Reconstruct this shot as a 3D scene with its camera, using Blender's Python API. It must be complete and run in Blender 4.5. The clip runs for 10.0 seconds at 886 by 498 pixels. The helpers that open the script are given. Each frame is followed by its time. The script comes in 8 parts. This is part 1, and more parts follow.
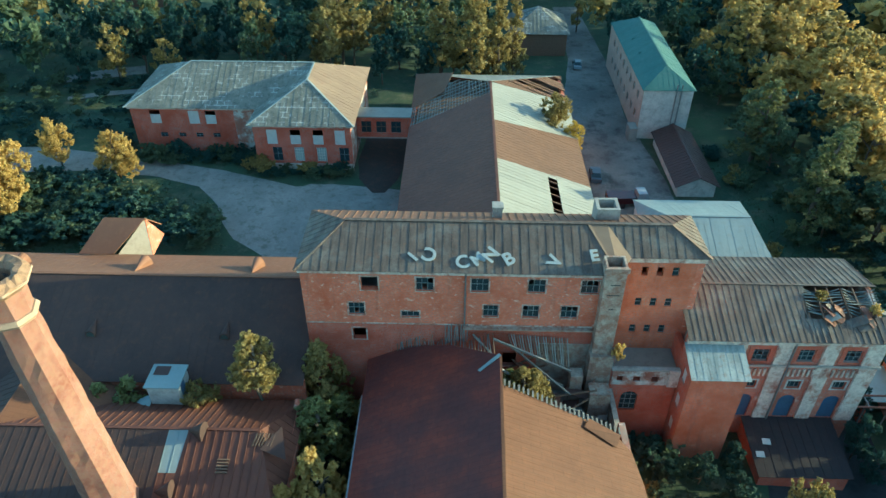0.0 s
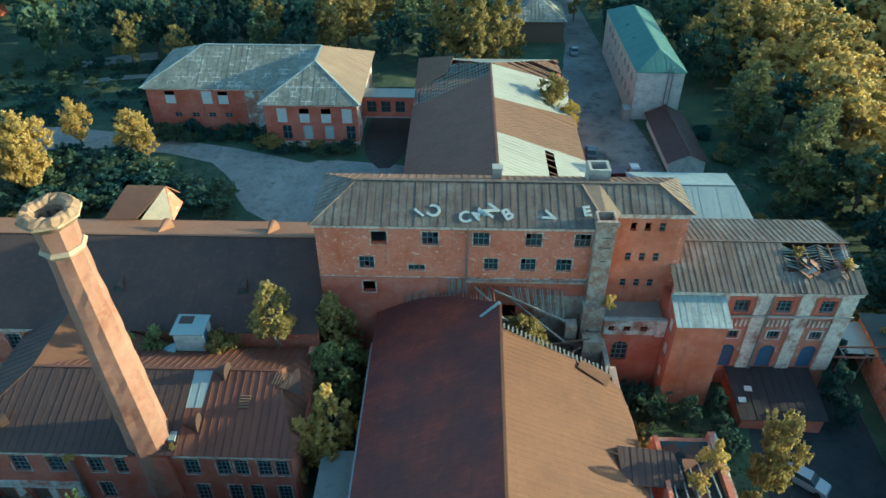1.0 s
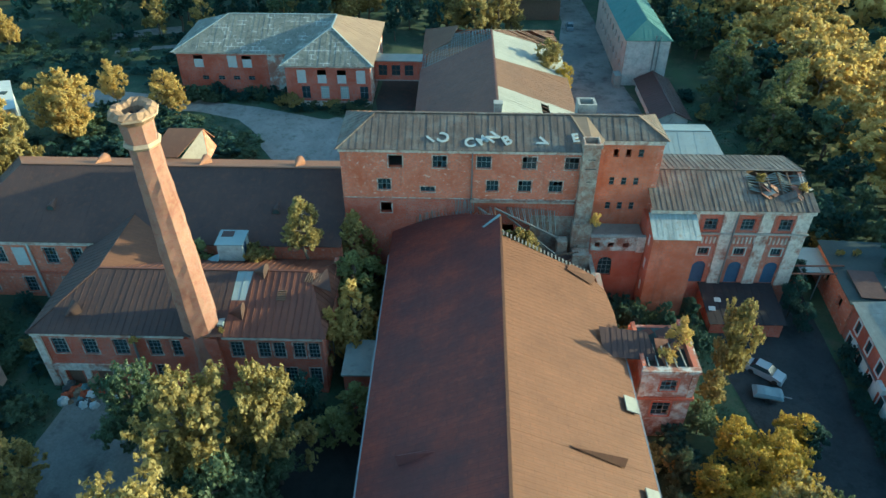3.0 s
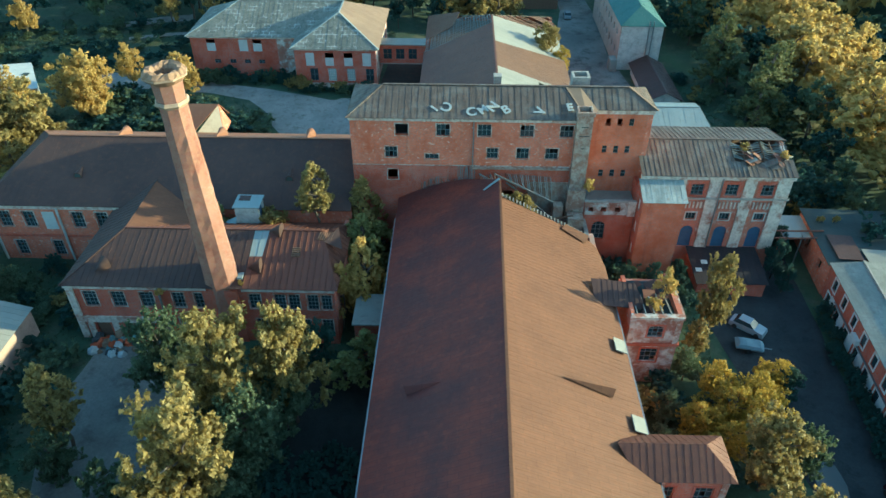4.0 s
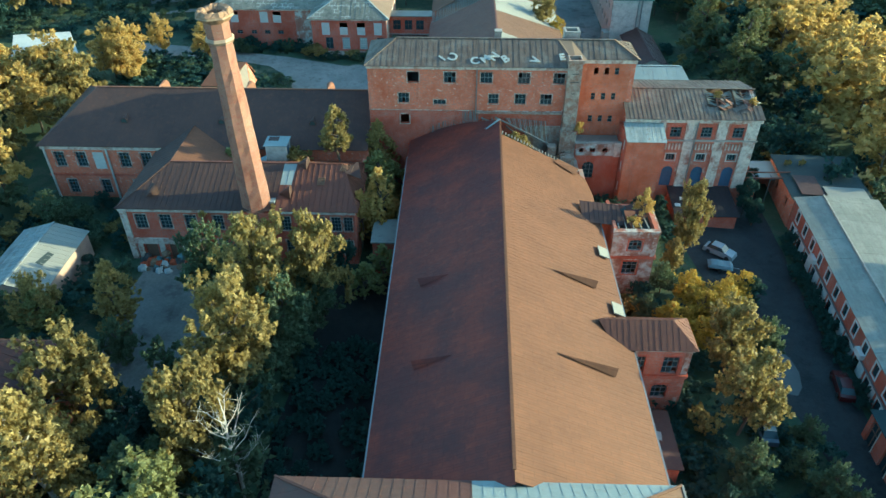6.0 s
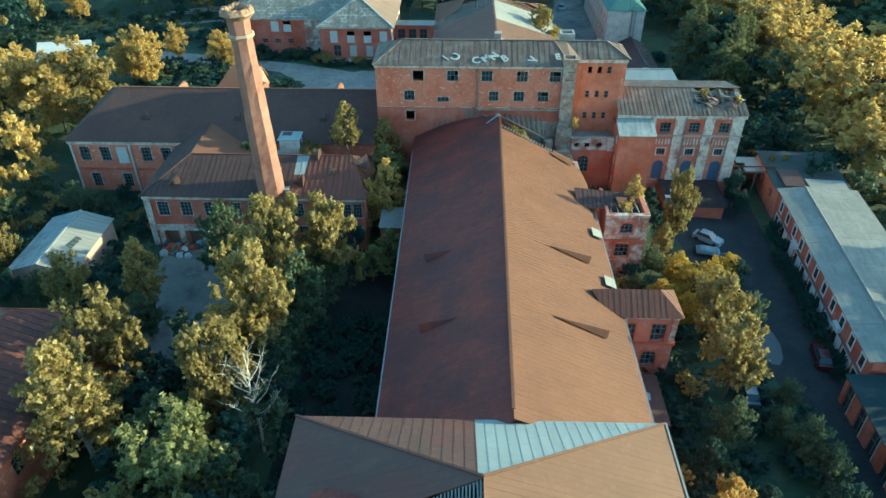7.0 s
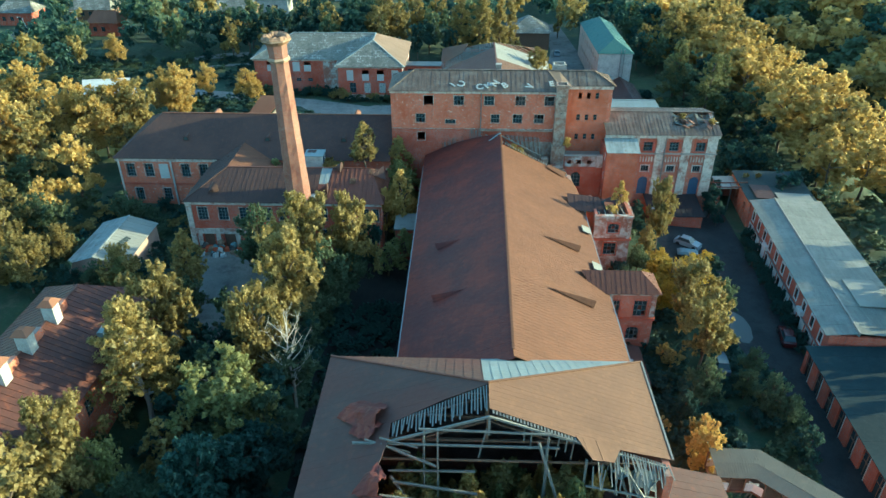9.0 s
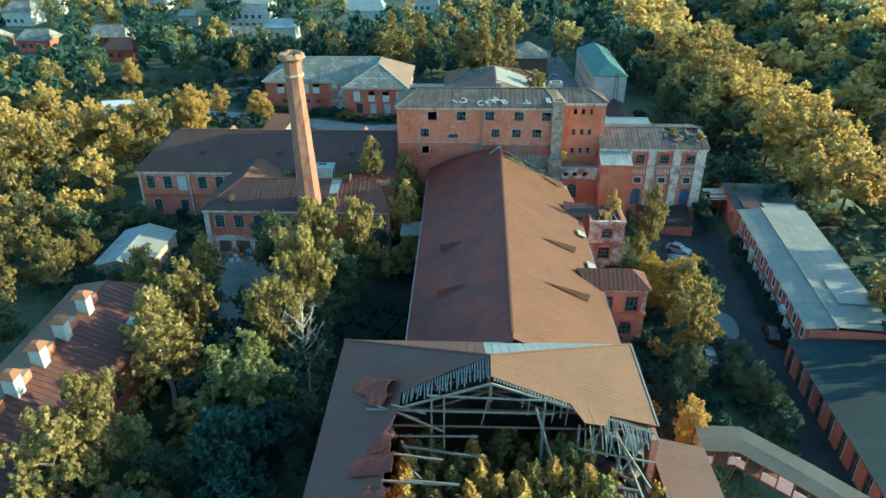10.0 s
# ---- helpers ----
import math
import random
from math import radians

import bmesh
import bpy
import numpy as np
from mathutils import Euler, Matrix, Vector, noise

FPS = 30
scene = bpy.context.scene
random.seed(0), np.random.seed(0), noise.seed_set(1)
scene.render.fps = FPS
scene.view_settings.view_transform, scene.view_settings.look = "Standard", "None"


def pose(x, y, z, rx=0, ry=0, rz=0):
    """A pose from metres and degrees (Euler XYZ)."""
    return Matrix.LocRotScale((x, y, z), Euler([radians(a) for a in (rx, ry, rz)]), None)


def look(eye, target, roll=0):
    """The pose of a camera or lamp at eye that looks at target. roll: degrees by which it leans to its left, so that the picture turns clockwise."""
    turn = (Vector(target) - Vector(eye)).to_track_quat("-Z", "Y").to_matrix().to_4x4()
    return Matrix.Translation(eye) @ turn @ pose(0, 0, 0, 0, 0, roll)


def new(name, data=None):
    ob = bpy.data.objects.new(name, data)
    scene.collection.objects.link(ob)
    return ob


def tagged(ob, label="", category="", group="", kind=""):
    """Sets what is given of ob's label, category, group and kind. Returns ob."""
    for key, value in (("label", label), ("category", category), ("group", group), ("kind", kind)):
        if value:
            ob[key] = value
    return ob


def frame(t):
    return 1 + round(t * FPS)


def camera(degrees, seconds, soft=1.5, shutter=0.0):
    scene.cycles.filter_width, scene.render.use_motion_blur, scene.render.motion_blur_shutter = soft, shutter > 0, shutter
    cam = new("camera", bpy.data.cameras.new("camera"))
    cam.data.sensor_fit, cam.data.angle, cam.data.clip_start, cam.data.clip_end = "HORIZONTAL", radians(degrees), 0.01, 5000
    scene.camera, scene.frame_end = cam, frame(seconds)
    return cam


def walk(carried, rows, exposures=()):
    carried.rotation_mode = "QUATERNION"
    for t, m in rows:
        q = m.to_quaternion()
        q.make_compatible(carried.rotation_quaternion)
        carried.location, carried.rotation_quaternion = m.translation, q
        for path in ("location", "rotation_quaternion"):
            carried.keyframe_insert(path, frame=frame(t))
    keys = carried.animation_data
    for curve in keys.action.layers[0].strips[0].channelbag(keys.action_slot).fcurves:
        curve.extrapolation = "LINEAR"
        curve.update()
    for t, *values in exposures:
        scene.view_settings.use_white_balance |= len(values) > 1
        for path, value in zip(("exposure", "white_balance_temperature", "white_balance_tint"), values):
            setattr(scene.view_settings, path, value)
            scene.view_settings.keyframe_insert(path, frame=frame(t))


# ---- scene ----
cam = camera(64.3, 10.0)
PATH = [
    (0, (1.198, 1.485, 60.802), (1.161, 3.08, 59.596), 0.2),
    (0.5, (1.035, -1.836, 60.693), (1.0, -0.242, 59.486), 0.2),
    (1, (0.942, -5.278, 60.55), (0.906, -3.684, 59.344), 0.15),
    (1.5, (0.807, -8.789, 60.36), (0.771, -7.194, 59.154), 0.2),
    (2, (0.643, -12.304, 60.189), (0.608, -10.709, 58.984), 0.2),
    (2.5, (0.523, -15.83, 60.047), (0.487, -14.234, 58.842), 0.2),
    (4, (0.304, -26.707, 59.55), (0.265, -25.11, 58.346), 0.15),
    (4.5, (0.247, -30.335, 59.4), (0.207, -28.738, 58.197), 0.1),
    (5, (0.159, -33.962, 59.23), (0.117, -32.365, 58.027), 0.1),
    (5.5, (0.05, -37.577, 59.084), (0.008, -35.981, 57.88), 0.1),
    (6.0, (-0.045, -41.28, 58.90), (-0.088, -39.683, 57.698), 0.08),
    (6.5, (-0.142, -45.04, 58.67), (-0.186, -43.425, 57.491), 0.05),
    (7, (-0.238, -48.801, 58.461), (-0.284, -47.169, 57.306), 0.0),
    (7.5, (-0.36, -52.425, 58.357), (-0.408, -50.77, 57.235), 0.0),
    (8, (-0.472, -56.051, 58.246), (-0.523, -54.373, 57.158), 0.0),
    (8.5, (-0.592, -59.68, 58.121), (-0.644, -57.98, 57.068), 0.0),
    (9, (-0.723, -63.311, 58.004), (-0.777, -61.591, 56.984), -0.05),
    (9.5, (-0.822, -66.959, 57.855), (-0.877, -65.219, 56.871), -0.1),
    (10, (-0.909, -70.604, 57.72), (-0.967, -68.843, 56.773), -0.15),
]
EXPOSURES = [(0.0, 1.52, 4830, -23), (2.7, 1.58, 4830, -23), (5.5, 1.7, 4830, -23), (10.0, 1.76, 4830, -23)]
walk(cam, [(t, look(eye, target, roll)) for t, eye, target, roll in PATH], EXPOSURES)

# ---- light ----
SUN_AZ, SUN_EL = 83.5, 12.4  # degrees clockwise from north (+y), and above the horizon
sky_world = bpy.data.worlds.new("sky")
scene.world = sky_world
sky_world.use_nodes = True
sky_tree = sky_world.node_tree
sky_tex = sky_tree.nodes.new("ShaderNodeTexSky")
sky_tex.sky_type = "NISHITA"
sky_tex.sun_disc = False
sky_tex.sun_elevation = radians(SUN_EL)
sky_tex.sun_rotation = radians(SUN_AZ)
sky_tree.links.new(sky_tex.outputs[0], sky_tree.nodes["Background"].inputs[0])
sky_tree.nodes["Background"].inputs[1].default_value = 0.15
sun_data = bpy.data.lights.new("sun", "SUN")
sun_data.energy, sun_data.angle, sun_data.color = 4.3, radians(0.6), (1.0, 0.72, 0.41)
sun = new("sun", sun_data)
sun_from = Vector((math.sin(radians(SUN_AZ)) * math.cos(radians(SUN_EL)), math.cos(radians(SUN_AZ)) * math.cos(radians(SUN_EL)), math.sin(radians(SUN_EL))))
sun.matrix_world = look(tuple(sun_from * 300), (0, 0, 0))

# ---- materials ----
class Nodes:
    """A small node-tree writer for one material."""

    def __init__(self, name):
        self.mat = bpy.data.materials.new(name)
        self.mat.use_nodes = True
        self.t = self.mat.node_tree
        self.bsdf = self.t.nodes["Principled BSDF"]
        self.obj = self.add("ShaderNodeTexCoord").outputs["Object"]

    def add(self, kind):
        return self.t.nodes.new(kind)

    def link(self, a, b):
        self.t.links.new(a, b)

    def noise(self, scale, detail=4.0, rough=0.6, vec=None, stretch=None):
        n = self.add("ShaderNodeTexNoise")
        n.inputs["Scale"].default_value, n.inputs["Detail"].default_value, n.inputs["Roughness"].default_value = scale, detail, rough
        v = vec if vec else self.obj
        if stretch:
            m = self.add("ShaderNodeMapping")
            m.inputs["Scale"].default_value = stretch
            self.link(v, m.inputs[0])
            v = m.outputs[0]
        self.link(v, n.inputs["Vector"])
        return n.outputs[0]

    def ramp(self, fac, a, b):
        r = self.add("ShaderNodeMapRange")
        r.inputs[1].default_value, r.inputs[2].default_value = a, b
        self.link(fac, r.inputs[0])
        return r.outputs[0]

    def mix(self, fac, a, b, blend="MIX"):
        m = self.add("ShaderNodeMix")
        m.data_type, m.blend_type = "RGBA", blend
        for sock, v in ((m.inputs[0], fac), (m.inputs[6], a), (m.inputs[7], b)):
            if hasattr(v, "links"):
                self.link(v, sock)
            elif isinstance(v, tuple):
                sock.default_value = (*v, 1.0)
            else:
                sock.default_value = v
        return m.outputs[2]

    def math(self, op, a, b):
        m = self.add("ShaderNodeMath")
        m.operation = op
        for sock, v in ((m.inputs[0], a), (m.inputs[1], b)):
            if hasattr(v, "links"):
                self.link(v, sock)
            else:
                sock.default_value = v
        return m.outputs[0]

    def random(self):
        return self.add("ShaderNodeObjectInfo").outputs["Random"]

    def bump(self, height, strength=0.5, dist=0.02):
        b = self.add("ShaderNodeBump")
        b.inputs["Strength"].default_value, b.inputs["Distance"].default_value = strength, dist
        self.link(height, b.inputs["Height"])
        self.link(b.outputs[0], self.bsdf.inputs["Normal"])

    def done(self, colour, rough=0.8, metal=0.0):
        if hasattr(colour, "links"):
            self.link(colour, self.bsdf.inputs["Base Color"])
        else:
            self.bsdf.inputs["Base Color"].default_value = (*colour, 1.0)
        if hasattr(rough, "links"):
            self.link(rough, self.bsdf.inputs["Roughness"])
        else:
            self.bsdf.inputs["Roughness"].default_value = rough
        self.bsdf.inputs["Metallic"].default_value = metal
        return self.mat


def shade(c, k):
    return tuple(min(1.0, v * k) for v in c)


def brick_mat(name, c, plaster=0.0, plaster_c=(0.55, 0.52, 0.47), dirt=0.5, soft=0.04, size=0.6, fleck=0.0):
    """Old brickwork: courses, single bricks of other tone, stains and worn patches of whitewash or plaster."""
    n = Nodes(name)
    sep = n.add("ShaderNodeSeparateXYZ")
    n.link(n.obj, sep.inputs[0])
    com = n.add("ShaderNodeCombineXYZ")
    n.link(n.math("ADD", sep.outputs[0], sep.outputs[1]), com.inputs[0])
    n.link(sep.outputs[2], com.inputs[1])
    br = n.add("ShaderNodeTexBrick")
    br.inputs["Scale"].default_value = 1.0
    br.inputs["Brick Width"].default_value, br.inputs["Row Height"].default_value, br.inputs["Mortar Size"].default_value = 0.26, 0.085, 0.012
    br.inputs["Color1"].default_value = (*shade(c, 1.15), 1)
    br.inputs["Color2"].default_value = (*shade(c, 0.75), 1)
    br.inputs["Mortar"].default_value = (*shade((0.36, 0.31, 0.27), 0.8), 1)
    n.link(com.outputs[0], br.inputs["Vector"])
    big = n.noise(0.35, 5, 0.65)
    col = n.mix(n.ramp(big, 0.35, 0.7), br.outputs[0], shade(c, 0.62))
    streak = n.noise(1.0, 4, 0.6, stretch=(1.6, 1.6, 0.16))
    col = n.mix(n.math("MULTIPLY", n.ramp(streak, 0.55, 0.8), dirt), col, (0.06, 0.05, 0.045))
    pale = n.noise(2.2, 6, 0.75)
    col = n.mix(n.math("MULTIPLY", n.ramp(pale, 0.6, 0.72), 0.35), col, (0.42, 0.27, 0.2))
    if fleck > 0:
        spot = n.noise(1.3, 8, 0.62, stretch=(1.0, 1.0, 1.5))
        col = n.mix(n.math("MULTIPLY", n.ramp(spot, 0.6, 0.66), fleck), col, (0.66, 0.52, 0.42))
    if plaster > 0:
        pn = n.noise(size, 9, 0.72)
        col = n.mix(n.ramp(pn, 0.78 - plaster * 0.5 - soft / 2, 0.78 - plaster * 0.5 + soft), col, n.mix(n.ramp(pale, 0.4, 0.65), plaster_c, shade(plaster_c, 0.6)))
    n.bump(br.outputs[1], 0.3, -0.01)
    return n.done(col, 0.9)


def sheet_mat(name, c1, c2, rust=(0.2, 0.08, 0.04), amount=0.4, rough=0.55, metal=0.0, patch=None, spread=0.25, fold=None):
    """Painted or bare roofing sheet: every sheet a little different, faded, with rust that runs; fold: length and width of the sheets."""
    n = Nodes(name)
    r = n.random()
    col = n.mix(n.ramp(n.noise(0.22, 5, 0.65), 0.35, 0.68), c1, c2)
    col = n.mix(n.math("MULTIPLY", r, spread), col, shade(c1, 0.55))
    col = n.mix(n.math("MULTIPLY", n.ramp(n.noise(1.3, 6, 0.7), 0.52, 0.7), amount), col, rust)
    col = n.mix(n.math("MULTIPLY", n.ramp(n.noise(6.0, 4, 0.7), 0.5, 0.8), 0.3), col, shade(c2, 1.3))
    if patch:
        col = n.mix(n.math("MULTIPLY", n.ramp(n.noise(0.11, 5, 0.6), 0.46, 0.6), 0.65), col, patch)
    height = n.noise(1.8, 3, 0.5)
    if fold:
        seam = n.add("ShaderNodeTexBrick")
        seam.inputs["Scale"].default_value = 1.0
        seam.inputs["Brick Width"].default_value, seam.inputs["Row Height"].default_value, seam.inputs["Mortar Size"].default_value = fold[0], fold[1], 0.035
        seam.inputs["Color1"].default_value, seam.inputs["Color2"].default_value, seam.inputs["Mortar"].default_value = (0.1, 0.1, 0.1, 1), (0.5, 0.5, 0.5, 1), (1, 1, 1, 1)
        n.link(n.obj, seam.inputs["Vector"])
        col = n.mix(n.math("MULTIPLY", seam.outputs[0], 0.4), col, shade(c2, 0.55))
        height = n.math("ADD", height, n.math("MULTIPLY", seam.outputs[0], 0.35))
    n.bump(height, 0.35, 0.06)
    n.bsdf.inputs["Specular IOR Level"].default_value = 0.22
    ro = n.math("ADD", n.math("MULTIPLY", n.noise(2.5, 3), 0.35), rough - 0.17)
    return n.done(col, ro, metal)


def slate_mat(name, c1, c2):
    """Old fibre-cement sheets: dark lichen in runs, pale broken edges."""
    n = Nodes(name)
    col = n.mix(n.ramp(n.noise(0.3, 6, 0.7), 0.38, 0.62), c1, c2)
    col = n.mix(n.math("MULTIPLY", n.random(), 0.4), col, shade(c2, 0.8))
    col = n.mix(n.math("MULTIPLY", n.ramp(n.noise(1.1, 6, 0.75), 0.5, 0.66), 0.75), col, (0.065, 0.068, 0.055))
    col = n.mix(n.math("MULTIPLY", n.ramp(n.noise(2.6, 5, 0.8), 0.6, 0.68), 0.7), col, (0.4, 0.39, 0.35))
    tile = n.add("ShaderNodeTexBrick")
    tile.inputs["Scale"].default_value = 1.0
    tile.inputs["Brick Width"].default_value, tile.inputs["Row Height"].default_value, tile.inputs["Mortar Size"].default_value = 1.15, 0.8, 0.07
    tile.inputs["Color1"].default_value, tile.inputs["Color2"].default_value, tile.inputs["Mortar"].default_value = (0, 0, 0, 1), (0.25, 0.25, 0.25, 1), (1, 1, 1, 1)
    n.link(n.obj, tile.inputs["Vector"])
    gaps = n.math("MULTIPLY", tile.outputs[0], n.ramp(n.noise(0.45, 3, 0.6), 0.5, 0.6))
    col = n.mix(n.math("MULTIPLY", gaps, 0.7), col, (0.46, 0.46, 0.42))
    n.bump(n.noise(2.0, 4), 0.4, 0.05)
    return n.done(col, 0.9)


def weathered_mat(name, c1, c2, pale, rust):
    """Old painted sheet worn through in runs down the slope, with rust and bleached patches."""
    n = Nodes(name)
    runs = n.noise(1.0, 5, 0.65, stretch=(2.2, 0.3, 0.3))
    col = n.mix(n.ramp(runs, 0.4, 0.62), c1, c2)
    col = n.mix(n.math("MULTIPLY", n.random(), 0.15), col, shade(c2, 0.6))
    col = n.mix(n.math("MULTIPLY", n.ramp(n.noise(0.35, 6, 0.7), 0.48, 0.64), 0.6), col, pale)
    col = n.mix(n.math("MULTIPLY", n.ramp(n.noise(1.6, 6, 0.75), 0.54, 0.66), 0.55), col, rust)
    col = n.mix(n.math("MULTIPLY", n.ramp(n.noise(5.0, 5, 0.75), 0.52, 0.7), 0.5), col, shade(c2, 0.5))
    n.bump(n.noise(2.2, 4, 0.6), 0.4, 0.05)
    return n.done(col, 0.75)


def plain_mat(name, c, rough=0.85, stain=0.5, scale=1.2, metal=0.0, dark=0.5):
    n = Nodes(name)
    col = n.mix(n.math("MULTIPLY", n.ramp(n.noise(scale, 6, 0.7), 0.42, 0.7), stain), c, shade(c, dark))
    col = n.mix(n.math("MULTIPLY", n.ramp(n.noise(scale * 7, 4, 0.6), 0.45, 0.75), stain * 0.6), col, shade(c, 1.35))
    n.bump(n.noise(scale * 9, 4), 0.25, 0.02)
    return n.done(col, rough, metal)


def leaf_mat(name, c1, c2):
    n = Nodes(name)
    isl = n.add("ShaderNodeNewGeometry").outputs["Random Per Island"]
    col = n.mix(isl, c1, c2)
    col = n.mix(n.math("MULTIPLY", n.random(), 0.3), col, shade(c1, 0.6))
    n.done(col, 0.6)
    n.bsdf.inputs["Specular IOR Level"].default_value = 0.4
    tr = n.add("ShaderNodeBsdfTranslucent")
    n.link(col, tr.inputs[0])
    mx = n.add("ShaderNodeMixShader")
    mx.inputs[0].default_value = 0.52
    n.link(n.bsdf.outputs[0], mx.inputs[1])
    n.link(tr.outputs[0], mx.inputs[2])
    n.link(mx.outputs[0], n.t.nodes["Material Output"].inputs[0])
    return n.mat


def ground_mat(name, stops, scale=0.12, rough=0.95):
    """Earth, grass and litter mixed at several scales."""
    n = Nodes(name)
    col = n.mix(n.ramp(n.noise(scale, 6, 0.65), 0.38, 0.62), stops[0], stops[1])
    col = n.mix(n.ramp(n.noise(scale * 3.3, 5, 0.7), 0.5, 0.68), col, stops[2])
    col = n.mix(n.math("MULTIPLY", n.ramp(n.noise(3.0, 5, 0.7), 0.4, 0.75), 0.5), col, shade(stops[0], 0.5))
    n.bump(n.noise(4.0, 5), 0.5, 0.1)
    return n.done(col, rough)


BRICK = brick_mat("brick_old", (0.66, 0.17, 0.078), 0.36, (0.66, 0.38, 0.26), 0.4, 0.16, 1.8, fleck=0.6)
BRICK_ORANGE = brick_mat("brick_orange", (0.58, 0.155, 0.064), 0.24, (0.62, 0.38, 0.26), 0.5, 0.14)
# the flue's soot, and painted shade on the ruined hall's inner wall
BRICK_SOOT_SHADE = brick_mat("brick_soot_shade", (0.06, 0.045, 0.04), 0.0, dirt=0.8)
BRICK_RED = brick_mat("brick_red", (0.5, 0.1, 0.045), 0.16, (0.5, 0.3, 0.21))
BRICK_WORN = brick_mat("brick_whitewashed", (0.36, 0.14, 0.085), 0.56, (0.56, 0.53, 0.47), 0.5, 0.08)
BRICK_STACK = brick_mat("brick_stack", (0.28, 0.098, 0.062), 0.5, (0.36, 0.2, 0.13), 0.4, 0.13, 2.2)
BRICK_FRONT = brick_mat("brick_front_limewashed", (0.5, 0.14, 0.075), 0.36, (0.56, 0.5, 0.43), 0.45, 0.14, 0.7)
PLASTER = plain_mat("plaster_white", (0.46, 0.45, 0.41), 0.9, 0.75, 0.8, dark=0.45)
PLASTER_WORN = brick_mat("plaster_worn_to_brick", (0.34, 0.12, 0.07), 0.74, (0.6, 0.54, 0.46), 0.8, 0.1)
DUCT = brick_mat("duct_render_worn", (0.3, 0.15, 0.095), 0.62, (0.42, 0.36, 0.29), 0.9, 0.12, 0.9)
SURROUND = brick_mat("surround_limewash_worn", (0.36, 0.14, 0.08), 0.62, (0.5, 0.46, 0.4), 0.5, 0.08, 1.2)
PLASTER_PINK = plain_mat("plaster_pink", (0.38, 0.27, 0.22), 0.9, 0.6, 0.6)
CONCRETE = plain_mat("concrete", (0.31, 0.29, 0.26), 0.92, 0.8, 0.7, dark=0.45)
ROOF_RUST = sheet_mat("roof_red_rusted", (0.14, 0.06, 0.04), (0.1, 0.044, 0.032), (0.2, 0.08, 0.04), 0.4, spread=0.18)
ROOF_HALL = sheet_mat("roof_hall_faded", (0.215, 0.105, 0.062), (0.185, 0.088, 0.052), (0.27, 0.13, 0.07), 0.4, 0.62, spread=0.16)
# one red roof in two tones: the sunlit copy, then the shaded copy
ROOF_RED = sheet_mat("roof_red_lit", (0.156, 0.074, 0.041), (0.118, 0.056, 0.032), (0.195, 0.087, 0.044), 0.4, 0.7, spread=0.1, fold=(1.7, 0.562))
ROOF_RED_SHADED = sheet_mat("roof_red_shaded", (0.19, 0.046, 0.03), (0.09, 0.034, 0.031), (0.27, 0.064, 0.034), 0.5, 0.6, patch=(0.09, 0.034, 0.032), spread=0.14, fold=(1.7, 0.562))
ROOF_BROWN = sheet_mat("roof_brown", (0.077, 0.046, 0.038), (0.054, 0.035, 0.031), (0.14, 0.062, 0.035), 0.4, 0.7, spread=0.08)
ROOF_TAUPE = sheet_mat("roof_taupe", (0.1, 0.06, 0.05), (0.068, 0.045, 0.041), (0.17, 0.07, 0.042), 0.45, 0.68, patch=(0.12, 0.052, 0.04), spread=0.12)
ROOF_TAN = sheet_mat("roof_tan", (0.148, 0.082, 0.05), (0.116, 0.065, 0.041), (0.21, 0.115, 0.063), 0.35, 0.66, spread=0.12)
ROOF_GREY = weathered_mat("roof_grey", (0.125, 0.092, 0.072), (0.07, 0.051, 0.041), (0.19, 0.17, 0.145), (0.16, 0.083, 0.05))
ROOF_GALLERY = sheet_mat("roof_grey_corrugated", (0.13, 0.122, 0.1), (0.095, 0.09, 0.076), (0.17, 0.14, 0.1), 0.4, 0.75, spread=0.15)
ROOF_SLATE = slate_mat("roof_fibre_cement", (0.21, 0.2, 0.165), (0.14, 0.14, 0.12))
ROOF_TEAL = sheet_mat("roof_green_paint", (0.06, 0.125, 0.115), (0.075, 0.145, 0.13), (0.15, 0.2, 0.18), 0.25, 0.55)
ROOF_ZINC = sheet_mat("roof_bare_zinc", (0.28, 0.32, 0.32), (0.23, 0.27, 0.27), (0.2, 0.16, 0.12), 0.3, 0.5)
ROOF_PATCHED = weathered_mat("roof_patched_pale", (0.3, 0.33, 0.32), (0.2, 0.225, 0.22), (0.4, 0.41, 0.38), (0.2, 0.11, 0.07))
ROOF_STORE = weathered_mat("roof_store_patched", (0.215, 0.215, 0.185), (0.165, 0.168, 0.145), (0.27, 0.27, 0.235), (0.14, 0.12, 0.1))
# sunlit copy of the mill's roof: light on the back slope painted in
ROOF_MILL_BACK = sheet_mat("roof_mill_back_lit", (0.19, 0.105, 0.07), (0.14, 0.08, 0.056), (0.23, 0.11, 0.06), 0.4, 0.7, spread=0.15)
STONE_CREAM = plain_mat("render_cream", (0.4, 0.34, 0.26), 0.92, 0.6, 1.0)
STONE_TAN = plain_mat("stone_tan", (0.36, 0.26, 0.18), 0.92, 0.7, 1.2)
# tan that puts sunlight into the east-facing hips of grey roofs
ROOF_HIP_LIT = sheet_mat("roof_hip_lit_tan", (0.23, 0.165, 0.115), (0.18, 0.125, 0.09), (0.2, 0.11, 0.07), 0.4, 0.7)
ROOF_PALE = sheet_mat("roof_new_pale", (0.28, 0.275, 0.24), (0.235, 0.235, 0.21), (0.24, 0.2, 0.15), 0.3, 0.65)
ROOF_WHITE = sheet_mat("roof_white", (0.5, 0.5, 0.46), (0.42, 0.43, 0.41), (0.3, 0.3, 0.28), 0.3, 0.7, spread=0.1)
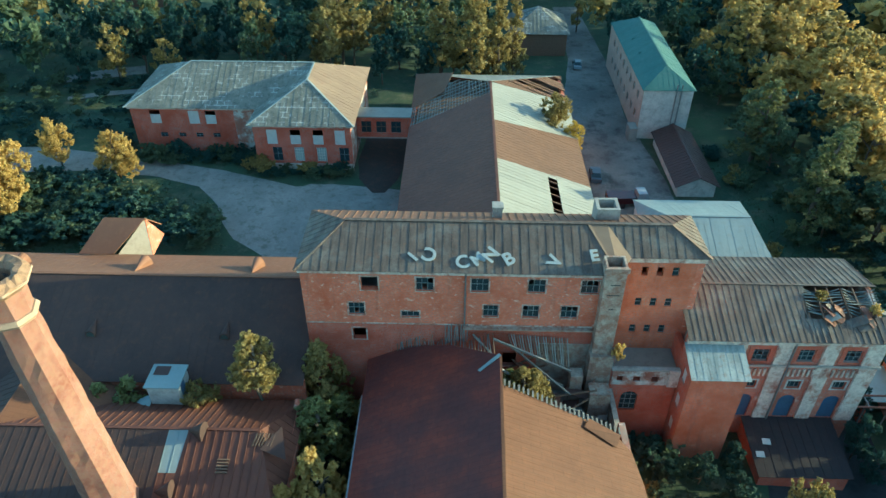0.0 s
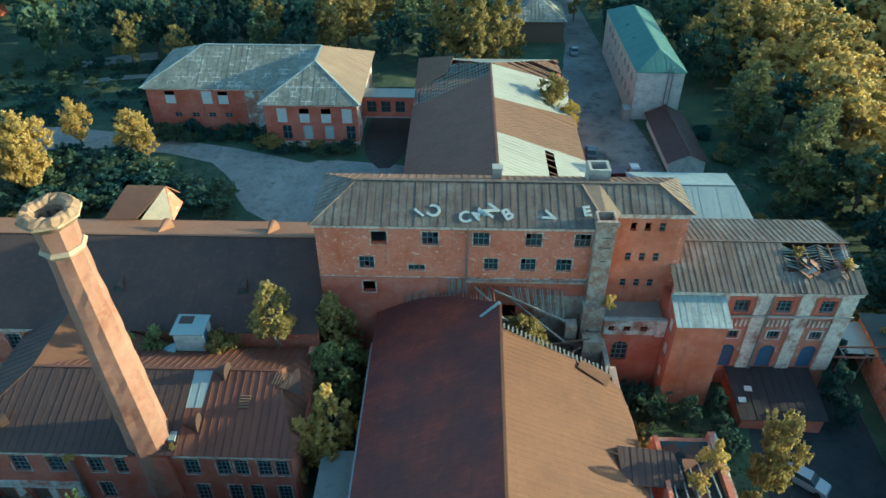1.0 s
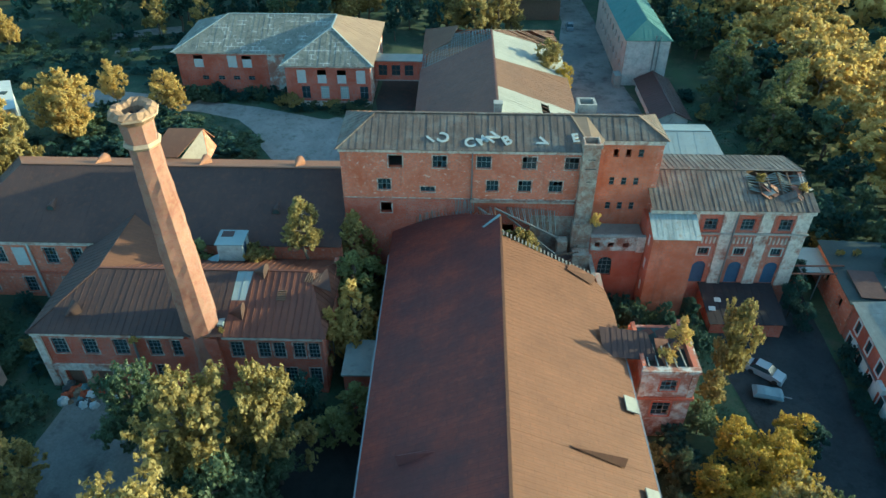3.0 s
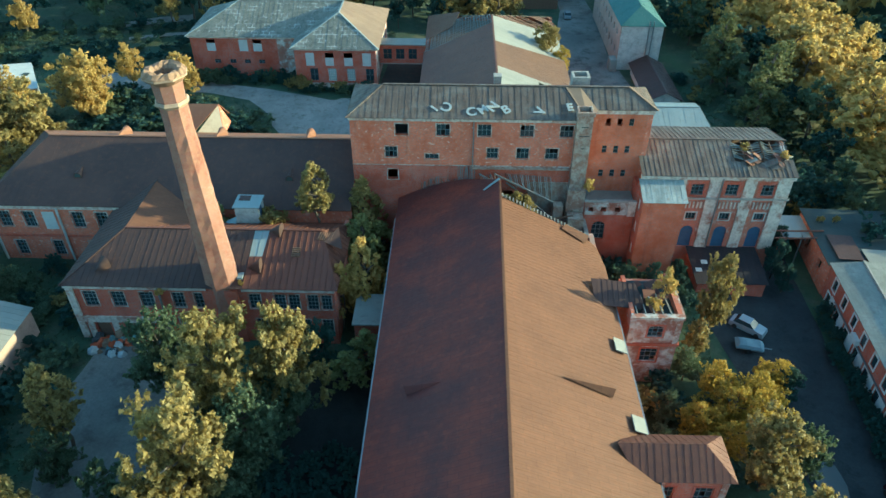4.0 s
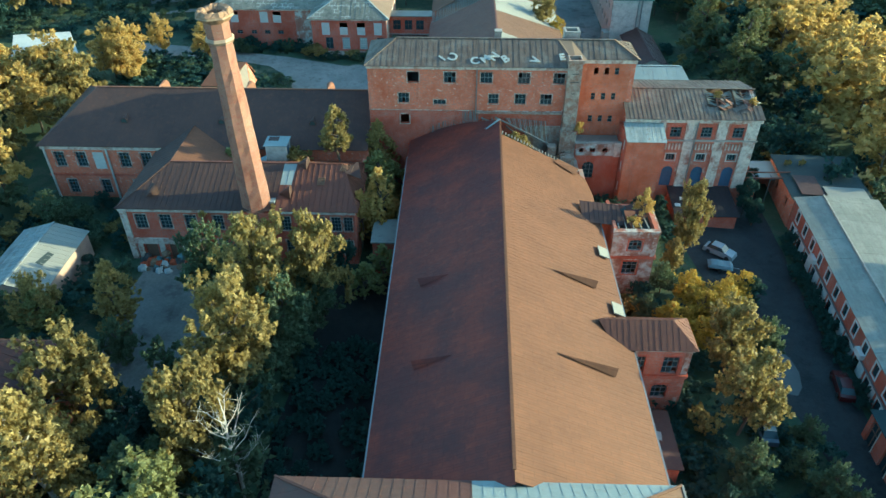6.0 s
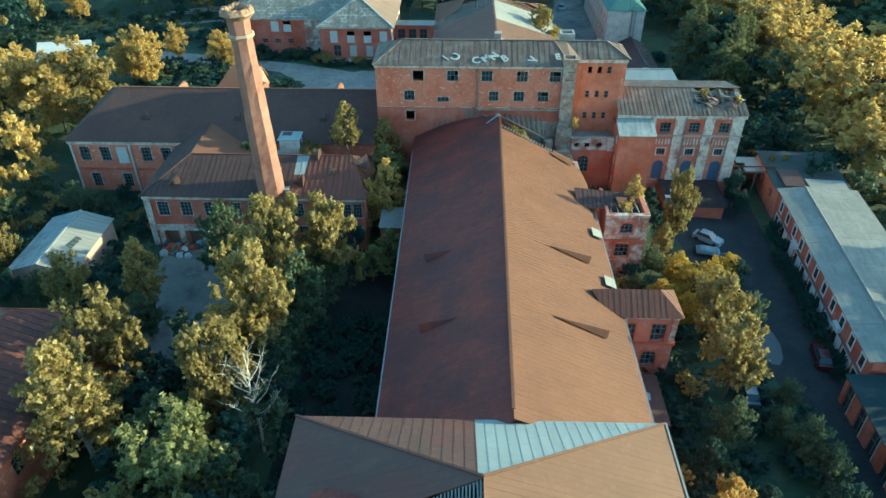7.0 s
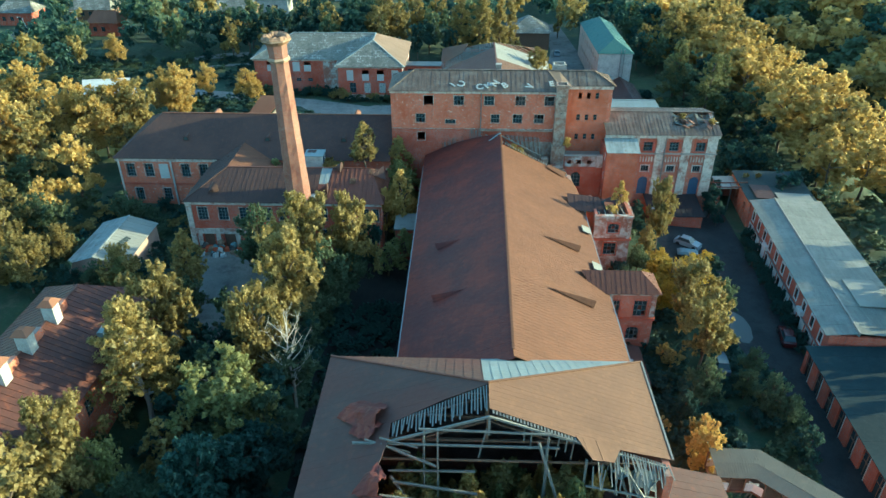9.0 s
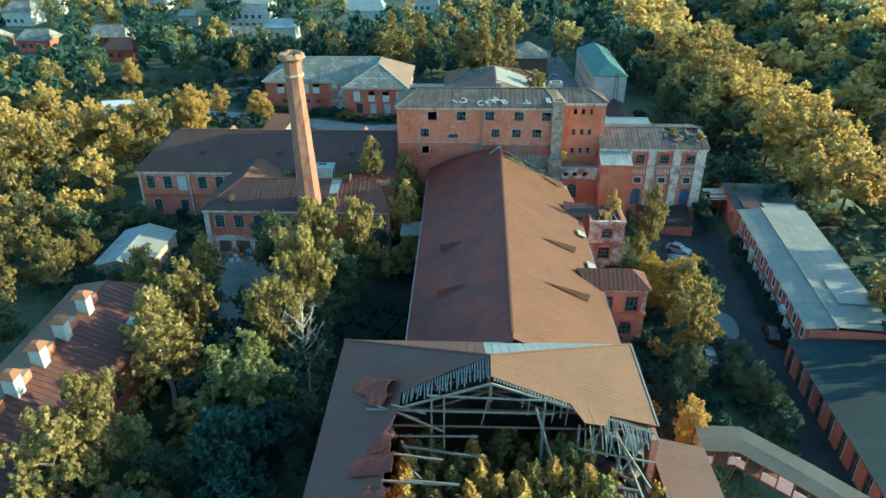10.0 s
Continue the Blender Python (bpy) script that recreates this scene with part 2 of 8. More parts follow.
ROOF_FELT = sheet_mat("roof_felt_grey", (0.25, 0.25, 0.225), (0.195, 0.195, 0.18), (0.1, 0.095, 0.085), 0.5, 0.85)
ROOF_ANNEX = sheet_mat("roof_blue_black_felt", (0.024, 0.04, 0.044), (0.016, 0.028, 0.032), (0.045, 0.055, 0.054), 0.35, 0.85)
ROOF_TAR = sheet_mat("roof_tarred_felt", (0.05, 0.066, 0.066), (0.038, 0.05, 0.051), (0.075, 0.078, 0.072), 0.3, 0.8)
ROOF_LEAN = sheet_mat("roof_lean_to", (0.034, 0.026, 0.028), (0.024, 0.022, 0.025), (0.055, 0.032, 0.026), 0.4, 0.8, spread=0.15)
ROOF_DARK = sheet_mat("roof_dark_red", (0.075, 0.042, 0.036), (0.06, 0.035, 0.03), (0.11, 0.055, 0.035), 0.4)
WOOD = plain_mat("wood_grey", (0.25, 0.235, 0.205), 0.9, 0.7, 3.0)
WOOD_OLD = plain_mat("wood_silvered", (0.18, 0.18, 0.165), 0.9, 0.7, 3.0)
WOOD_DARK = plain_mat("wood_brown", (0.16, 0.10, 0.065), 0.9, 0.7, 3.0)
FRAME = plain_mat("window_paint", (0.17, 0.2, 0.205), 0.7, 0.6, 3.0)
LETTER = plain_mat("letter_grey_white", (0.34, 0.36, 0.35), 0.7, 0.6, 1.5)
WHITE = plain_mat("white_paint", (0.62, 0.62, 0.59), 0.7, 0.45, 2.0)
BOARD = plain_mat("board_white", (0.50, 0.50, 0.47), 0.8, 0.4, 1.5)
METAL = plain_mat("metal_grey", (0.25, 0.25, 0.25), 0.5, 0.5, 3.0, 0.6)
BLUE_DOOR = plain_mat("door_blue", (0.05, 0.09, 0.16), 0.7, 0.5, 2.0)
GLASS = Nodes("window_glass").done((0.03, 0.048, 0.055), 0.14)
GLASS_PALE = Nodes("glass_block").done((0.22, 0.3, 0.27), 0.3)
RUBBLE = plain_mat("rubble", (0.30, 0.24, 0.2), 0.95, 0.8, 2.0)
BARK = plain_mat("bark", (0.12, 0.095, 0.07), 0.95, 0.7, 3.0)
BARK_PALE = plain_mat("bark_dead", (0.5, 0.46, 0.4), 0.9, 0.5, 3.0)
# green and dark leaves are tinted blue to paint in shade and haze
LEAF_GREEN = leaf_mat("leaf_green", (0.085, 0.124, 0.066), (0.16, 0.193, 0.102))
LEAF_OLIVE = leaf_mat("leaf_olive", (0.214, 0.176, 0.062), (0.445, 0.34, 0.115))
# darker than the olive leaf: the poplars' shaded sides put into the colour
LEAF_MID = leaf_mat("leaf_dull_green", (0.13, 0.145, 0.058), (0.23, 0.225, 0.09))
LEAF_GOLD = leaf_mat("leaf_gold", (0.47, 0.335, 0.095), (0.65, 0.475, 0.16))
LEAF_LIME = leaf_mat("leaf_yellow_green", (0.2, 0.215, 0.08), (0.37, 0.36, 0.135))
LEAF_YELLOW = leaf_mat("leaf_bright_yellow", (0.32, 0.252, 0.047), (0.69, 0.475, 0.07))
# darkest leaf: shade and its blue cast are put into the colour
LEAF_DARK_SHADE = leaf_mat("leaf_dark_shade", (0.034, 0.076, 0.062), (0.07, 0.124, 0.094))
GRASS = leaf_mat("grass_blade", (0.055, 0.08, 0.04), (0.095, 0.115, 0.055))
GROUND = ground_mat("ground_grass", ((0.03, 0.052, 0.028), (0.052, 0.085, 0.04), (0.085, 0.09, 0.055)))
GRAVEL = ground_mat("gravel", ((0.25, 0.24, 0.22), (0.19, 0.185, 0.17), (0.12, 0.12, 0.1)), 0.25)
ASPHALT = ground_mat("asphalt", ((0.02, 0.023, 0.025), (0.036, 0.038, 0.039), (0.013, 0.016, 0.017)), 0.2)
PUDDLE = plain_mat("puddle_water", (0.032, 0.038, 0.04), 0.45, 0.3, 0.6)
SOIL_DRY = ground_mat("soil_brick_dust", ((0.04, 0.03, 0.025), (0.028, 0.026, 0.022), (0.07, 0.035, 0.025)), 0.3)
# near-black ground colour that stands for deep shade beside the hall
SHADE_STRIP = ground_mat("shade_strip", ((0.014, 0.016, 0.015), (0.022, 0.024, 0.021), (0.01, 0.012, 0.011)), 0.3)
YARD = ground_mat("yard_dirt", ((0.125, 0.122, 0.112), (0.21, 0.2, 0.18), (0.06, 0.06, 0.054)), 0.1)

# ---- builders ----
def smooth(a, b, v):
    k = min(1.0, max(0.0, (v - a) / (b - a)))
    return k * k * (3 - 2 * k)


def g(x, y):
    """The ground's height."""
    north = smooth(58, 92, y)
    h = 0.9 * smooth(5, -35, x) * (1 - north) - 1.0 * smooth(25, 45, x) * (1 - north)
    h += north * (1.0 + 2.5 * smooth(10, -12, x))
    h -= 10.0 * smooth(76, 88, x) - 12.0 * smooth(100, 135, x)
    return h + 0.25 * noise.noise((x * 0.06, y * 0.06, 0.3))


class M:
    """Vertices and faces of one mesh, in world metres."""

    def __init__(self):
        self.v, self.f = [], []

    def face(self, pts):
        i = len(self.v)
        self.v += [tuple(p) for p in pts]
        self.f.append(tuple(range(i, i + len(pts))))
        return self

    def hexa(self, p):
        """A block of eight corners: four below, four above, each round the same way."""
        i = len(self.v)
        self.v += [tuple(q) for q in p]
        self.f += [tuple(i + k for k in q) for q in ((3, 2, 1, 0), (4, 5, 6, 7), (0, 1, 5, 4), (1, 2, 6, 5), (2, 3, 7, 6), (3, 0, 4, 7))]
        return self

    def box(self, x0, x1, y0, y1, z0, z1):
        return self.hexa([(x0, y0, z0), (x1, y0, z0), (x1, y1, z0), (x0, y1, z0), (x0, y0, z1), (x1, y0, z1), (x1, y1, z1), (x0, y1, z1)])

    def beam(self, a, b, w=0.14, h=0.16):
        a, b = Vector(a), Vector(b)
        d = (b - a).normalized()
        s = d.cross(Vector((0, 0, 1)))
        s = s.normalized() if s.length > 1e-3 else Vector((1, 0, 0))
        u = s.cross(d).normalized()
        s, u = s * w / 2, u * h / 2
        return self.hexa([a - s - u, a + s - u, b + s - u, b - s - u, a - s + u, a + s + u, b + s + u, b - s + u])

    def slab(self, poly, t):
        """A flat polygon (anticlockwise from above) given thickness downwards along its normal."""
        poly = [Vector(p) for p in poly]
        nrm = Vector((0, 0, 0))
        for k in range(1, len(poly) - 1):
            nrm += (poly[k] - poly[0]).cross(poly[k + 1] - poly[0])
        nrm.normalize()
        low = [p - nrm * t for p in poly]
        self.face(poly)
        self.face(low[::-1])
        for k in range(len(poly)):
            j = (k + 1) % len(poly)
            self.face([poly[k], low[k], low[j], poly[j]])
        return self

    def prism(self, cx, cy, z0, z1, r0, r1, n=8, turn=0.0, cap=True):
        i = len(self.v)
        for z, r in ((z0, r0), (z1, r1)):
            for k in range(n):
                a = turn + 2 * math.pi * k / n
                self.v.append((cx + r * math.cos(a), cy + r * math.sin(a), z))
        for k in range(n):
            j = (k + 1) % n
            self.f.append((i + k, i + j, i + n + j, i + n + k))
        if cap:
            self.f.append(tuple(i + n + k for k in range(n)))
            self.f.append(tuple(i + k for k in reversed(range(n))))
        return self

    def tube(self, pts, r0, r1, n=6):
        """A tapered limb along points."""
        pts = [Vector(p) for p in pts]
        rings = []
        for k, p in enumerate(pts):
            d = (pts[min(k + 1, len(pts) - 1)] - pts[max(k - 1, 0)]).normalized()
            s = d.cross(Vector((0.3, 0.9, 0.1))).normalized()
            u = d.cross(s)
            r = r0 + (r1 - r0) * k / (len(pts) - 1)
            rings.append(len(self.v))
            self.v += [tuple(p + (s * math.cos(a) + u * math.sin(a)) * r) for a in (2 * math.pi * q / n for q in range(n))]
        for a, b in zip(rings, rings[1:]):
            for q in range(n):
                j = (q + 1) % n
                self.f.append((a + q, a + j, b + j, b + q))
        return self


def offset(ob):
    o = Vector((0, 0, 0))
    while ob:
        o += ob.location
        ob = ob.parent
    return o


def thing(name, at, label, category, group="", kind="", turn=0.0):
    ob = new(name)
    ob.location = at
    ob.rotation_euler = (0, 0, radians(turn))
    return tagged(ob, label, category, group, kind)


def part(name, m, material, parent=None, label="", local=False):
    """One mesh object under a thing or a part; world metres unless local."""
    o = Vector((0, 0, 0)) if local else offset(parent)
    me = bpy.data.meshes.new(name)
    seen, where, verts = {}, [], []
    for x, y, z in m.v:
        key = (round(x, 4), round(y, 4), round(z, 4))
        if key not in seen:
            seen[key] = len(verts)
            verts.append((x - o.x, y - o.y, z - o.z))
        where.append(seen[key])
    faces = [tuple(dict.fromkeys(where[i] for i in f)) for f in m.f]
    me.from_pydata(verts, [], [f for f in faces if len(f) > 2])
    me.materials.append(material)
    me.update()
    ob = new(name, me)
    ob.parent = parent
    return tagged(ob, label)


def wall(axis, c, t, u0, u1, z0, z1, holes=(), tops=None):
    """A wall along x (axis 'x', its outer face at y = c) or y; t: thickness inwards, with its sign; holes (u0, u1, z0, z1[, arch])."""
    m = M()
    us = sorted({u0, u1, *(h[0] for h in holes), *(h[1] for h in holes)})
    zs = sorted({z0, z1, *(h[2] for h in holes), *(h[3] for h in holes)})

    def p(u, z, d):
        return (u, c + d, z) if axis == "x" else (c + d, u, z)

    def full(i, k):
        if not (0 <= i < len(us) - 1 and 0 <= k < len(zs) - 1):
            return False
        a, b = (us[i] + us[i + 1]) / 2, (zs[k] + zs[k + 1]) / 2
        return not any(h[0] < a < h[1] and h[2] < b < h[3] for h in holes)

    for i in range(len(us) - 1):
        for k in range(len(zs) - 1):
            if not full(i, k):
                continue
            a, b, lo, hi = us[i], us[i + 1], zs[k], zs[k + 1]
            m.face([p(a, lo, 0), p(b, lo, 0), p(b, hi, 0), p(a, hi, 0)])
            m.face([p(a, lo, t), p(a, hi, t), p(b, hi, t), p(b, lo, t)])
            if not full(i - 1, k):
                m.face([p(a, lo, 0), p(a, hi, 0), p(a, hi, t), p(a, lo, t)])
            if not full(i + 1, k):
                m.face([p(b, lo, 0), p(b, lo, t), p(b, hi, t), p(b, hi, 0)])
            if not full(i, k - 1):
                m.face([p(a, lo, 0), p(a, lo, t), p(b, lo, t), p(b, lo, 0)])
            if not full(i, k + 1):
                m.face([p(a, hi, 0), p(b, hi, 0), p(b, hi, t), p(a, hi, t)])
    for h in holes:
        if len(h) > 4:
            a, b, hi = h[0], h[1], h[3]
            r, mid = (b - a) / 2, (a + b) / 2
            rise = h[4]
            arc = [(mid + r * math.cos(math.pi * q / 8), hi - rise + rise * math.sin(math.pi * q / 8)) for q in range(9)]
            for half, corner in ((arc[:5], b), (arc[4:], a)):
                for q in range(4):
                    m.face([p(corner, hi, 0), p(*half[q], 0), p(*half[q + 1], 0)])
                    m.face([p(*half[q], 0), p(*half[q], t), p(*half[q + 1], t), p(*half[q + 1], 0)])
    return m


def window(parent, axis, c, d, u0, u1, z0, z1, nx=2, nz=2, paint=None, glass=None, bar=0.055, drop=()):
    """A framed window set d inside the face c; drop: panes (column, row) that are gone."""
    paint, glass = paint or FRAME, glass or GLASS

    def b(m, a0, a1, lo, hi, e0, e1):
        if axis == "x":
            m.box(a0, a1, min(c + e0, c + e1), max(c + e0, c + e1), lo, hi)
        else:
            m.box(min(c + e0, c + e1), max(c + e0, c + e1), a0, a1, lo, hi)

    s = 1 if d > 0 else -1
    cells = []
    for i in range(nx):
        for k in range(nz):
            a, e = u0 + (u1 - u0) * i / nx + bar / 2, u0 + (u1 - u0) * (i + 1) / nx - bar / 2
            lo, hi = z0 + (z1 - z0) * k / nz + bar / 2, z0 + (z1 - z0) * (k + 1) / nz - bar / 2
            cells.append((i, k, a, e, lo, hi))
    w = part("window", wall(axis, c + d - s * 0.05, s * 0.1, u0, u1, z0, z1, [q[2:] for q in cells]), paint, parent)
    pm = M()
    for i, k, a, e, lo, hi in cells:
        if (i, k) not in drop:
            b(pm, a, e, lo, hi, d - 0.01, d + 0.01)
    part("pane", pm, glass, w)
    return w


def board(parent, axis, c, d, u0, u1, z0, z1, material, name="board", label=""):
    m = M()
    lo, hi = min(c + d, c + d * 0.5), max(c + d, c + d * 0.5)
    if axis == "x":
        m.box(u0, u1, lo, hi, z0, z1)
    else:
        m.box(lo, hi, u0, u1, z0, z1)
    return part(name, m, material, parent, label)


def surround(parent, axis, c, u0, u1, z0, z1, material, w=0.16, out=0.04, name="window_surround"):
    """A plain painted border round an opening, proud of the wall."""
    m = M()
    s = -1 if out > 0 else 1

    def b(a0, a1, lo, hi):
        e = (c - out, c - 0.002) if out > 0 else (c + 0.002, c - out)
        if axis == "x":
            m.box(a0, a1, min(e), max(e), lo, hi)
        else:
            m.box(min(e), max(e), a0, a1, lo, hi)

    b(u0 - w, u0, z0 - w * 0.6, z1 + w)
    b(u1, u1 + w, z0 - w * 0.6, z1 + w)
    b(u0, u1, z1, z1 + w)
    b(u0, u1, z0 - w * 0.6, z0)
    return part(name, m, material, parent)


def clip(poly, lo, hi):
    """The part of a flat polygon of (u, v) with lo <= u <= hi."""
    for lim, sign in ((lo, 1), (hi, -1)):
        out = []
        for k in range(len(poly)):
            a, b = poly[k], poly[(k + 1) % len(poly)]
            ia, ib = (a[0] - lim) * sign >= 0, (b[0] - lim) * sign >= 0
            if ia:
                out.append(a)
            if ia != ib:
                q = (lim - a[0]) / (b[0] - a[0])
                out.append((lim, a[1] + (b[1] - a[1]) * q))
        poly = out
        if len(poly) < 3:
            return []
    return poly


def slope(parent, poly, material, w=0.75, rib=0.05, thick=0.05, name="roof_panel", rng=None, gone=0.0, loose=0.012, swap=None):
    """One roof slope laid in strips from eave to ridge; poly: corners, anticlockwise from above, its first edge the eave. Each strip is a sheet with a standing seam."""
    rng = rng or random.Random(5)
    poly = [Vector(p) for p in poly]
    u = (poly[1] - poly[0]).normalized()
    nrm = u.cross(poly[-1] - poly[0]).normalized()
    v = nrm.cross(u)
    flat = [((p - poly[0]).dot(u), (p - poly[0]).dot(v)) for p in poly]
    lo, hi = min(q[0] for q in flat), max(q[0] for q in flat)
    count = max(1, round((hi - lo) / w))
    step = (hi - lo) / count
    for k in range(count):
        a, b = lo + k * step, lo + (k + 1) * step
        piece = clip(flat, a + 0.002, b - 0.002)
        if len(piece) < 3 or rng.random() < gone:
            continue
        lift, tip = rng.uniform(0, loose), rng.uniform(-loose, loose)
        back = lambda q, h=0.0: poly[0] + u * q[0] + v * q[1] + nrm * (lift + tip * (q[0] - a) / step + h)
        m = M().slab([back(q) for q in piece], thick)
        if rib > 0:
            edge = sorted({round(q[1], 4) for q in piece if abs(q[0] - (a + 0.002)) < 1e-3})
            if len(edge) > 1 and edge[-1] - edge[0] > 0.2:
                p0, p1 = back((a + 0.03, edge[0] + 0.01), rib / 2), back((a + 0.03, edge[-1] - 0.01), rib / 2)
                m.beam(p0, p1, 0.05, rib)
        mat_here = swap(k, count) if swap else None
        part(name, m, mat_here or material, parent)


def ridge_cap(parent, a, b, material, w=0.35, h=0.08, name="ridge_cap"):
    return part(name, M().beam(Vector(a) + Vector((0, 0, 0.05)), Vector(b) + Vector((0, 0, 0.05)), w, h), material, parent)


def gable(axis, c, t, u0, u1, z0, zr):
    """A wall's triangle under a roof."""
    mid = (u0 + u1) / 2
    pts = [(u0, z0), (u1, z0), (mid, zr)]
    m = M()
    f0 = [(u, c, z) if axis == "x" else (c, u, z) for u, z in pts]
    f1 = [(u, c + t, z) if axis == "x" else (c + t, u, z) for u, z in pts]
    m.face(f0)
    m.face(f1[::-1])
    for k in range(3):
        j = (k + 1) % 3
        m.face([f0[k], f1[k], f1[j], f0[j]])
    return m


def box_part(name, parent, material, x0, x1, y0, y1, z0, z1, label=""):
    return part(name, M().box(x0, x1, y0, y1, z0, z1), material, parent, label)

# ---- ground, roads, yards ----
def ground_sheet():
    def steps(lo, hi, far_lo, far_hi, d):
        inner = list(np.arange(lo, hi + 0.1, d))
        return [far_lo, far_lo * 0.5 + lo * 0.5, lo - 60, lo - 20] + inner + [hi + 20, hi + 60, hi * 0.5 + far_hi * 0.5, far_hi]

    xs, ys = steps(-150, 150, -1500, 1500, 4.0), steps(-60, 240, -900, 2500, 4.0)
    me = bpy.data.meshes.new("ground")
    verts = [(x, y, g(x, y)) for y in ys for x in xs]
    w = len(xs)
    faces = [(j * w + i, j * w + i + 1, (j + 1) * w + i + 1, (j + 1) * w + i) for j in range(len(ys) - 1) for i in range(w - 1)]
    me.from_pydata(verts, [], faces)
    me.materials.append(GROUND)
    me.polygons.foreach_set("use_smooth", [True] * len(faces))
    tagged(new("ground", me), "overgrown grassy earth round the old factory", "ground", kind="structure")


LANES = []


def on_lane(x, y):
    """True on a road or yard."""
    for pts in LANES:
        for (x0, y0, w0), (x1, y1, w1) in zip(pts, pts[1:]):
            dx, dy = x1 - x0, y1 - y0
            k = min(1.0, max(0.0, ((x - x0) * dx + (y - y0) * dy) / (dx * dx + dy * dy)))
            if math.hypot(x - x0 - k * dx, y - y0 - k * dy) < (w0 + (w1 - w0) * k) / 2 + 0.2:
                return True
    return False


def ribbon(name, pts, material, label, kind_word, lift=0.05, across=5):
    """A strip that lies on the ground; pts: (x, y, width)."""
    LANES.append(pts)
    fine = []
    for (x0, y0, w0), (x1, y1, w1) in zip(pts, pts[1:]):
        n = max(2, int(math.hypot(x1 - x0, y1 - y0) / 2.0))
        fine += [(x0 + (x1 - x0) * k / n, y0 + (y1 - y0) * k / n, w0 + (w1 - w0) * k / n) for k in range(n)]
    fine.append(pts[-1])
    m = M()
    rows = []
    for k, (x, y, w) in enumerate(fine):
        a, b = fine[max(0, k - 1)], fine[min(len(fine) - 1, k + 1)]
        d = Vector((b[0] - a[0], b[1] - a[1], 0)).normalized()
        s = Vector((d.y, -d.x, 0))
        wob = 0.5 * noise.noise((x * 0.25, y * 0.25, 2.0))
        row = []
        for q in range(across + 1):
            e = (q / across - 0.5) * (w + wob)
            px, py = x + s.x * e, y + s.y * e
            row.append((px, py, g(px, py) + lift))
        rows.append(row)
    for r0, r1 in zip(rows, rows[1:]):
        for q in range(across):
            m.face([r0[q], r0[q + 1], r1[q + 1], r1[q]])
    return tagged(part(name, m, material), label, kind_word, kind="structure")


ground_sheet()
ribbon("road", [(-73, 101, 5), (-67, 99.5, 8), (-55, 98.5, 5), (-45, 97.0, 4.5), (-37, 94.5, 5.5), (-31, 90.5, 9), (-26, 86, 15), (-20, 84, 19), (-7.2, 82.5, 19)], GRAVEL, "pale gravel drive curving past the brick house", "road")
ribbon("yard", [(-33, 32, 16), (-34, 24, 16), (-35, 14, 11), (-34.5, 6, 5)], YARD, "grey gravel yard before the boiler house", "yard", 0.06)
ribbon("road", [(27, 64, 13), (27, 80, 15), (27.5, 100, 15), (26.5, 122, 12), (29, 150, 8), (28, 185, 6)], YARD, "dirt yard with tyre tracks between the sheds", "road", 0.04)
ribbon("road", [(44, 62, 8), (40, 50, 12), (38.5, 38, 14), (39.4, 20, 10), (40.6, 4, 6.5), (40.4, -20, 6), (40.4, -50, 6)], ASPHALT, "dark cracked asphalt lane beside the long store", "road", 0.05)
ribbon("yard", [(-76, 130.5, 3), (-69, 133.5, 4.5), (-62, 136, 4)], GRAVEL, "pale bare strip behind the brick house", "yard", 0.07)
ribbon("yard", [(-72, 122, 1.6), (-66, 124.2, 2.2), (-59, 126, 2)], GRAVEL, "pale bare strip behind the brick house", "yard", 0.07)
# dark strip laid on the grass to paint in the alley's shade
ribbon("yard", [(-13.0, -16, 10), (-13.0, 2, 11.5), (-12.2, 18, 10), (-11.5, 29, 7.5)], SHADE_STRIP, "near-black ground strip that paints in the hall's shade", "yard", 0.05)
ribbon("yard", [(-10.6, 91, 2), (-11, 95, 6), (-11, 100, 7.5), (-10.8, 112, 6.5)], SOIL_DRY, "dark bare soil under the brick gallery", "yard", 0.055)
ribbon("puddle", [(37.3, 19.2, 0.8), (37.5, 17.8, 2.6), (37.5, 15.6, 3.2), (37.3, 13.4, 2.4), (37.1, 12.0, 0.7)], PUDDLE, "still puddle that mirrors the sky in the lane", "puddle", 0.075)

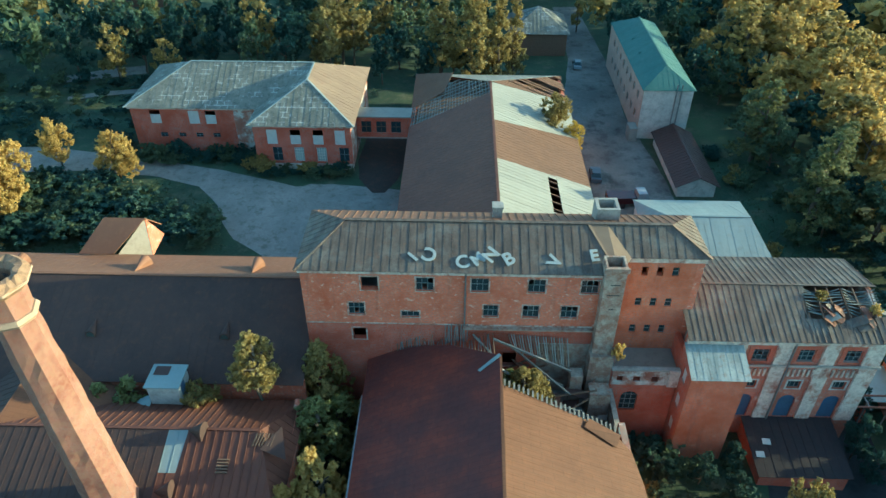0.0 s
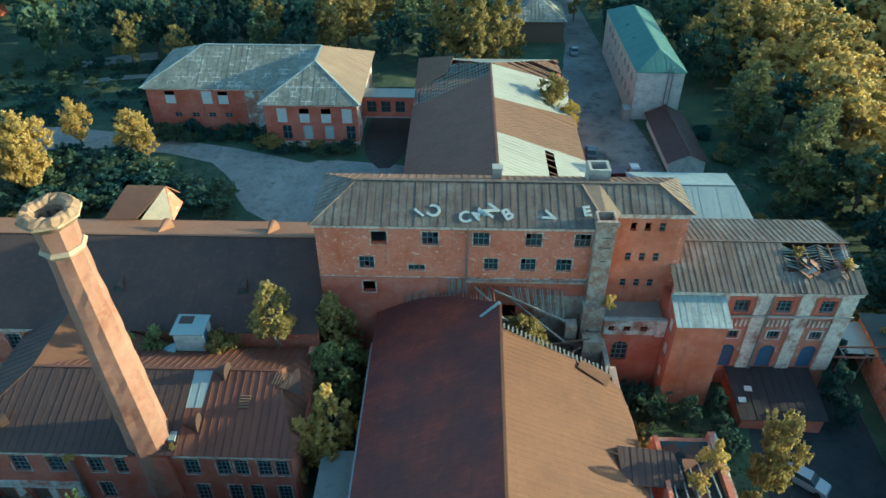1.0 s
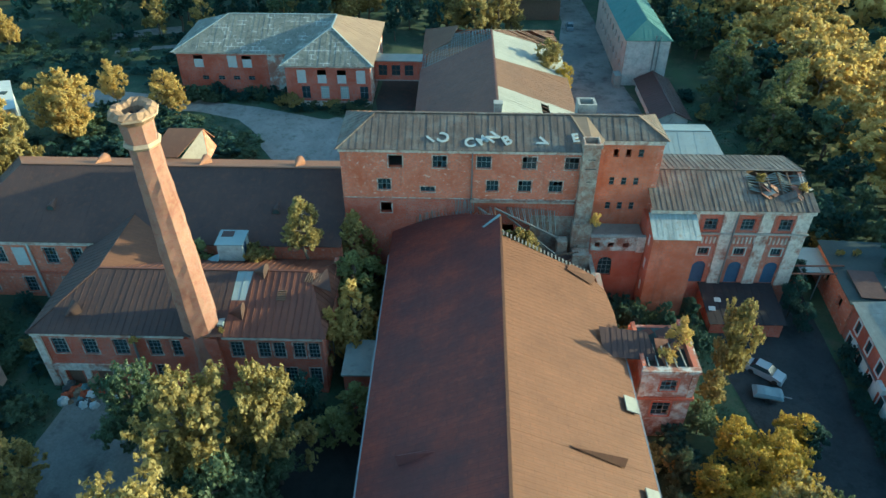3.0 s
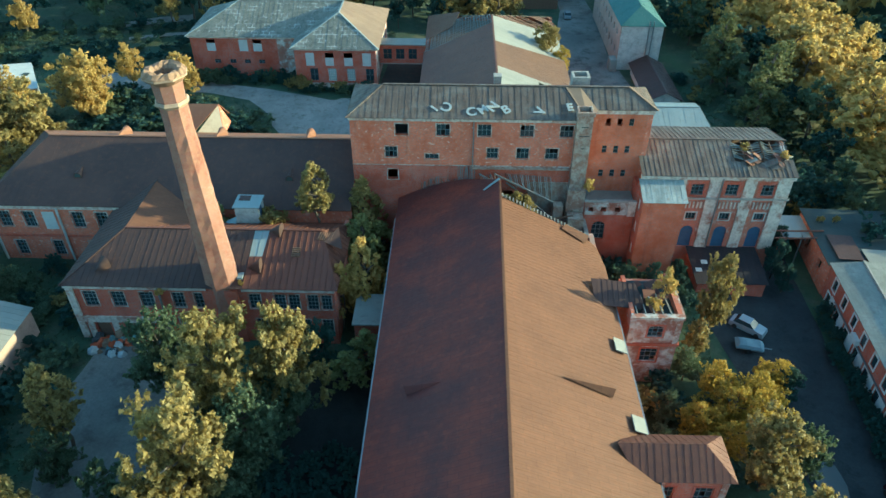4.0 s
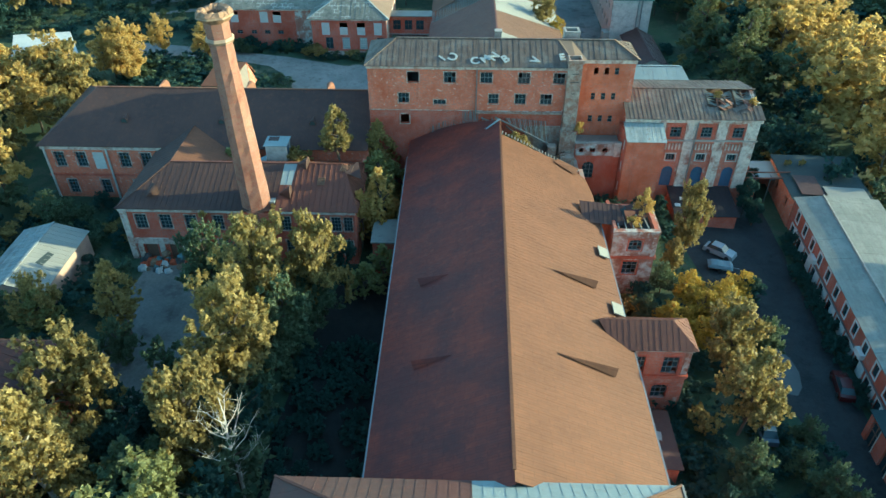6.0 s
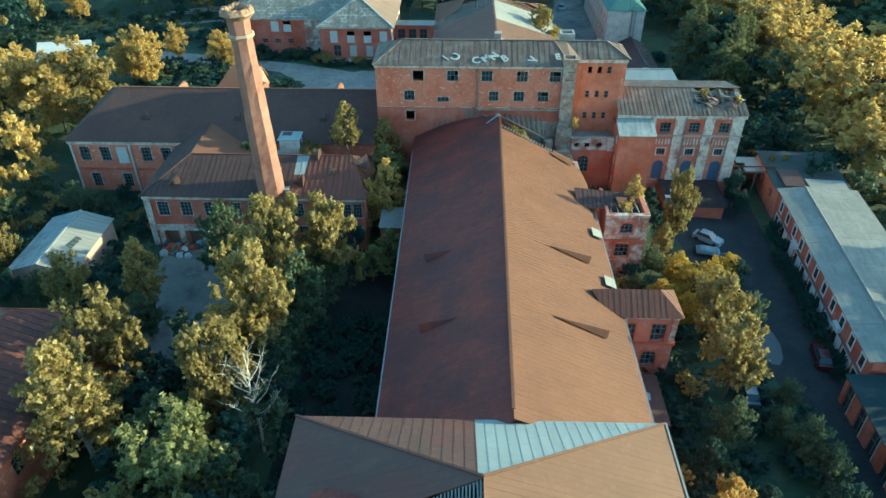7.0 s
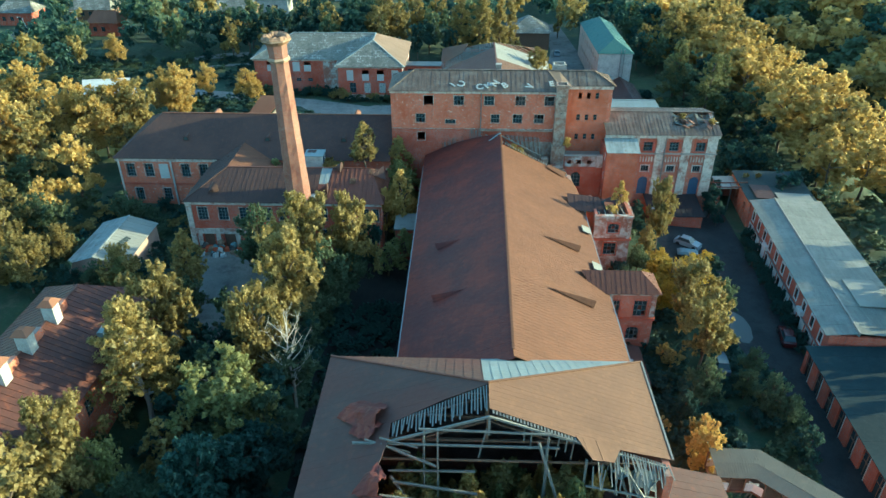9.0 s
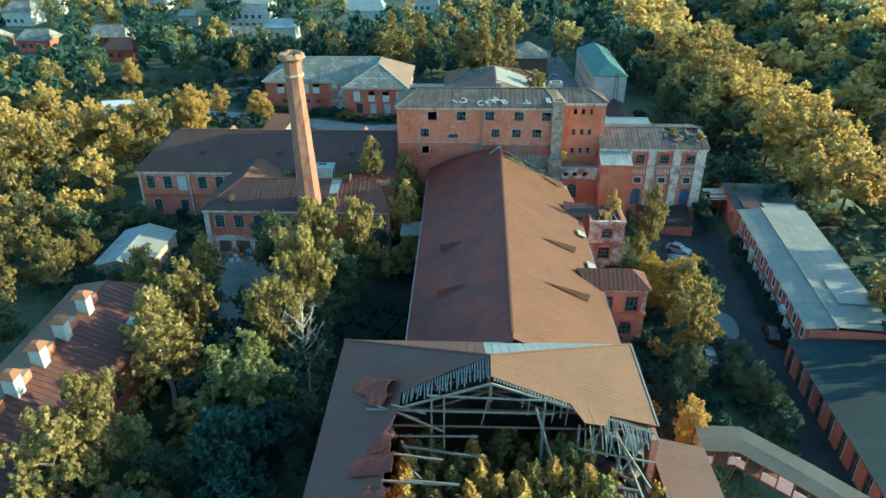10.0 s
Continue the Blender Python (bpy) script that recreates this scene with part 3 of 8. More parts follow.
# ---- the main mill ----
def main_building():
    T = thing("mill_building", (1, 55.7, 0), "three-storey red brick mill with patchy whitewash and grey hipped metal roof", "building")
    row1 = [(-7.55, 18.3), (-2.43, 18.3), (2.66, 18.3), (7.89, 18.3), (12.75, 18.3)]
    holes = [(x, x + 1.6, z, z + 1.6) for x, z in row1]
    holes += [(-8.9, -7.4, 15.2, 16.74), (-3.9, -2.2, 15.0, 15.75), (3.88, 5.25, 15.2, 16.7), (7.6, 9.1, 15.2, 16.74), (11.2, 12.75, 15.2, 16.74), (-8.7, -7.4, 12.0, 13.5), (-3.6, -2.3, 8.5, 10.5), (6.0, 7.4, 8.5, 10.5)]
    part("wall", wall("x", 51.2, 0.6, -13.1, 16.0, 14.15, 20.8, holes[:10]), BRICK, T)
    part("wall", wall("x", 51.2, 0.6, -13.1, 16.0, -0.5, 14.15, holes[10:]), BRICK_RED, T, "bare dark red brick of the lower storeys")
    part("wall", wall("y", -13.1, 0.6, 51.8, 60.2, -0.5, 20.8), BRICK, T)
    part("wall", wall("x", 60.2, -0.6, -12.5, 24.3, -0.5, 20.8), BRICK, T)
    part("wall", wall("y", 24.3, -0.6, 53.3, 59.6, -0.5, 21.2), BRICK, T)
    wh = [(x, x + 0.62, z - 1.05, z) for x in (18.6, 20.05, 21.49) for z in (19.94, 16.13, 12.63)]
    part("wall", wall("x", 53.3, 0.6, 16.0, 23.7, -0.5, 21.2, wh), BRICK_ORANGE, T, "orange brick wall of the stair wing")
    part("wall", wall("y", 16.0, -0.6, 51.2, 53.3, 0, 20.8), BRICK, T)
    for k, (a, b, lo, hi) in enumerate(holes[:11]):
        if k in (0, 10):
            continue
        window(T, "x", 51.2, 0.25, a, b, lo, hi, 3, 2 if hi - lo > 1 else 1, drop=(((1, 0),), ((1, 0), (2, 1)), (), ((0, 1),), ((1, 1), (2, 1)))[k % 5] if hi - lo > 1 else ())
    for a, b, lo, hi in holes[:11]:
        surround(T, "x", 51.2, a, b, lo, hi, SURROUND, 0.13)
    for k, (a, b, lo, hi) in enumerate(wh):
        if k % 3 != 0 or k == 6:
            window(T, "x", 53.3, 0.2, a, b, lo, hi, 1, 2, bar=0.06)
    box_part("cornice", T, PLASTER_WORN, -13.25, 16.0, 51.0, 51.197, 20.35, 20.8, "peeling white cornice")
    box_part("cornice", T, PLASTER_WORN, 16.4, 24.4, 53.1, 53.297, 20.6, 21.2, "peeling white cornice")
    box_part("string_course", T, SURROUND, -13.15, 14.4, 51.12, 51.197, 14.1, 14.22)
    box_part("ledge", T, DUCT, 2.0, 14.4, 50.7, 51.197, 13.9, 14.08)
    part("render_patch", wall("x", 51.09, 0.107, 9.4, 14.4, 5.3, 11.9), DUCT, T, "grey render where the link once joined")
    box_part("drainpipe", T, METAL, 2.05, 2.2, 51.0, 51.19, 14.2, 20.5)
    floors = M().box(-12.4, 15.4, 51.9, 59.5, 17.2, 17.4).box(-12.4, 23.6, 54, 59.5, 13.8, 14.0).box(-12.4, 15.4, 51.9, 59.5, 13.8, 14.0)
    part("floor_slab", floors, CONCRETE, T)
    # the roof
    zr, yr = 22.95, 55.9
    A, B, C, D = (-13.5, 50.8, 20.8), (15.9, 50.8, 20.8), (13.5, yr, zr), (-9.3, yr, zr)
    rng = random.Random(3)
    slope(T, [A, B, C, D], ROOF_GREY, 0.8, 0.028, rng=rng)
    slope(T, [(-13.5, 60.6, 20.8), A, D], ROOF_GREY, 0.8, 0.028, rng=rng)
    # the sunlit east-facing hip, its light painted as tan sheet
    part("flashing", M().slab([B, (17.3, 52.95, 21.22), (15.3, yr, zr)], 0.06).slab([B, (15.3, yr, zr), C], 0.06), ROOF_HIP_LIT, T, "broad tan hip strip with sunlight put into its colour")
    slope(T, [(17.3, 52.95, 21.2), (24.7, 52.95, 21.2), (21.4, yr, zr), (15.3, yr, zr)], ROOF_GREY, 0.8, 0.028, rng=rng)
    slope(T, [(24.7, 52.95, 21.2), (24.7, 60.6, 20.9), (21.4, yr, zr)], ROOF_GREY, 0.8, 0.04, rng=rng)
    # redder than the front slope to carry the sun in its colour
    slope(T, [(24.7, 60.6, 20.85), (-13.5, 60.6, 20.8), D, (21.4, yr, zr)], ROOF_MILL_BACK, 0.8, 0.06, rng=rng)
    ridge_cap(T, D, (21.4, yr, zr), ROOF_GREY)
    ridge_cap(T, A, D, ROOF_GREY, 0.22)
    ridge_cap(T, B, C, ROOF_HIP_LIT, 0.22)
    ridge_cap(T, (24.7, 52.95, 21.2), (21.4, yr, zr), ROOF_HIP_LIT, 0.25)
    v = M().box(4.7, 5.6, 57.8, 58.7, 21.3, 23.2).box(4.6, 5.7, 57.7, 58.8, 23.2, 23.35)
    part("roof_vent", v, CONCRETE, T)
    v = M().box(14.6, 16.8, 57.6, 57.9, 21.6, 23.4).box(14.6, 16.8, 59.4, 59.7, 21, 23.4).box(14.6, 14.9, 57.9, 59.4, 21, 23.4).box(16.5, 16.8, 57.9, 59.4, 21, 23.4)
    part("roof_shaft", v, CONCRETE, T, "open concrete shaft head")
    # the outside duct
    d = M().box(14.5, 16.4, 50.15, 50.35, 11.6, 22.2).box(14.5, 14.7, 50.35, 52.0, 11.6, 22.2).box(16.2, 16.4, 50.35, 52.0, 11.6, 22.2).box(14.7, 16.2, 51.8, 52.0, 20.9, 22.2)
    d.box(14.35, 16.55, 50.0, 50.15, 21.7, 22.2).box(14.7, 16.2, 50.35, 51.2, 20.5, 20.6)
    for z, w in ((20.2, 0.9), (19.0, 1.2), (17.3, 0.5)):
        box_part("duct_crack", T, ROOF_TAR, 15.5 - w / 2, 15.5 + w / 2, 50.14, 50.149, z, z + 0.1)
    part("duct", d, DUCT, T, "weathered concrete duct running up the wall")
    box_part("duct_base", T, DUCT, 14.3, 16.6, 49.7, 51.197, 6.0, 11.6)
    # a lower lean-to before the stair wing
    ah = [(18.0, 19.7, 4.2, 7.0, 0.8), (17.2, 17.8, 8.6, 9.3), (18.8, 19.5, 8.6, 9.3), (20.6, 21.3, 8.6, 9.3)]
    part("wall", wall("x", 49.6, 0.5, 16.6, 23.2, -0.5, 10.0, ah), BRICK_RED, T, "deep red brick wall of the low annex")
    box_part("parapet", T, CONCRETE, 16.6, 23.2, 49.45, 49.9, 10.0, 10.25)
    part("parapet_face", wall("x", 49.46, 0.137, 16.7, 22.9, 8.1, 9.99, [(17.2, 17.8, 8.6, 9.3), (18.8, 19.5, 8.6, 9.3), (20.6, 21.3, 8.6, 9.3)]), BRICK_WORN, T, "peeling whitewashed parapet")
    box_part("parapet_pier", T, PLASTER_WORN, 22.2, 23.2, 49.3, 49.455, 8.0, 10.2)
    box_part("flat_roof", T, ROOF_FELT, 16.6, 23.2, 50.1, 53.29, 9.3, 9.45)
    window(T, "x", 49.6, 0.3, 18.0, 19.7, 4.2, 7.0, 3, 4)


main_building()


def fallen_letters():
    """Big sheet-metal sign letters that lie on the roof slope."""
    def char(ch, x, y, turn, size, up=0.1):
        cu = bpy.data.curves.new("letter", "FONT")
        cu.body, cu.size, cu.extrude, cu.offset, cu.align_x, cu.align_y = ch, size * 0.78, 0.04, 0.05, "CENTER", "CENTER"
        ob = new("letter", cu)
        dep = bpy.context.evaluated_depsgraph_get()
        me = bpy.data.meshes.new_from_object(ob.evaluated_get(dep))
        bpy.data.objects.remove(ob)
        me.materials.clear()
        me.materials.append(LETTER)
        s = (22.95 - 20.8) / 5.1
        o = new("sign_letter", me)
        o.matrix_world = Matrix.Translation((x, y, 20.8 + (y - 50.8) * s + up)) @ Matrix.Rotation(math.atan(s), 4, "X") @ Matrix.Rotation(radians(turn), 4, "Z")
        tagged(o, "fallen grey-white sheet-metal sign letter lying on the roof", "sign letter", "fallen sign letters")

    for row in (("I", -2.7, 52.2, 48, 2.0), ("C", -1.2, 52.5, 160, 2.4), ("C", 1.8, 51.75, 15, 2.3), ("M", 3.2, 52.0, 38, 2.0, 0.2), ("N", 4.4, 52.35, 50, 2.3, 0.3), ("B", 6.0, 52.1, 28, 2.3, 0.14), ("V", 10.2, 52.0, 65, 2.3), ("E", 13.8, 52.6, 8, 2.1)):
        char(*row)


fallen_letters()


def office_building():
    T = thing("brick_building", (33, 56.5, 0), "two-storey brick building with white pilasters and a caved-in metal roof", "building")
    wx = [30.1, 34.5, 39.0]
    holes = [(x, x + 1.6, 10.7, 12.35) for x in wx] + [(x + 0.1, x + 1.4, 6.9, 8.0) for x in wx] + [(x - 0.1, x + 1.6, 2.5, 5.9, 0.85) for x in wx]
    part("wall", wall("x", 50.55, 0.6, 23.5, 42.5, -1.5, 13.7, holes), BRICK_FRONT, T, "brick front with worn white plaster")
    part("wall", wall("y", 42.5, -0.6, 51.15, 61.7, -1.5, 13.7), BRICK_WORN, T)
    part("wall", wall("y", 24.3, 0.4, 51.15, 61.7, -1.5, 13.7), BRICK_WORN, T)
    part("wall", wall("x", 62.2, -0.5, 24.3, 42.5, -1.5, 14.2), BRICK_WORN, T)
    for k, h in enumerate(holes[:3]):
        window(T, "x", 50.55, 0.3, *h[:4], 3, 3, drop=((1, 1),) if k != 1 else ())
        surround(T, "x", 50.55, *h[:4], BRICK_RED, 0.45, 0.05)
    for h in holes[3:6]:
        window(T, "x", 50.55, 0.3, *h[:4], 3, 1)
        surround(T, "x", 50.55, *h[:4], PLASTER, 0.18, 0.05)
    for h in holes[6:]:
        board(T, "x", 50.55, 0.35, h[0], h[1], h[2], h[3], BLUE_DOOR, "door", "tall arched blue door")
    for x in (28.55, 32.95, 37.4, 41.5):
        box_part("pilaster", T, PLASTER_WORN, x - 0.72, x + 0.72 if x < 41 else 42.52, 50.33, 50.547, 2.4, 13.1, "worn white pilaster")
    box_part("cornice", T, PLASTER_WORN, 23.4, 42.8, 50.2, 50.547, 13.15, 13.7)
    box_part("belt_course", T, CONCRETE, 28.4, 42.7, 50.2, 50.32, 10.2, 10.45)
    for k in range(26):
        x = 29.3 + k * 0.48
        if min(abs(x - p) for p in (28.55, 33.0, 37.4, 41.5)) > 0.75:
            box_part("dentil", T, PLASTER_WORN, x, x + 0.2, 50.38, 50.545, 8.75, 9.7)
    box_part("drainpipe", T, METAL, 33.65, 33.8, 50.15, 50.3, 2.5, 13.4)
    rng = random.Random(8)
    e, zr, ym, yn = 13.75, 15.7, 56.2, 62.5
    k0 = (zr - e) / (ym - 50.0)
    fz = lambda y: e + (y - 50.0) * k0
    slope(T, [(23.4, 50.0, e), (35.6, 50.0, e), (35.0, 52.6, fz(52.6)), (35.8, ym, zr), (23.4, ym, zr)], ROOF_GREY, 0.62, 0.035, rng=rng)
    slope(T, [(35.6, 50.0, e), (42.9, 50.0, e), (42.9, 52.9, fz(52.9)), (39.0, 52.4, fz(52.4)), (35.0, 52.6, fz(52.6))], ROOF_GREY, 0.62, 0.045, rng=rng, loose=0.05)
    slope(T, [(42.9, yn, 14.3), (23.4, yn, 14.3), (23.4, ym, zr), (42.9, ym, zr)], ROOF_GREY, 0.62, 0.05, rng=rng)
    ridge_cap(T, (23.4, ym, zr), (42.9, ym, zr), ROOF_GREY, 0.22, 0.06)
    for x in (42.5, 24.3):
        t = -0.5 if x > 30 else 0.4
        part("gable", M().hexa([(x, 50.2, 13.7), (x + t, 50.2, 13.7), (x + t, 62.2, 13.7), (x, 62.2, 13.7), (x, 55.9, 15.5), (x + t, 55.9, 15.5), (x + t, 56.5, 15.5), (x, 56.5, 15.5)]), BRICK_WORN, T)
    part("attic_floor", M().box(34.0, 41.9, 51.3, 61.8, 13.4, 13.55), WOOD_DARK, T)
    for k in range(6):
        x = 35.6 + k * 1.3
        part("rafter", M().beam((x, 51.8, fz(51.8) - 0.15), (x + rng.uniform(-0.2, 0.2), 56.1, zr - 0.2), 0.12, 0.14), WOOD_DARK, T)
    # battens that sag across the hole in two bays, like slack ropes
    for bay, (x0, x1) in enumerate(((35.5, 39.2), (39.5, 42.7))):
        for k in range(9):
            y = 53.3 + k * 0.32
            deep = 0.55 * (0.5 + 0.5 * math.sin(k * 0.9 + bay * 2)) + 0.12
            line = [Vector((x0 + (x1 - x0) * q / 8, y + 0.06 * math.sin(q * 1.3 + k), fz(y) + 0.02 - deep * math.sin(math.pi * q / 8))) for q in range(9)]
            part("sagging_batten", M().tube(line, 0.075, 0.075, 4), WOOD_OLD if k % 3 else ROOF_FELT, T)
    for k in range(11):
        x, y = rng.uniform(35.3, 42.2), rng.uniform(51.6, 53.6)
        z = fz(y) + 0.12
        q = rng.uniform(0, 3)
        a = Vector((math.cos(q), math.sin(q), rng.uniform(-0.25, 0.4))) * rng.uniform(0.5, 0.95)
        b = Vector((-math.sin(q), math.cos(q), rng.uniform(-0.2, 0.3))) * rng.uniform(0.4, 0.75)
        c = Vector((x, y, z))
        part("loose_sheet", M().slab([c - a - b, c + a - b, c + a + b * 0.6 + Vector((0, 0, 0.2)), c - a + b], 0.03), (ROOF_HALL, ROOF_GREY, ROOF_RUST, ROOF_PALE)[k % 4], T)
    # the red tower before it
    part("tower_wall", wall("x", 47.0, 0.5, 23.3, 28.5, -1.5, 11.8), BRICK_ORANGE, T, "plain red brick stair tower")
    part("tower_wall", wall("y", 28.5, -0.5, 47.5, 50.55, -1.5, 11.75), BRICK_RED, T)
    part("tower_wall", wall("y", 23.3, 0.5, 47.5, 53.3, -1.5, 11.75, [(48.2, 49.2, 9.6, 11.2), (48.2, 49.2, 6.2, 7.8), (48.2, 49.2, 2.8, 4.4)]), BRICK_RED, T)
    for z in (9.6, 6.2, 2.8):
        board(T, "y", 23.3, 0.2, 48.2, 49.2, z, z + 1.6, BOARD, "window_board", "white-boarded window")
    slope(T, [(23.2, 46.75, 11.8), (28.8, 46.75, 11.8), (28.8, 50.5, 13.1), (23.2, 50.5, 13.1)], ROOF_PATCHED, 0.6, 0.014, rng=rng)
    for x0, x1 in ((23.3, 23.8), (28.0, 28.5)):
        part("tower_wall", M().hexa([(x0, 47.0, 11.8), (x1, 47.0, 11.8), (x1, 50.5, 11.8), (x0, 50.5, 11.8), (x0, 47.0, 11.81), (x1, 47.0, 11.81), (x1, 50.5, 13.0), (x0, 50.5, 13.0)]), BRICK_RED, T)
    # lean-to roof at the foot
    part("lean_to_wall", wall("x", 44.1, 0.4, 31.5, 40.2, -1.8, 1.4), BRICK_RED, T)
    for x in (31.5, 39.8):
        part("lean_to_wall", wall("y", x, 0.4, 44.5, 50.5, -1.8, 1.4), BRICK_RED, T)
    slope(T, [(31.2, 43.8, 1.5), (40.5, 43.8, 1.5), (40.5, 50.5, 2.6), (31.2, 50.5, 2.6)], ROOF_LEAN, 0.9, 0.02, rng=rng, name="lean_to_panel")
    for x, y in ((32.6, 47.3), (31.6, 45.9)):
        z = 1.5 + (y - 43.8) * 0.164 + 0.06
        part("roof_patch", M().slab([(x, y, z), (x + 0.8, y - 0.05, z), (x + 0.85, y + 0.6, z + 0.1), (x + 0.05, y + 0.65, z + 0.1)], 0.04), BOARD, T)


office_building()

# ---- the long hall ----
HALL_R, HALL_E, HALL_S = 15.2, 9.2, 0.484


def hall_roof_z(x):
    return HALL_R - HALL_S * abs(x - 5.0)


def dormer(T, x, y, east):
    """A low flat vent dormer that grows out of the slope."""
    s = 1 if east else -1
    z = hall_roof_z
    x1 = x + s * (4.4 if y > 10 else 5.2) * (1.0 if east else 0.68)
    a, b = (x, y + 0.15, z(x) + 0.03), (x, y - 0.15, z(x) + 0.03)
    c, d = (x1, y - 0.55, z(x1) + 0.05), (x1, y + 0.55, z(x1) + 0.05)
    e = (x1 + s * 0.3, y - 0.1, z(x1) + 0.75)
    m = M().face([b, c, e]).face([a, e, d]).face([a, b, e]).face([c, d, e]).face([b, a, d, c])
    # vents take their slope's sunlit or shaded red
    part("vent_dormer", m, ROOF_RED if east else ROOF_RED_SHADED, T, "small hooded roof vent")


def hall():
    T = thing("factory_hall", (5, 17, 0), "long brick factory hall with a faded red sheet-metal gable roof", "building")
    xl, xr = -7.0, 17.0
    hl = [(y, y + 1.6, 4.0, 7.4, 0.5) for y in np.arange(-6, 44, 4.6)]
    part("wall", wall("y", xl, 0.6, -9.5, 45.0, -1.0, 9.0, hl), BRICK, T)
    part("wall", wall("y", xr, -0.6, -9.5, 44.0, -1.5, 9.0, hl), BRICK, T)
    part("wall", wall("x", 45.0, -0.5, -6.4, 8.0, -1.0, 9.0), BRICK, T)
    part("wall", wall("y", xl, 0.6, 45.01, 51.19, -1.0, 9.0), BRICK, T)
    for h in hl:
        window(T, "y", xl, 0.3, h[0], h[1], h[2], h[3], 3, 5)
        window(T, "y", xr, -0.3, h[0], h[1], h[2], h[3], 3, 5)
    rng = random.Random(4)
    zl, zrr = HALL_R - HALL_S * 12.45, HALL_R - HALL_S * 12.4
    # the ridge bends a little along its length
    def rx(y):
        return 4.35 + (y + 10) * 0.0175

    west = [(-7.45, 51.15, zl), (-7.45, -10.8, zl), (rx(-10.8), -10.8, HALL_R), (rx(46.2), 46.1, HALL_R), (0.95, 49.3, hall_roof_z(0.95)), (-1.8, 50.6, hall_roof_z(-1.8)), (-3.4, 51.15, hall_roof_z(-3.4))]
    # west slope: shade put into a deeper red
    slope(T, west, ROOF_RED_SHADED, 0.562, 0.006, rng=rng, loose=0.004)
    east = [(17.4, -10.8, zrr), (17.4, 37.0, zrr), (16.9, 40.4, hall_roof_z(16.9)), (15.2, 42.2, hall_roof_z(15.2)), (rx(43), 43.2, HALL_R), (rx(-10.8), -10.8, HALL_R)]
    # east slope: sunlight put into a lighter, tanner red
    slope(T, east, ROOF_RED, 0.562, 0.012, rng=rng, loose=0.005)
    ridge_cap(T, (rx(-9.8), -9.8, HALL_R), (rx(46), 46.0, HALL_R), ROOF_RED, 0.26, 0.08)
    for x, y, e in ((10.2, 16.9, True), (9.4, 4.3, True), (-1.0, 16.4, False), (-0.4, 4.4, False)):
        dormer(T, x, y, e)
    for y in (23.8, 14.0):
        x = 16.6
        part("eave_flap", M().slab([(x - 0.5, y - 0.9, hall_roof_z(x - 0.5) + 0.35), (x + 0.7, y - 0.9, hall_roof_z(x + 0.7) + 0.38), (x + 0.7, y + 0.9, hall_roof_z(x + 0.7) + 0.38), (x - 0.5, y + 0.9, hall_roof_z(x - 0.5) + 0.35)], 0.12), ROOF_FELT, T, "pale sheet lifted at the eave")
    part("gutter", M().box(-7.6, -7.46, -9.8, 46.5, zl - 0.15, zl - 0.02), METAL, T)
    part("gutter", M().box(17.42, 17.56, -9.8, 33, zrr - 0.15, zrr - 0.02), METAL, T)
    # bare battens where the roof stops
    for k in range(26):
        q = k / 25
        x = rx(43) + 0.3 + q * 10.5
        y = 43.2 - q * 0.9
        part("batten", M().beam((x, y - 0.3, hall_roof_z(x) - 0.02), (x + 0.05, y + 0.45, hall_roof_z(x) - 0.02), 0.16, 0.06), WOOD, T)
    # the north hip has lost its sheets: bare battens fall from the torn edge to the mill's wall
    for k in range(34):
        x = -4.4 + k * 0.28
        y = 51.1 if x < -3.4 else 51.15 - (x + 3.4) * 0.344 if x < -1.8 else 50.6 - (x + 1.8) * 0.473 if x < 0.95 else 49.3 - (x - 0.95) * 0.74
        z1 = 12.1 + 0.25 * math.sin(k * 1.7) + (0.5 if k % 5 == 2 else 0.0)
        part("batten", M().beam((x, y - 0.15, hall_roof_z(x) - 0.06), (x + 0.12 * math.sin(k * 2.3), 51.1, max(z1, hall_roof_z(x) - 1.9) if x > -2 else hall_roof_z(x) + 0.9), 0.1, 0.05), WOOD_OLD if k % 3 else WOOD_DARK, T)
    for k in range(11):
        x = 0.3 + k * 0.21
        part("leaning_slat", M().beam((x, 50.5, hall_roof_z(x) - 0.8 if x < 1 else 12.6), (x + 0.1 * math.sin(k * 1.9), 51.1, 14.1 + 0.25 * math.sin(k * 2.7)), 0.09, 0.05), WOOD_OLD, T)
    part("curled_sheet", M().slab([(3.3, 45.0, hall_roof_z(3.3) + 0.12), (3.5, 44.75, hall_roof_z(3.5) + 0.1), (5.4, 45.9, HALL_R + 0.3), (5.2, 46.15, HALL_R + 0.32)], 0.04), ROOF_ZINC, T, "loose strip of bare metal at the ridge's end")
    part("curled_sheet", M().slab([(12.6, 41.3, hall_roof_z(12.6) + 0.1), (15.4, 40.2, hall_roof_z(15.4) + 0.15), (15.9, 41.2, hall_roof_z(15.9) + 0.75), (13.2, 42.3, hall_roof_z(13.2) + 0.3)], 0.05), ROOF_RED, T, "roof sheet curling up at the torn eave")


hall()


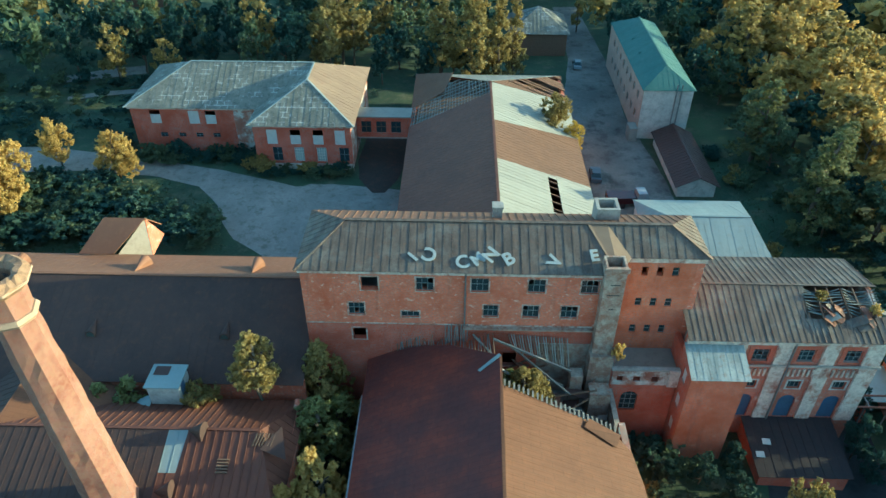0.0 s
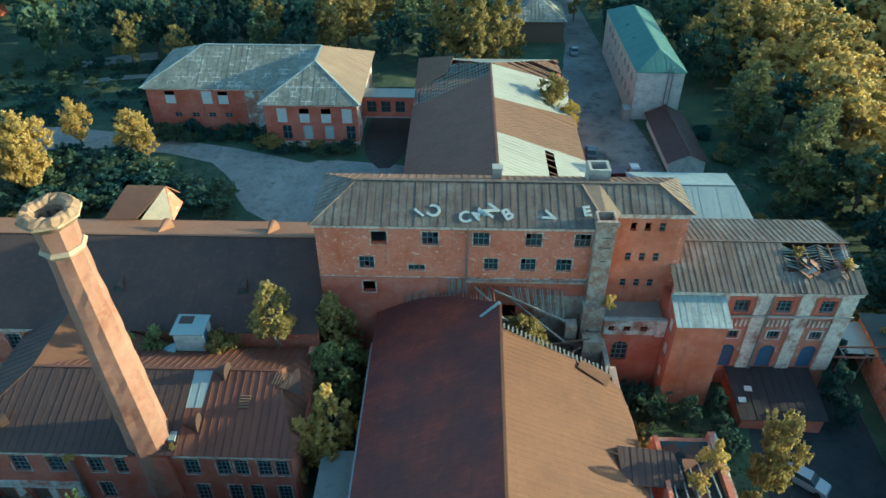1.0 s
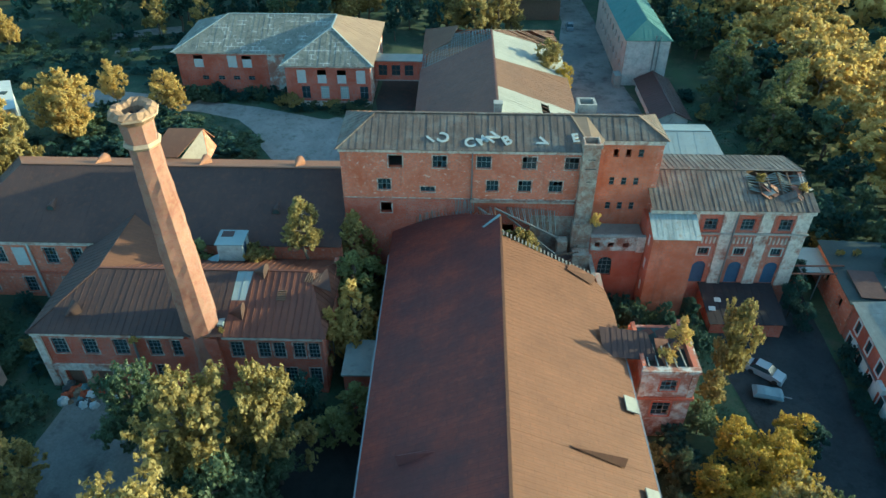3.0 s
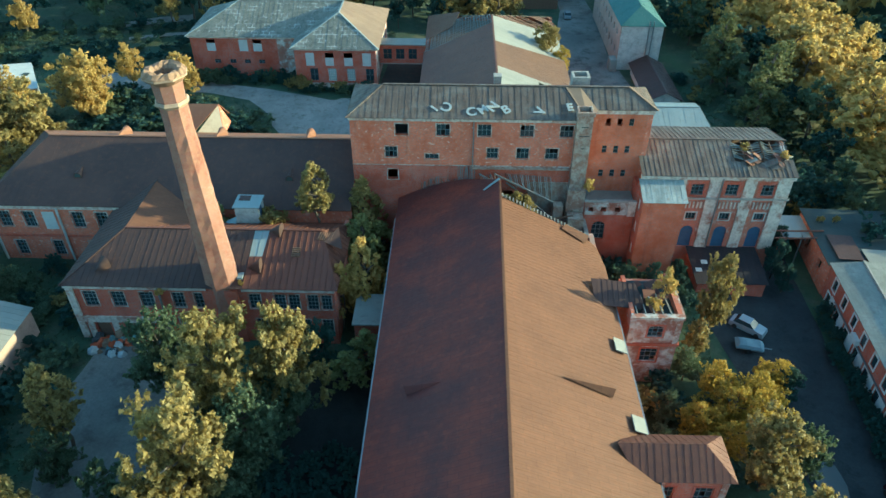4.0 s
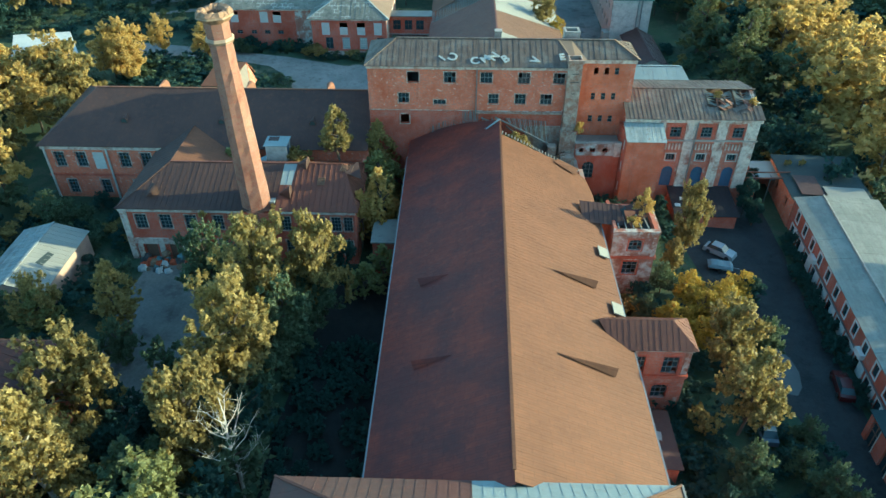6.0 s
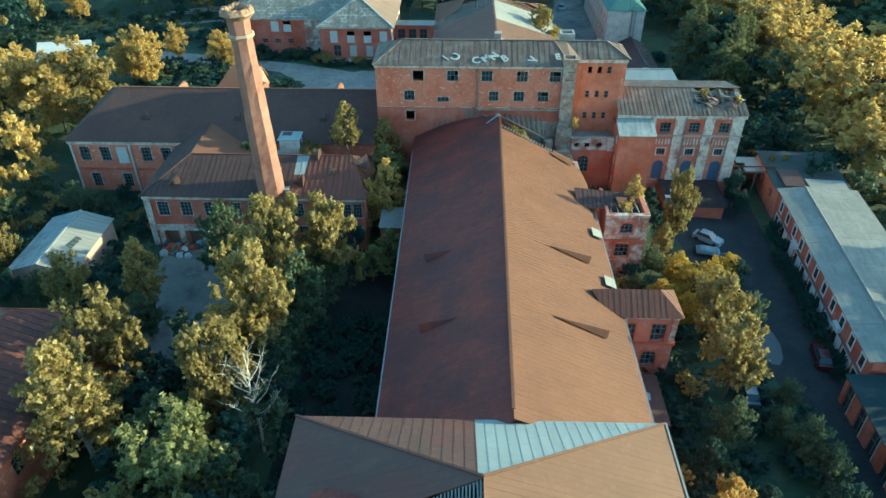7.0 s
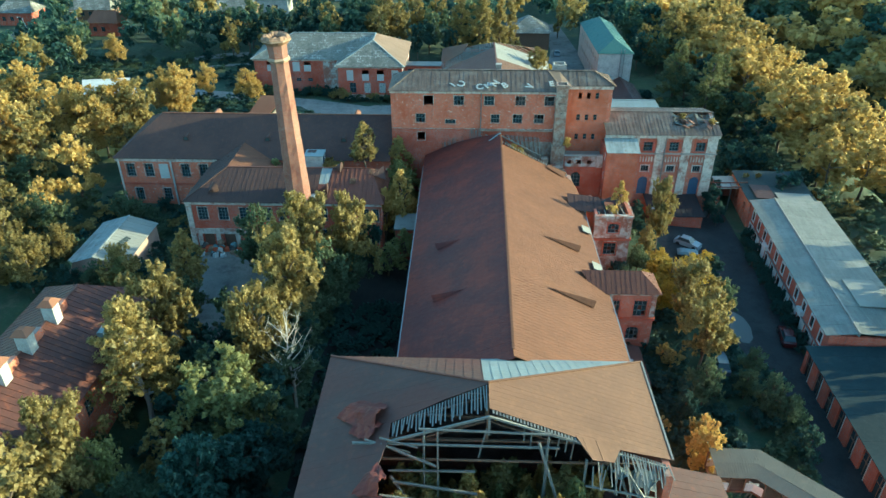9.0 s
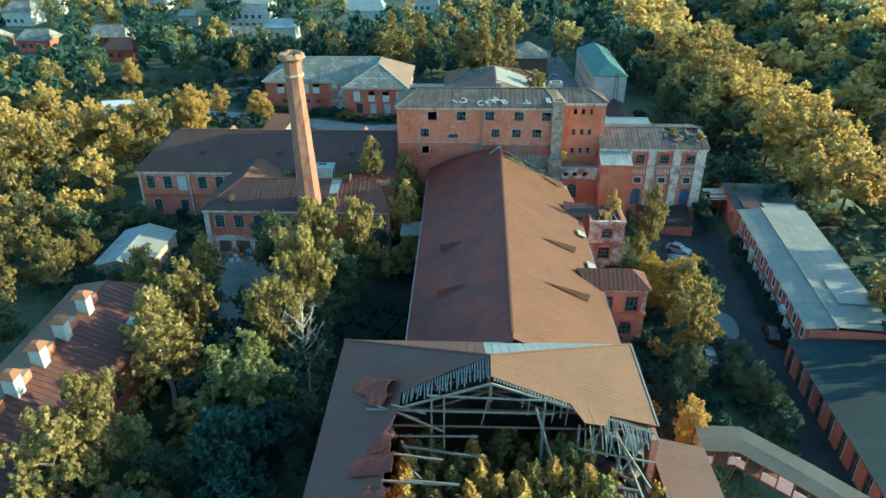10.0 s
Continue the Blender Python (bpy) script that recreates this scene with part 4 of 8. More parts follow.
def ruined_link():
    T = thing("ruined_link", (8, 47, 0), "roofless brick link with broken rafters and rubble", "ruin")
    part("wall", wall("x", 44.2, -0.5, 8.0, 17.0, -1, 6.5), BRICK_WORN, T)
    part("wall", wall("y", 17.0, -0.5, 44.2, 51.19, -1, 7.4), DUCT, T)
    box_part("slab", T, CONCRETE, -6.4, 16.5, 45.5, 51.19, 4.8, 5.2)
    rng = random.Random(12)
    # a stretch of slatted roof still hangs on the mill's wall
    for k in range(23):
        x = 6.4 + k * 0.26
        part("slat", M().beam((x, 51.0, 13.2 - 0.02 * k), (x + 0.3 + 0.06 * math.sin(k * 2.1), 49.45, 13.95 - 0.53 * (x - 4.9) - (0.5 if k % 6 == 4 else 0.1)), 0.11, 0.05), WOOD_DARK if k % 3 == 0 else WOOD, T)
    for a, b in (((4.9, 49.45, 14.0), (12.6, 49.3, 10.0)), ((5.0, 46.5, 13.5), (11.0, 47.0, 8.2)), ((6.5, 50.8, 12.0), (12.5, 47.5, 8.6)), ((3.0, 50.8, 13.2), (5.2, 46.2, 14.4)), ((8.0, 45, 10.5), (13.5, 46.5, 7.5)), ((9.0, 50, 8), (14, 45.5, 6.5))):
        part("beam", M().beam(a, b, 0.17, 0.18), WOOD, T)
    for k in range(22):
        a = Vector((rng.uniform(5.5, 14.5), rng.uniform(44.6, 50.6), rng.uniform(6.5, 11.5)))
        q = rng.uniform(0, 3.14)
        b = a + Vector((math.cos(q), math.sin(q) * 0.6, rng.uniform(-0.7, 0.5))) * rng.uniform(1.6, 4.2)
        b.y = min(max(b.y, 44.4), 50.9)
        part("broken_rafter", M().beam(a, b, 0.13, 0.13), WOOD_DARK if k % 3 else WOOD, T)
    for k in range(7):
        c = Vector((rng.uniform(6.5, 14), rng.uniform(45, 49.5), rng.uniform(5.8, 8.0)))
        q = rng.uniform(0, 3.14)
        a, b = Vector((math.cos(q), math.sin(q), rng.uniform(-0.4, 0.5))) * rng.uniform(0.7, 1.3), Vector((-math.sin(q), math.cos(q), rng.uniform(-0.4, 0.4))) * rng.uniform(0.4, 0.8)
        part("fallen_sheet", M().slab([c - a - b, c + a - b, c + a * 0.8 + b, c - a + b * 1.1], 0.03), (ROOF_RUST, ROOF_DARK, ROOF_TAUPE)[k % 3], T)
    box_part("broken_pier", T, DUCT, 14.4, 16.4, 47.6, 49.2, 5.2, 8.6)
    box_part("broken_pier", T, DUCT, 12.6, 13.8, 49.0, 50.2, 5.2, 9.6)
    for k in range(46):
        x, y = rng.uniform(7.5, 16), rng.uniform(45, 50.5)
        s = rng.uniform(0.2, 0.7)
        m = M().hexa([(x + s * a * rng.uniform(0.6, 1), y + s * b * rng.uniform(0.6, 1), 5.2 + c * s * rng.uniform(0.4, 1)) for c in (0, 1) for a, b in ((-1, -1), (1, -1), (1, 1), (-1, 1))])
        part("rubble_block", m, RUBBLE if k % 3 else CONCRETE, T)


ruined_link()


def annex_tower(x0, x1, y0, y1, top, roofed, label):
    T = thing("annex_tower", ((x0 + x1) / 2, (y0 + y1) / 2, 0), label, "annex")
    w = x1 - x0
    c = x0 + w * 0.5
    front = [(c - 0.7, c + 0.9, top - 2.9, top - 1.3, 0.5), (c - 1.0, c + 0.8, top - 6.6, top - 4.6)] if roofed < 1 else [(x0 + 0.4, x0 + 1.5, top - 3.6, top - 1.2), (c + 0.3, c + 1.9, top - 3.6, top - 1.2), (c - 0.2, c + 1.4, top - 7.2, top - 5.2, 0.5)]
    part("wall", wall("x", y0, 0.5, x0, x1, -1.5, top, front), BRICK_WORN if roofed < 1 else BRICK_FRONT, T)
    part("wall", wall("y", x1, -0.5, y0 + 0.5, y1, -1.5, top, [(y0 + 1.6, y0 + 2.8, top - 3.4, top - 1.4)]), BRICK_FRONT, T)
    part("wall", wall("x", y1, -0.5, x0, x1 - 0.5, -1.5, top if roofed else top - 0.9), BRICK_FRONT, T)
    part("wall", wall("y", x0, 0.4, y0 + 0.5, y1 - 0.5, 5, top), BRICK, T)
    for h in front:
        window(T, "x", y0, 0.25, h[0], h[1], h[2], h[3], 3, 3, drop=((1, 1), (2, 0)))
        surround(T, "x", y0, h[0], h[1], h[2], h[3], BRICK_RED, 0.2, 0.05)
    for z in (top - 0.35, top - 4.1):
        box_part("cornice", T, SURROUND if z > top - 1 else BRICK_RED, x0 - 0.15, x1 + 0.15, y0 - 0.2, y0 - 0.003, z, z + 0.35)
        box_part("cornice", T, SURROUND if z > top - 1 else BRICK_RED, x1 + 0.003, x1 + 0.2, y0, y1, z, z + 0.35)
    for x in (x0 + 0.25, x1 - 0.3):
        box_part("pilaster", T, SURROUND, x - 0.3, x + 0.3, y0 - 0.12, y0 - 0.003, top - 4.0 if roofed < 1 else top - 3.6, top - 0.36)
    rng = random.Random(int(x0 * 10 + y0))
    if roofed:
        r = top + 1.9
        ym = (y0 + y1) / 2
        e = 0.45
        xi = x0 - 3.4
        slope(T, [(xi + 1.7, y0 - e, top), (x1 + e, y0 - e, top), (x1 - 1.9, ym, r), (xi, ym, r)], ROOF_RUST, 0.6, 0.02, rng=rng)
        slope(T, [(x1 + e, y0 - e, top), (x1 + e, y1 + e, top), (x1 - 1.9, ym, r)], ROOF_RUST, 0.6, 0.02, rng=rng)
        slope(T, [(x1 + e, y1 + e, top), (xi + 1.7, y1 + e, top), (xi, ym, r), (x1 - 1.9, ym, r)], ROOF_RUST, 0.6, 0.02, rng=rng)
    else:
        for k in range(7):
            cx, cy = rng.uniform(x0 + 1.2, x1 - 1.4), rng.uniform(y0 + 1.2, y1 - 1.4)
            q, up = rng.uniform(0, 3.1), rng.uniform(0.1, 0.7)
            a, b = Vector((math.cos(q), math.sin(q), up)) * rng.uniform(0.6, 1.1), Vector((-math.sin(q), math.cos(q), rng.uniform(-0.3, 0.3))) * rng.uniform(0.4, 0.8)
            c = Vector((cx, cy, top - 0.3))
            part("fallen_sheet", M().slab([c - a - b, c + a - b, c + a + b, c - a + b], 0.03), (ROOF_RUST, ROOF_DARK, ROOF_HALL)[k % 3], T)
        for k in range(5):
            part("fallen_rafter", M().beam((x0 + 0.6 + k * 0.9, y0 + 0.4, top + 0.05), (x0 + 0.9 + k * 0.8, y0 + 4.0, top - 0.6 + 0.1 * k), 0.12, 0.12), WOOD, T)
        box_part("floor_slab", T, ROOF_TAR, x0 + 0.4, x1 - 0.5, y0 + 0.5, y1 - 0.5, top - 1.1, top - 0.8)
        slope(T, [(x0 - 3.6, y0 + 1.6, top + 0.1), (x0 + 1.8, y0 + 1.6, top - 0.4), (x0 + 1.0, y0 + 4.6, top + 0.5), (x0 - 3.8, y0 + 4.6, top + 1.3)], ROOF_DARK, 0.6, 0.03, rng=rng)
        slope(T, [(x0 + 0.6, y0 + 5.4, top - 0.4), (x0 - 3.0, y0 + 5.4, top + 0.2), (x0 - 3.4, y0 + 4.7, top + 1.3), (x0 + 0.2, y0 + 4.7, top + 0.5)], ROOF_HALL, 0.6, 0.02, rng=rng)
    return T


annex_tower(18.7, 24.1, 28.2, 35.5, 9.8, 0, "ruined brick corner tower with a broken roof and peeling plaster")
annex_tower(17.4, 23.3, 8.9, 12.9, 9.4, 1, "two-storey brick annex with a hipped red metal roof")


def side_block():
    T = thing("brick_annex", (-9.3, 32, 0), "low red brick annex with a flat felt roof against the hall", "annex")
    part("wall", wall("x", 30.6, 0.4, -11.0, -7.05, -0.5, 5.6), BRICK_RED, T)
    part("wall", wall("y", -11.0, 0.4, 31.0, 35.0, -0.5, 5.6), BRICK_RED, T)
    part("wall", wall("x", 35.4, -0.4, -11.0, -7.05, -0.5, 5.6), BRICK_RED, T)
    box_part("flat_roof", T, ROOF_FELT, -11.2, -7.05, 30.4, 35.6, 5.6, 5.8)


side_block()
box = thing("roof_hut_low", (20.3, 1.5, 0), "small lean-to with a dark roof beside the hall", "shed")
part("wall", M().box(17.1, 21.0, -0.5, 6.0, -1.2, 3.2), BRICK_RED, box)
part("roof_panel", M().slab([(17.05, -0.8, 3.7), (21.3, -0.8, 3.2), (21.3, 6.3, 3.2), (17.05, 6.3, 3.7)], 0.08), ROOF_DARK, box)
part("roof_patch", M().slab([(18.6, 2.6, 3.62), (19.9, 2.4, 3.47), (20.0, 3.4, 3.46), (18.7, 3.6, 3.61)], 0.05), ROOF_ZINC, box)


def pipe_bridge():
    T = thing("pipe_bridge", (46, 51.5, 0), "two rusty overhead pipes on thin posts between the buildings", "pipes")
    for y, z, x1 in ((52.3, 4.1, 50.0), (50.9, 3.9, 48.6)):
        part("pipe", M().tube([(42.6, y, z), (46.0, y + 0.05, z - 0.08), (x1, y + 0.1, z)], 0.12, 0.12, 8), ROOF_RUST, T)
    for x in (44.4, 47.0):
        part("post", M().beam((x, 51.6, g(x, 51.6) - 0.2), (x, 51.6, 3.9), 0.12, 0.12), METAL, T)
        part("crossbar", M().beam((x, 50.7, 3.7), (x, 52.6, 3.8), 0.1, 0.1), METAL, T)


pipe_bridge()

# ---- the roofless south hall ----
def south_hall():
    T = thing("ruined_hall", (1.7, -32, 0), "big brick hall whose roof has fallen in, timber trusses bare", "building")
    e, zr, xl, xr, yn, ya, xm = 14.2, 19.6, -13.3, 16.6, -10.1, -19.6, 1.6
    pitch = (zr - e) / (xm - xl)

    def zw(x):
        return e + (x - xl) * pitch

    def ze(x):
        return e + (xr - x) * (zr - e) / (xr - xm)

    south = -58.0
    part("wall", wall("x", yn - 0.3, -0.3, xl + 0.3, xr - 0.3, -1.5, e - 0.1), BRICK, T)
    # added black lining: the dark under the roof put into the brick colour
    part("wall_lining", wall("x", yn - 0.604, -0.3, xl + 0.91, xr - 0.91, -1.5, e - 0.1), BRICK_SOOT_SHADE, T, "inner brickwork blackened to paint in the shade under the roof")
    hw = [(y, y + 1.8, 5, 10, 0.6) for y in np.arange(-56, -14, 5.0)]
    part("wall", wall("y", xl + 0.3, 0.6, south, yn - 0.9, -1, e - 0.1, hw), BRICK, T)
    part("wall", wall("y", xr - 0.3, -0.6, -24.0, yn - 0.9, -1.5, e - 0.1), BRICK, T)
    part("wall", wall("y", xr - 0.3, -0.6, south, -24.0, -1.5, 7.5), BRICK, T)
    for h in hw:
        window(T, "y", xl + 0.3, 0.3, h[0], h[1], h[2], h[3], 3, 5)
    part("wall", wall("x", south + 0.3, 0.5, xl + 0.91, xr - 0.91, -1.5, 7.0), BRICK, T)
    rng = random.Random(21)
    A, B, P = (xr, yn, e), (xl, yn, e), (xm, ya, zr)
    # west and north sheets darker than the tan east: shade put into colour
    slope(T, [A, B, P], ROOF_TAUPE, 0.8, 0.02, rng=rng, swap=lambda i, n: ROOF_ZINC if i < n * 0.5 else None)
    hipx = lambda x: yn + (x - xl) / (xm - xl) * (ya - yn)
    b1 = -6.3
    slope(T, [B, (xl, south, e), (b1 - 0.6, south, zw(b1 - 0.6)), (b1 - 0.6, -26.0, zw(b1 - 0.6)), (b1, -23.2, zw(b1)), (b1, hipx(b1), zw(b1))], ROOF_TAUPE, 0.8, 0.005, rng=rng, loose=0.004)
    slope(T, [(b1, hipx(b1), zw(b1)), (b1, -21.5, zw(b1)), (-2.0, -20.3, zw(-2.0)), (xm, -19.75, zr), P], ROOF_TAUPE, 0.8, 0.005, rng=rng, loose=0.004)
    slope(T, [(xr, -22.4, e), (xr, yn, e), P, (xm, -22.6, zr), (9.6, -23.1, ze(9.6)), (12.0, -23.0, ze(12.0))], ROOF_TAN, 0.55, 0.006, rng=rng, loose=0.004)
    ridge_cap(T, A, P, ROOF_TAN, 0.2)
    ridge_cap(T, B, P, ROOF_RUST, 0.2)
    ridge_cap(T, (xr, yn, e), (xr, -22.4, e), WOOD, 0.16, 0.12, "eave_board")
    # bare battens at the broken edge
    for i in range(34):
        x = b1 + 0.2 + i * 0.235
        y0 = -21.4 + (x - b1) / 8.0 * 1.7
        y1 = -22.9 + (x - b1) / 8.0 * 0.5 + 0.25 * math.sin(i * 2.1) if i % 7 != 5 else y0 - 0.8
        part("batten", M().beam((x, y0, zw(x) - 0.08), (x + rng.uniform(-0.12, 0.12), y1, zw(x) - 0.1 - rng.uniform(0, 0.15)), 0.12, 0.05), WOOD_OLD, T)
    for i in range(30):
        x = xm + 0.3 + i * 0.27
        y0 = -22.6 - i * 0.02
        part("batten", M().beam((x, y0 + 0.15, ze(x) - 0.07), (x, y0 - 0.35, ze(x) - 0.09), 0.15, 0.05), WOOD_OLD, T)
    for i in range(22):
        x = 11.0 + i * 0.24
        y0 = -23.0
        part("batten", M().beam((x, y0, ze(x) - 0.1), (x + rng.uniform(-0.3, 0.3), y0 - rng.uniform(1.2, 2.5), ze(x) - rng.uniform(0.1, 1.5)), 0.11, 0.05), WOOD_OLD, T)
    # trusses
    ty = -23.2
    part("principal_rafter", M().beam((xl + 0.6, ty, e - 0.1), (xm, ty, zr - 0.3), 0.16, 0.18), WOOD_OLD, T)
    part("principal_rafter", M().beam((xr - 0.6, ty, e - 0.1), (xm, ty, zr - 0.3), 0.16, 0.18), WOOD_OLD, T)
    part("collar", M().beam((-3.9, ty - 0.15, 18.0), (6.4, ty - 0.15, 17.7), 0.12, 0.16), WOOD_OLD, T)
    part("tie_beam", M().beam((-9.2, ty - 0.1, 16.3), (7.2, ty - 0.1, 16.2), 0.13, 0.17), WOOD_OLD, T)
    part("tie_beam", M().beam((xl + 1.0, ty + 0.3, e), (xr - 0.8, ty + 0.3, e), 0.13, 0.16), WOOD_DARK, T)
    part("king_post", M().beam((xm, ty, zr - 0.35), (xm, ty, 17.4), 0.17, 0.17), WOOD_OLD, T)
    part("king_post", M().beam((1.5, ty + 1.6, 16.4), (0.9, ty + 1.6, 13.2), 0.13, 0.13), WOOD_OLD, T)
    for px, top in ((-3.5, 18.0), (6.3, 17.8)):
        part("post", M().beam((px, ty, top), (px - 0.15, ty - 0.1, 0.2), 0.13, 0.14), WOOD_OLD, T)
    part("strut", M().beam((-8.2, ty, 16.6), (-4.6, ty, 15.2), 0.1, 0.12), WOOD_OLD, T)
    part("strut", M().beam((-7.0, ty - 0.2, 17.0), (-4.0, ty - 0.2, 16.0), 0.1, 0.12), WOOD_OLD, T)
    for y, x1 in ((-29.0, -2.4), (-34.0, 0.5), (-40.0, 3.0)):
        part("broken_tie_beam", M().beam((xl + 1, y, e - 0.1), (x1, y - 0.3, e - 0.4), 0.15, 0.17), WOOD_OLD, T)
        part("broken_rafter", M().beam((xl + 0.6, y, e - 0.1), (-6.6, y, zw(-6.6) - 0.25), 0.15, 0.17), WOOD_OLD, T)
    for a, b in (((5.5, -23.5, 17), (7.4, -24.6, 11)), ((12.6, -23.6, 14.6), (15.8, -28, 8)), ((-6, -25, 12), (1, -29, 7)), ((8.6, -25.3, 10.6), (14.4, -26.6, 10.7)), ((-5.5, -29, 13.9), (-1, -29.4, 13.9)), ((9.4, -23.5, 15.2), (9.4, -23.7, 5)), ((6.2, -23.4, 16.5), (6.4, -23.6, 6)), ((11.6, -23.4, 15.4), (13.8, -25.0, 9.5)), ((13.6, -23.4, 14.7), (12.4, -25.6, 10.0)), ((-6.2, -24.0, 13.4), (-3.8, -24.6, 9.0)), ((-6.0, -24.2, 13.0), (0.8, -24.6, 12.2))):
        part("fallen_beam", M().beam(a, b, 0.17, 0.18), WOOD_OLD, T)
    # bare studs and rafters in the dark behind the first truss
    for x in (4.4, 5.0, 7.2, 7.8, 8.4, 10.2, 10.8, 11.4, 12.0):
        part("stud", M().beam((x, -22.9, ze(x) - 0.3), (x + rng.uniform(-0.2, 0.2), -22.6, ze(x) - rng.uniform(2.2, 3.4)), 0.11, 0.07), WOOD_OLD, T)
    for y in (-20.4, -17.6, -14.8):
        part("inner_tie_beam", M().beam((xl + 1, y, e - 0.3), (xr - 1, y, e - 0.3), 0.2, 0.22), WOOD_DARK, T)
        part("inner_post", M().beam((xm, y, e - 0.2), (xm, y, zr - 0.6 if y < -19.6 else e + 2.0), 0.2, 0.2), WOOD_DARK, T)
        part("inner_brace", M().beam((-4.0, y, e - 0.2), (xm - 0.2, y, e + 1.9), 0.16, 0.16), WOOD_DARK, T)
        part("inner_brace", M().beam((7.2, y, e - 0.2), (xm + 0.2, y, e + 1.9), 0.16, 0.16), WOOD_DARK, T)
    for i in range(13):
        x = 10.6 + i * 0.3
        part("batten", M().beam((x, -26.4, 10.5 - 0.02 * i), (x + 0.1, -28.0, 10.1 + rng.uniform(-0.1, 0.1)), 0.15, 0.05), WOOD_OLD, T)
    # torn sheets by the holes: peeled up along one side and rolled back
    for q0, (c0, c1, c2, c3, lift, mt) in enumerate((
        ((-11.2, -19.4), (-9.4, -17.9), (-6.7, -19.4), (-7.7, -22.6), 1.15, ROOF_RED_SHADED),
        ((-9.8, -21.6), (-8.6, -19.8), (-6.9, -21.6), (-8.0, -23.2), 0.4, ROOF_RED_SHADED),
        ((-8.6, -28.2), (-6.9, -25.6), (-6.1, -27.2), (-6.6, -29.0), 0.9, ROOF_RED_SHADED),
        ((-9.9, -30.6), (-9.4, -28.6), (-6.1, -28.9), (-6.2, -31.2), 0.8, ROOF_RED_SHADED),
        ((-9.2, -34.0), (-8.2, -32.0), (-6.2, -32.6), (-6.6, -35.0), 0.6, ROOF_RED_SHADED))):
        m, n = M(), 12
        grid = []
        for i in range(n + 1):
            u = i / n
            row = []
            for j in range(n + 1):
                v = j / n
                x = (c0[0] * (1 - v) + c1[0] * v) * (1 - u) + (c3[0] * (1 - v) + c2[0] * v) * u
                y = (c0[1] * (1 - v) + c1[1] * v) * (1 - u) + (c3[1] * (1 - v) + c2[1] * v) * u
                wave = 0.16 * noise.noise((x * 0.9, y * 0.9, q0 * 4.3)) + 0.1 * math.sin(7 * v + 5 * u + q0)
                roll = lift * math.sin(math.pi * min(1.0, v * 1.15)) ** 1.5 * (0.35 + 0.65 * u)
                row.append(Vector((x + 0.2 * noise.noise((u * 5, v * 5, q0)), y + 0.25 * noise.noise((v * 5, u * 5, q0 + 9)), zw(x) + 0.14 + abs(wave) + roll)))
            grid.append(row)
        for i in range(n):
            for j in range(n):
                m.slab([grid[i][j], grid[i + 1][j], grid[i + 1][j + 1]], 0.02)
                m.slab([grid[i][j], grid[i + 1][j + 1], grid[i][j + 1]], 0.02)
        part("torn_sheet", m, mt, T, "torn rust-red roof sheet rolled back from the hole")
    for q0, (cx, cy, cz, sx, sy, q, mt) in enumerate(((12.6, -24.3, 10.8, 2.2, 1.0, 2.6, ROOF_TAUPE), (14.2, -25.6, 10.2, 1.6, 1.1, 0.4, ROOF_BROWN), (14.6, -29.3, 9.5, 2.2, 1.4, 2.2, ROOF_TAUPE), (12.8, -23.4, 13.6, 1.0, 0.5, 0.2, ROOF_ZINC), (11.4, -29.6, 9.4, 2.0, 0.9, 2.8, ROOF_TAUPE))):
        m, n, w = M(), 12, 6
        d, t = Vector((math.cos(q), math.sin(q), 0)), Vector((-math.sin(q), math.cos(q), 0))
        grid = []
        for i in range(n + 1):
            row = []
            for j in range(w + 1):
                rag = 1.0 + 0.22 * noise.noise((i * 0.9, j * 1.1, q0 * 3.7))
                p = Vector((cx, cy, cz)) + d * sx * rag * (i / n * 2 - 1) + t * sy * rag * (j / w * 2 - 1)
                p.z += 0.3 * math.sin(i * 0.5 + cx) * (0.4 + j / w) + 0.4 * noise.noise((i * 0.33, j * 0.45, q0 * 5.1))
                row.append(p)
            grid.append(row)
        for i in range(n):
            for j in range(w):
                m.slab([grid[i][j], grid[i + 1][j], grid[i + 1][j + 1]], 0.02)
                m.slab([grid[i][j], grid[i + 1][j + 1], grid[i][j + 1]], 0.02)
        part("fallen_sheet", m, mt, T, "buckled roof sheet fallen among the rafters")
    # a tongue of sheeting left below the east slope's torn edge, and the frame that still holds it
    slope(T, [(12.2, -22.6, ze(12.2)), (8.4, -22.95, ze(8.4)), (9.5, -24.9, ze(9.5) - 0.1), (11.3, -24.5, ze(11.3) - 0.1)][::-1], ROOF_TAN, 0.55, 0.006, rng=rng, loose=0.02, name="torn_roof_panel")
    part("hanging_board", M().slab([(13.2, -24.2, 13.2), (15.0, -24.3, 12.6), (15.2, -23.4, 13.7), (13.4, -23.3, 14.4)], 0.05), ROOF_PALE, T, "pale board hanging among broken battens")
    for i in range(16):
        x = 9.8 + i * 0.34
        top = ze(x) - 0.2 - 0.6 * (i % 3 == 0)
        part("broken_batten", M().beam((x, -24.2 + 0.1 * math.sin(i * 2.0), top - 0.6), (x + 0.35 * math.sin(i * 1.7), -24.9, top - 2.2 - 0.8 * (i % 4 == 1)), 0.11, 0.06), WOOD if i % 2 else WOOD_OLD, T)
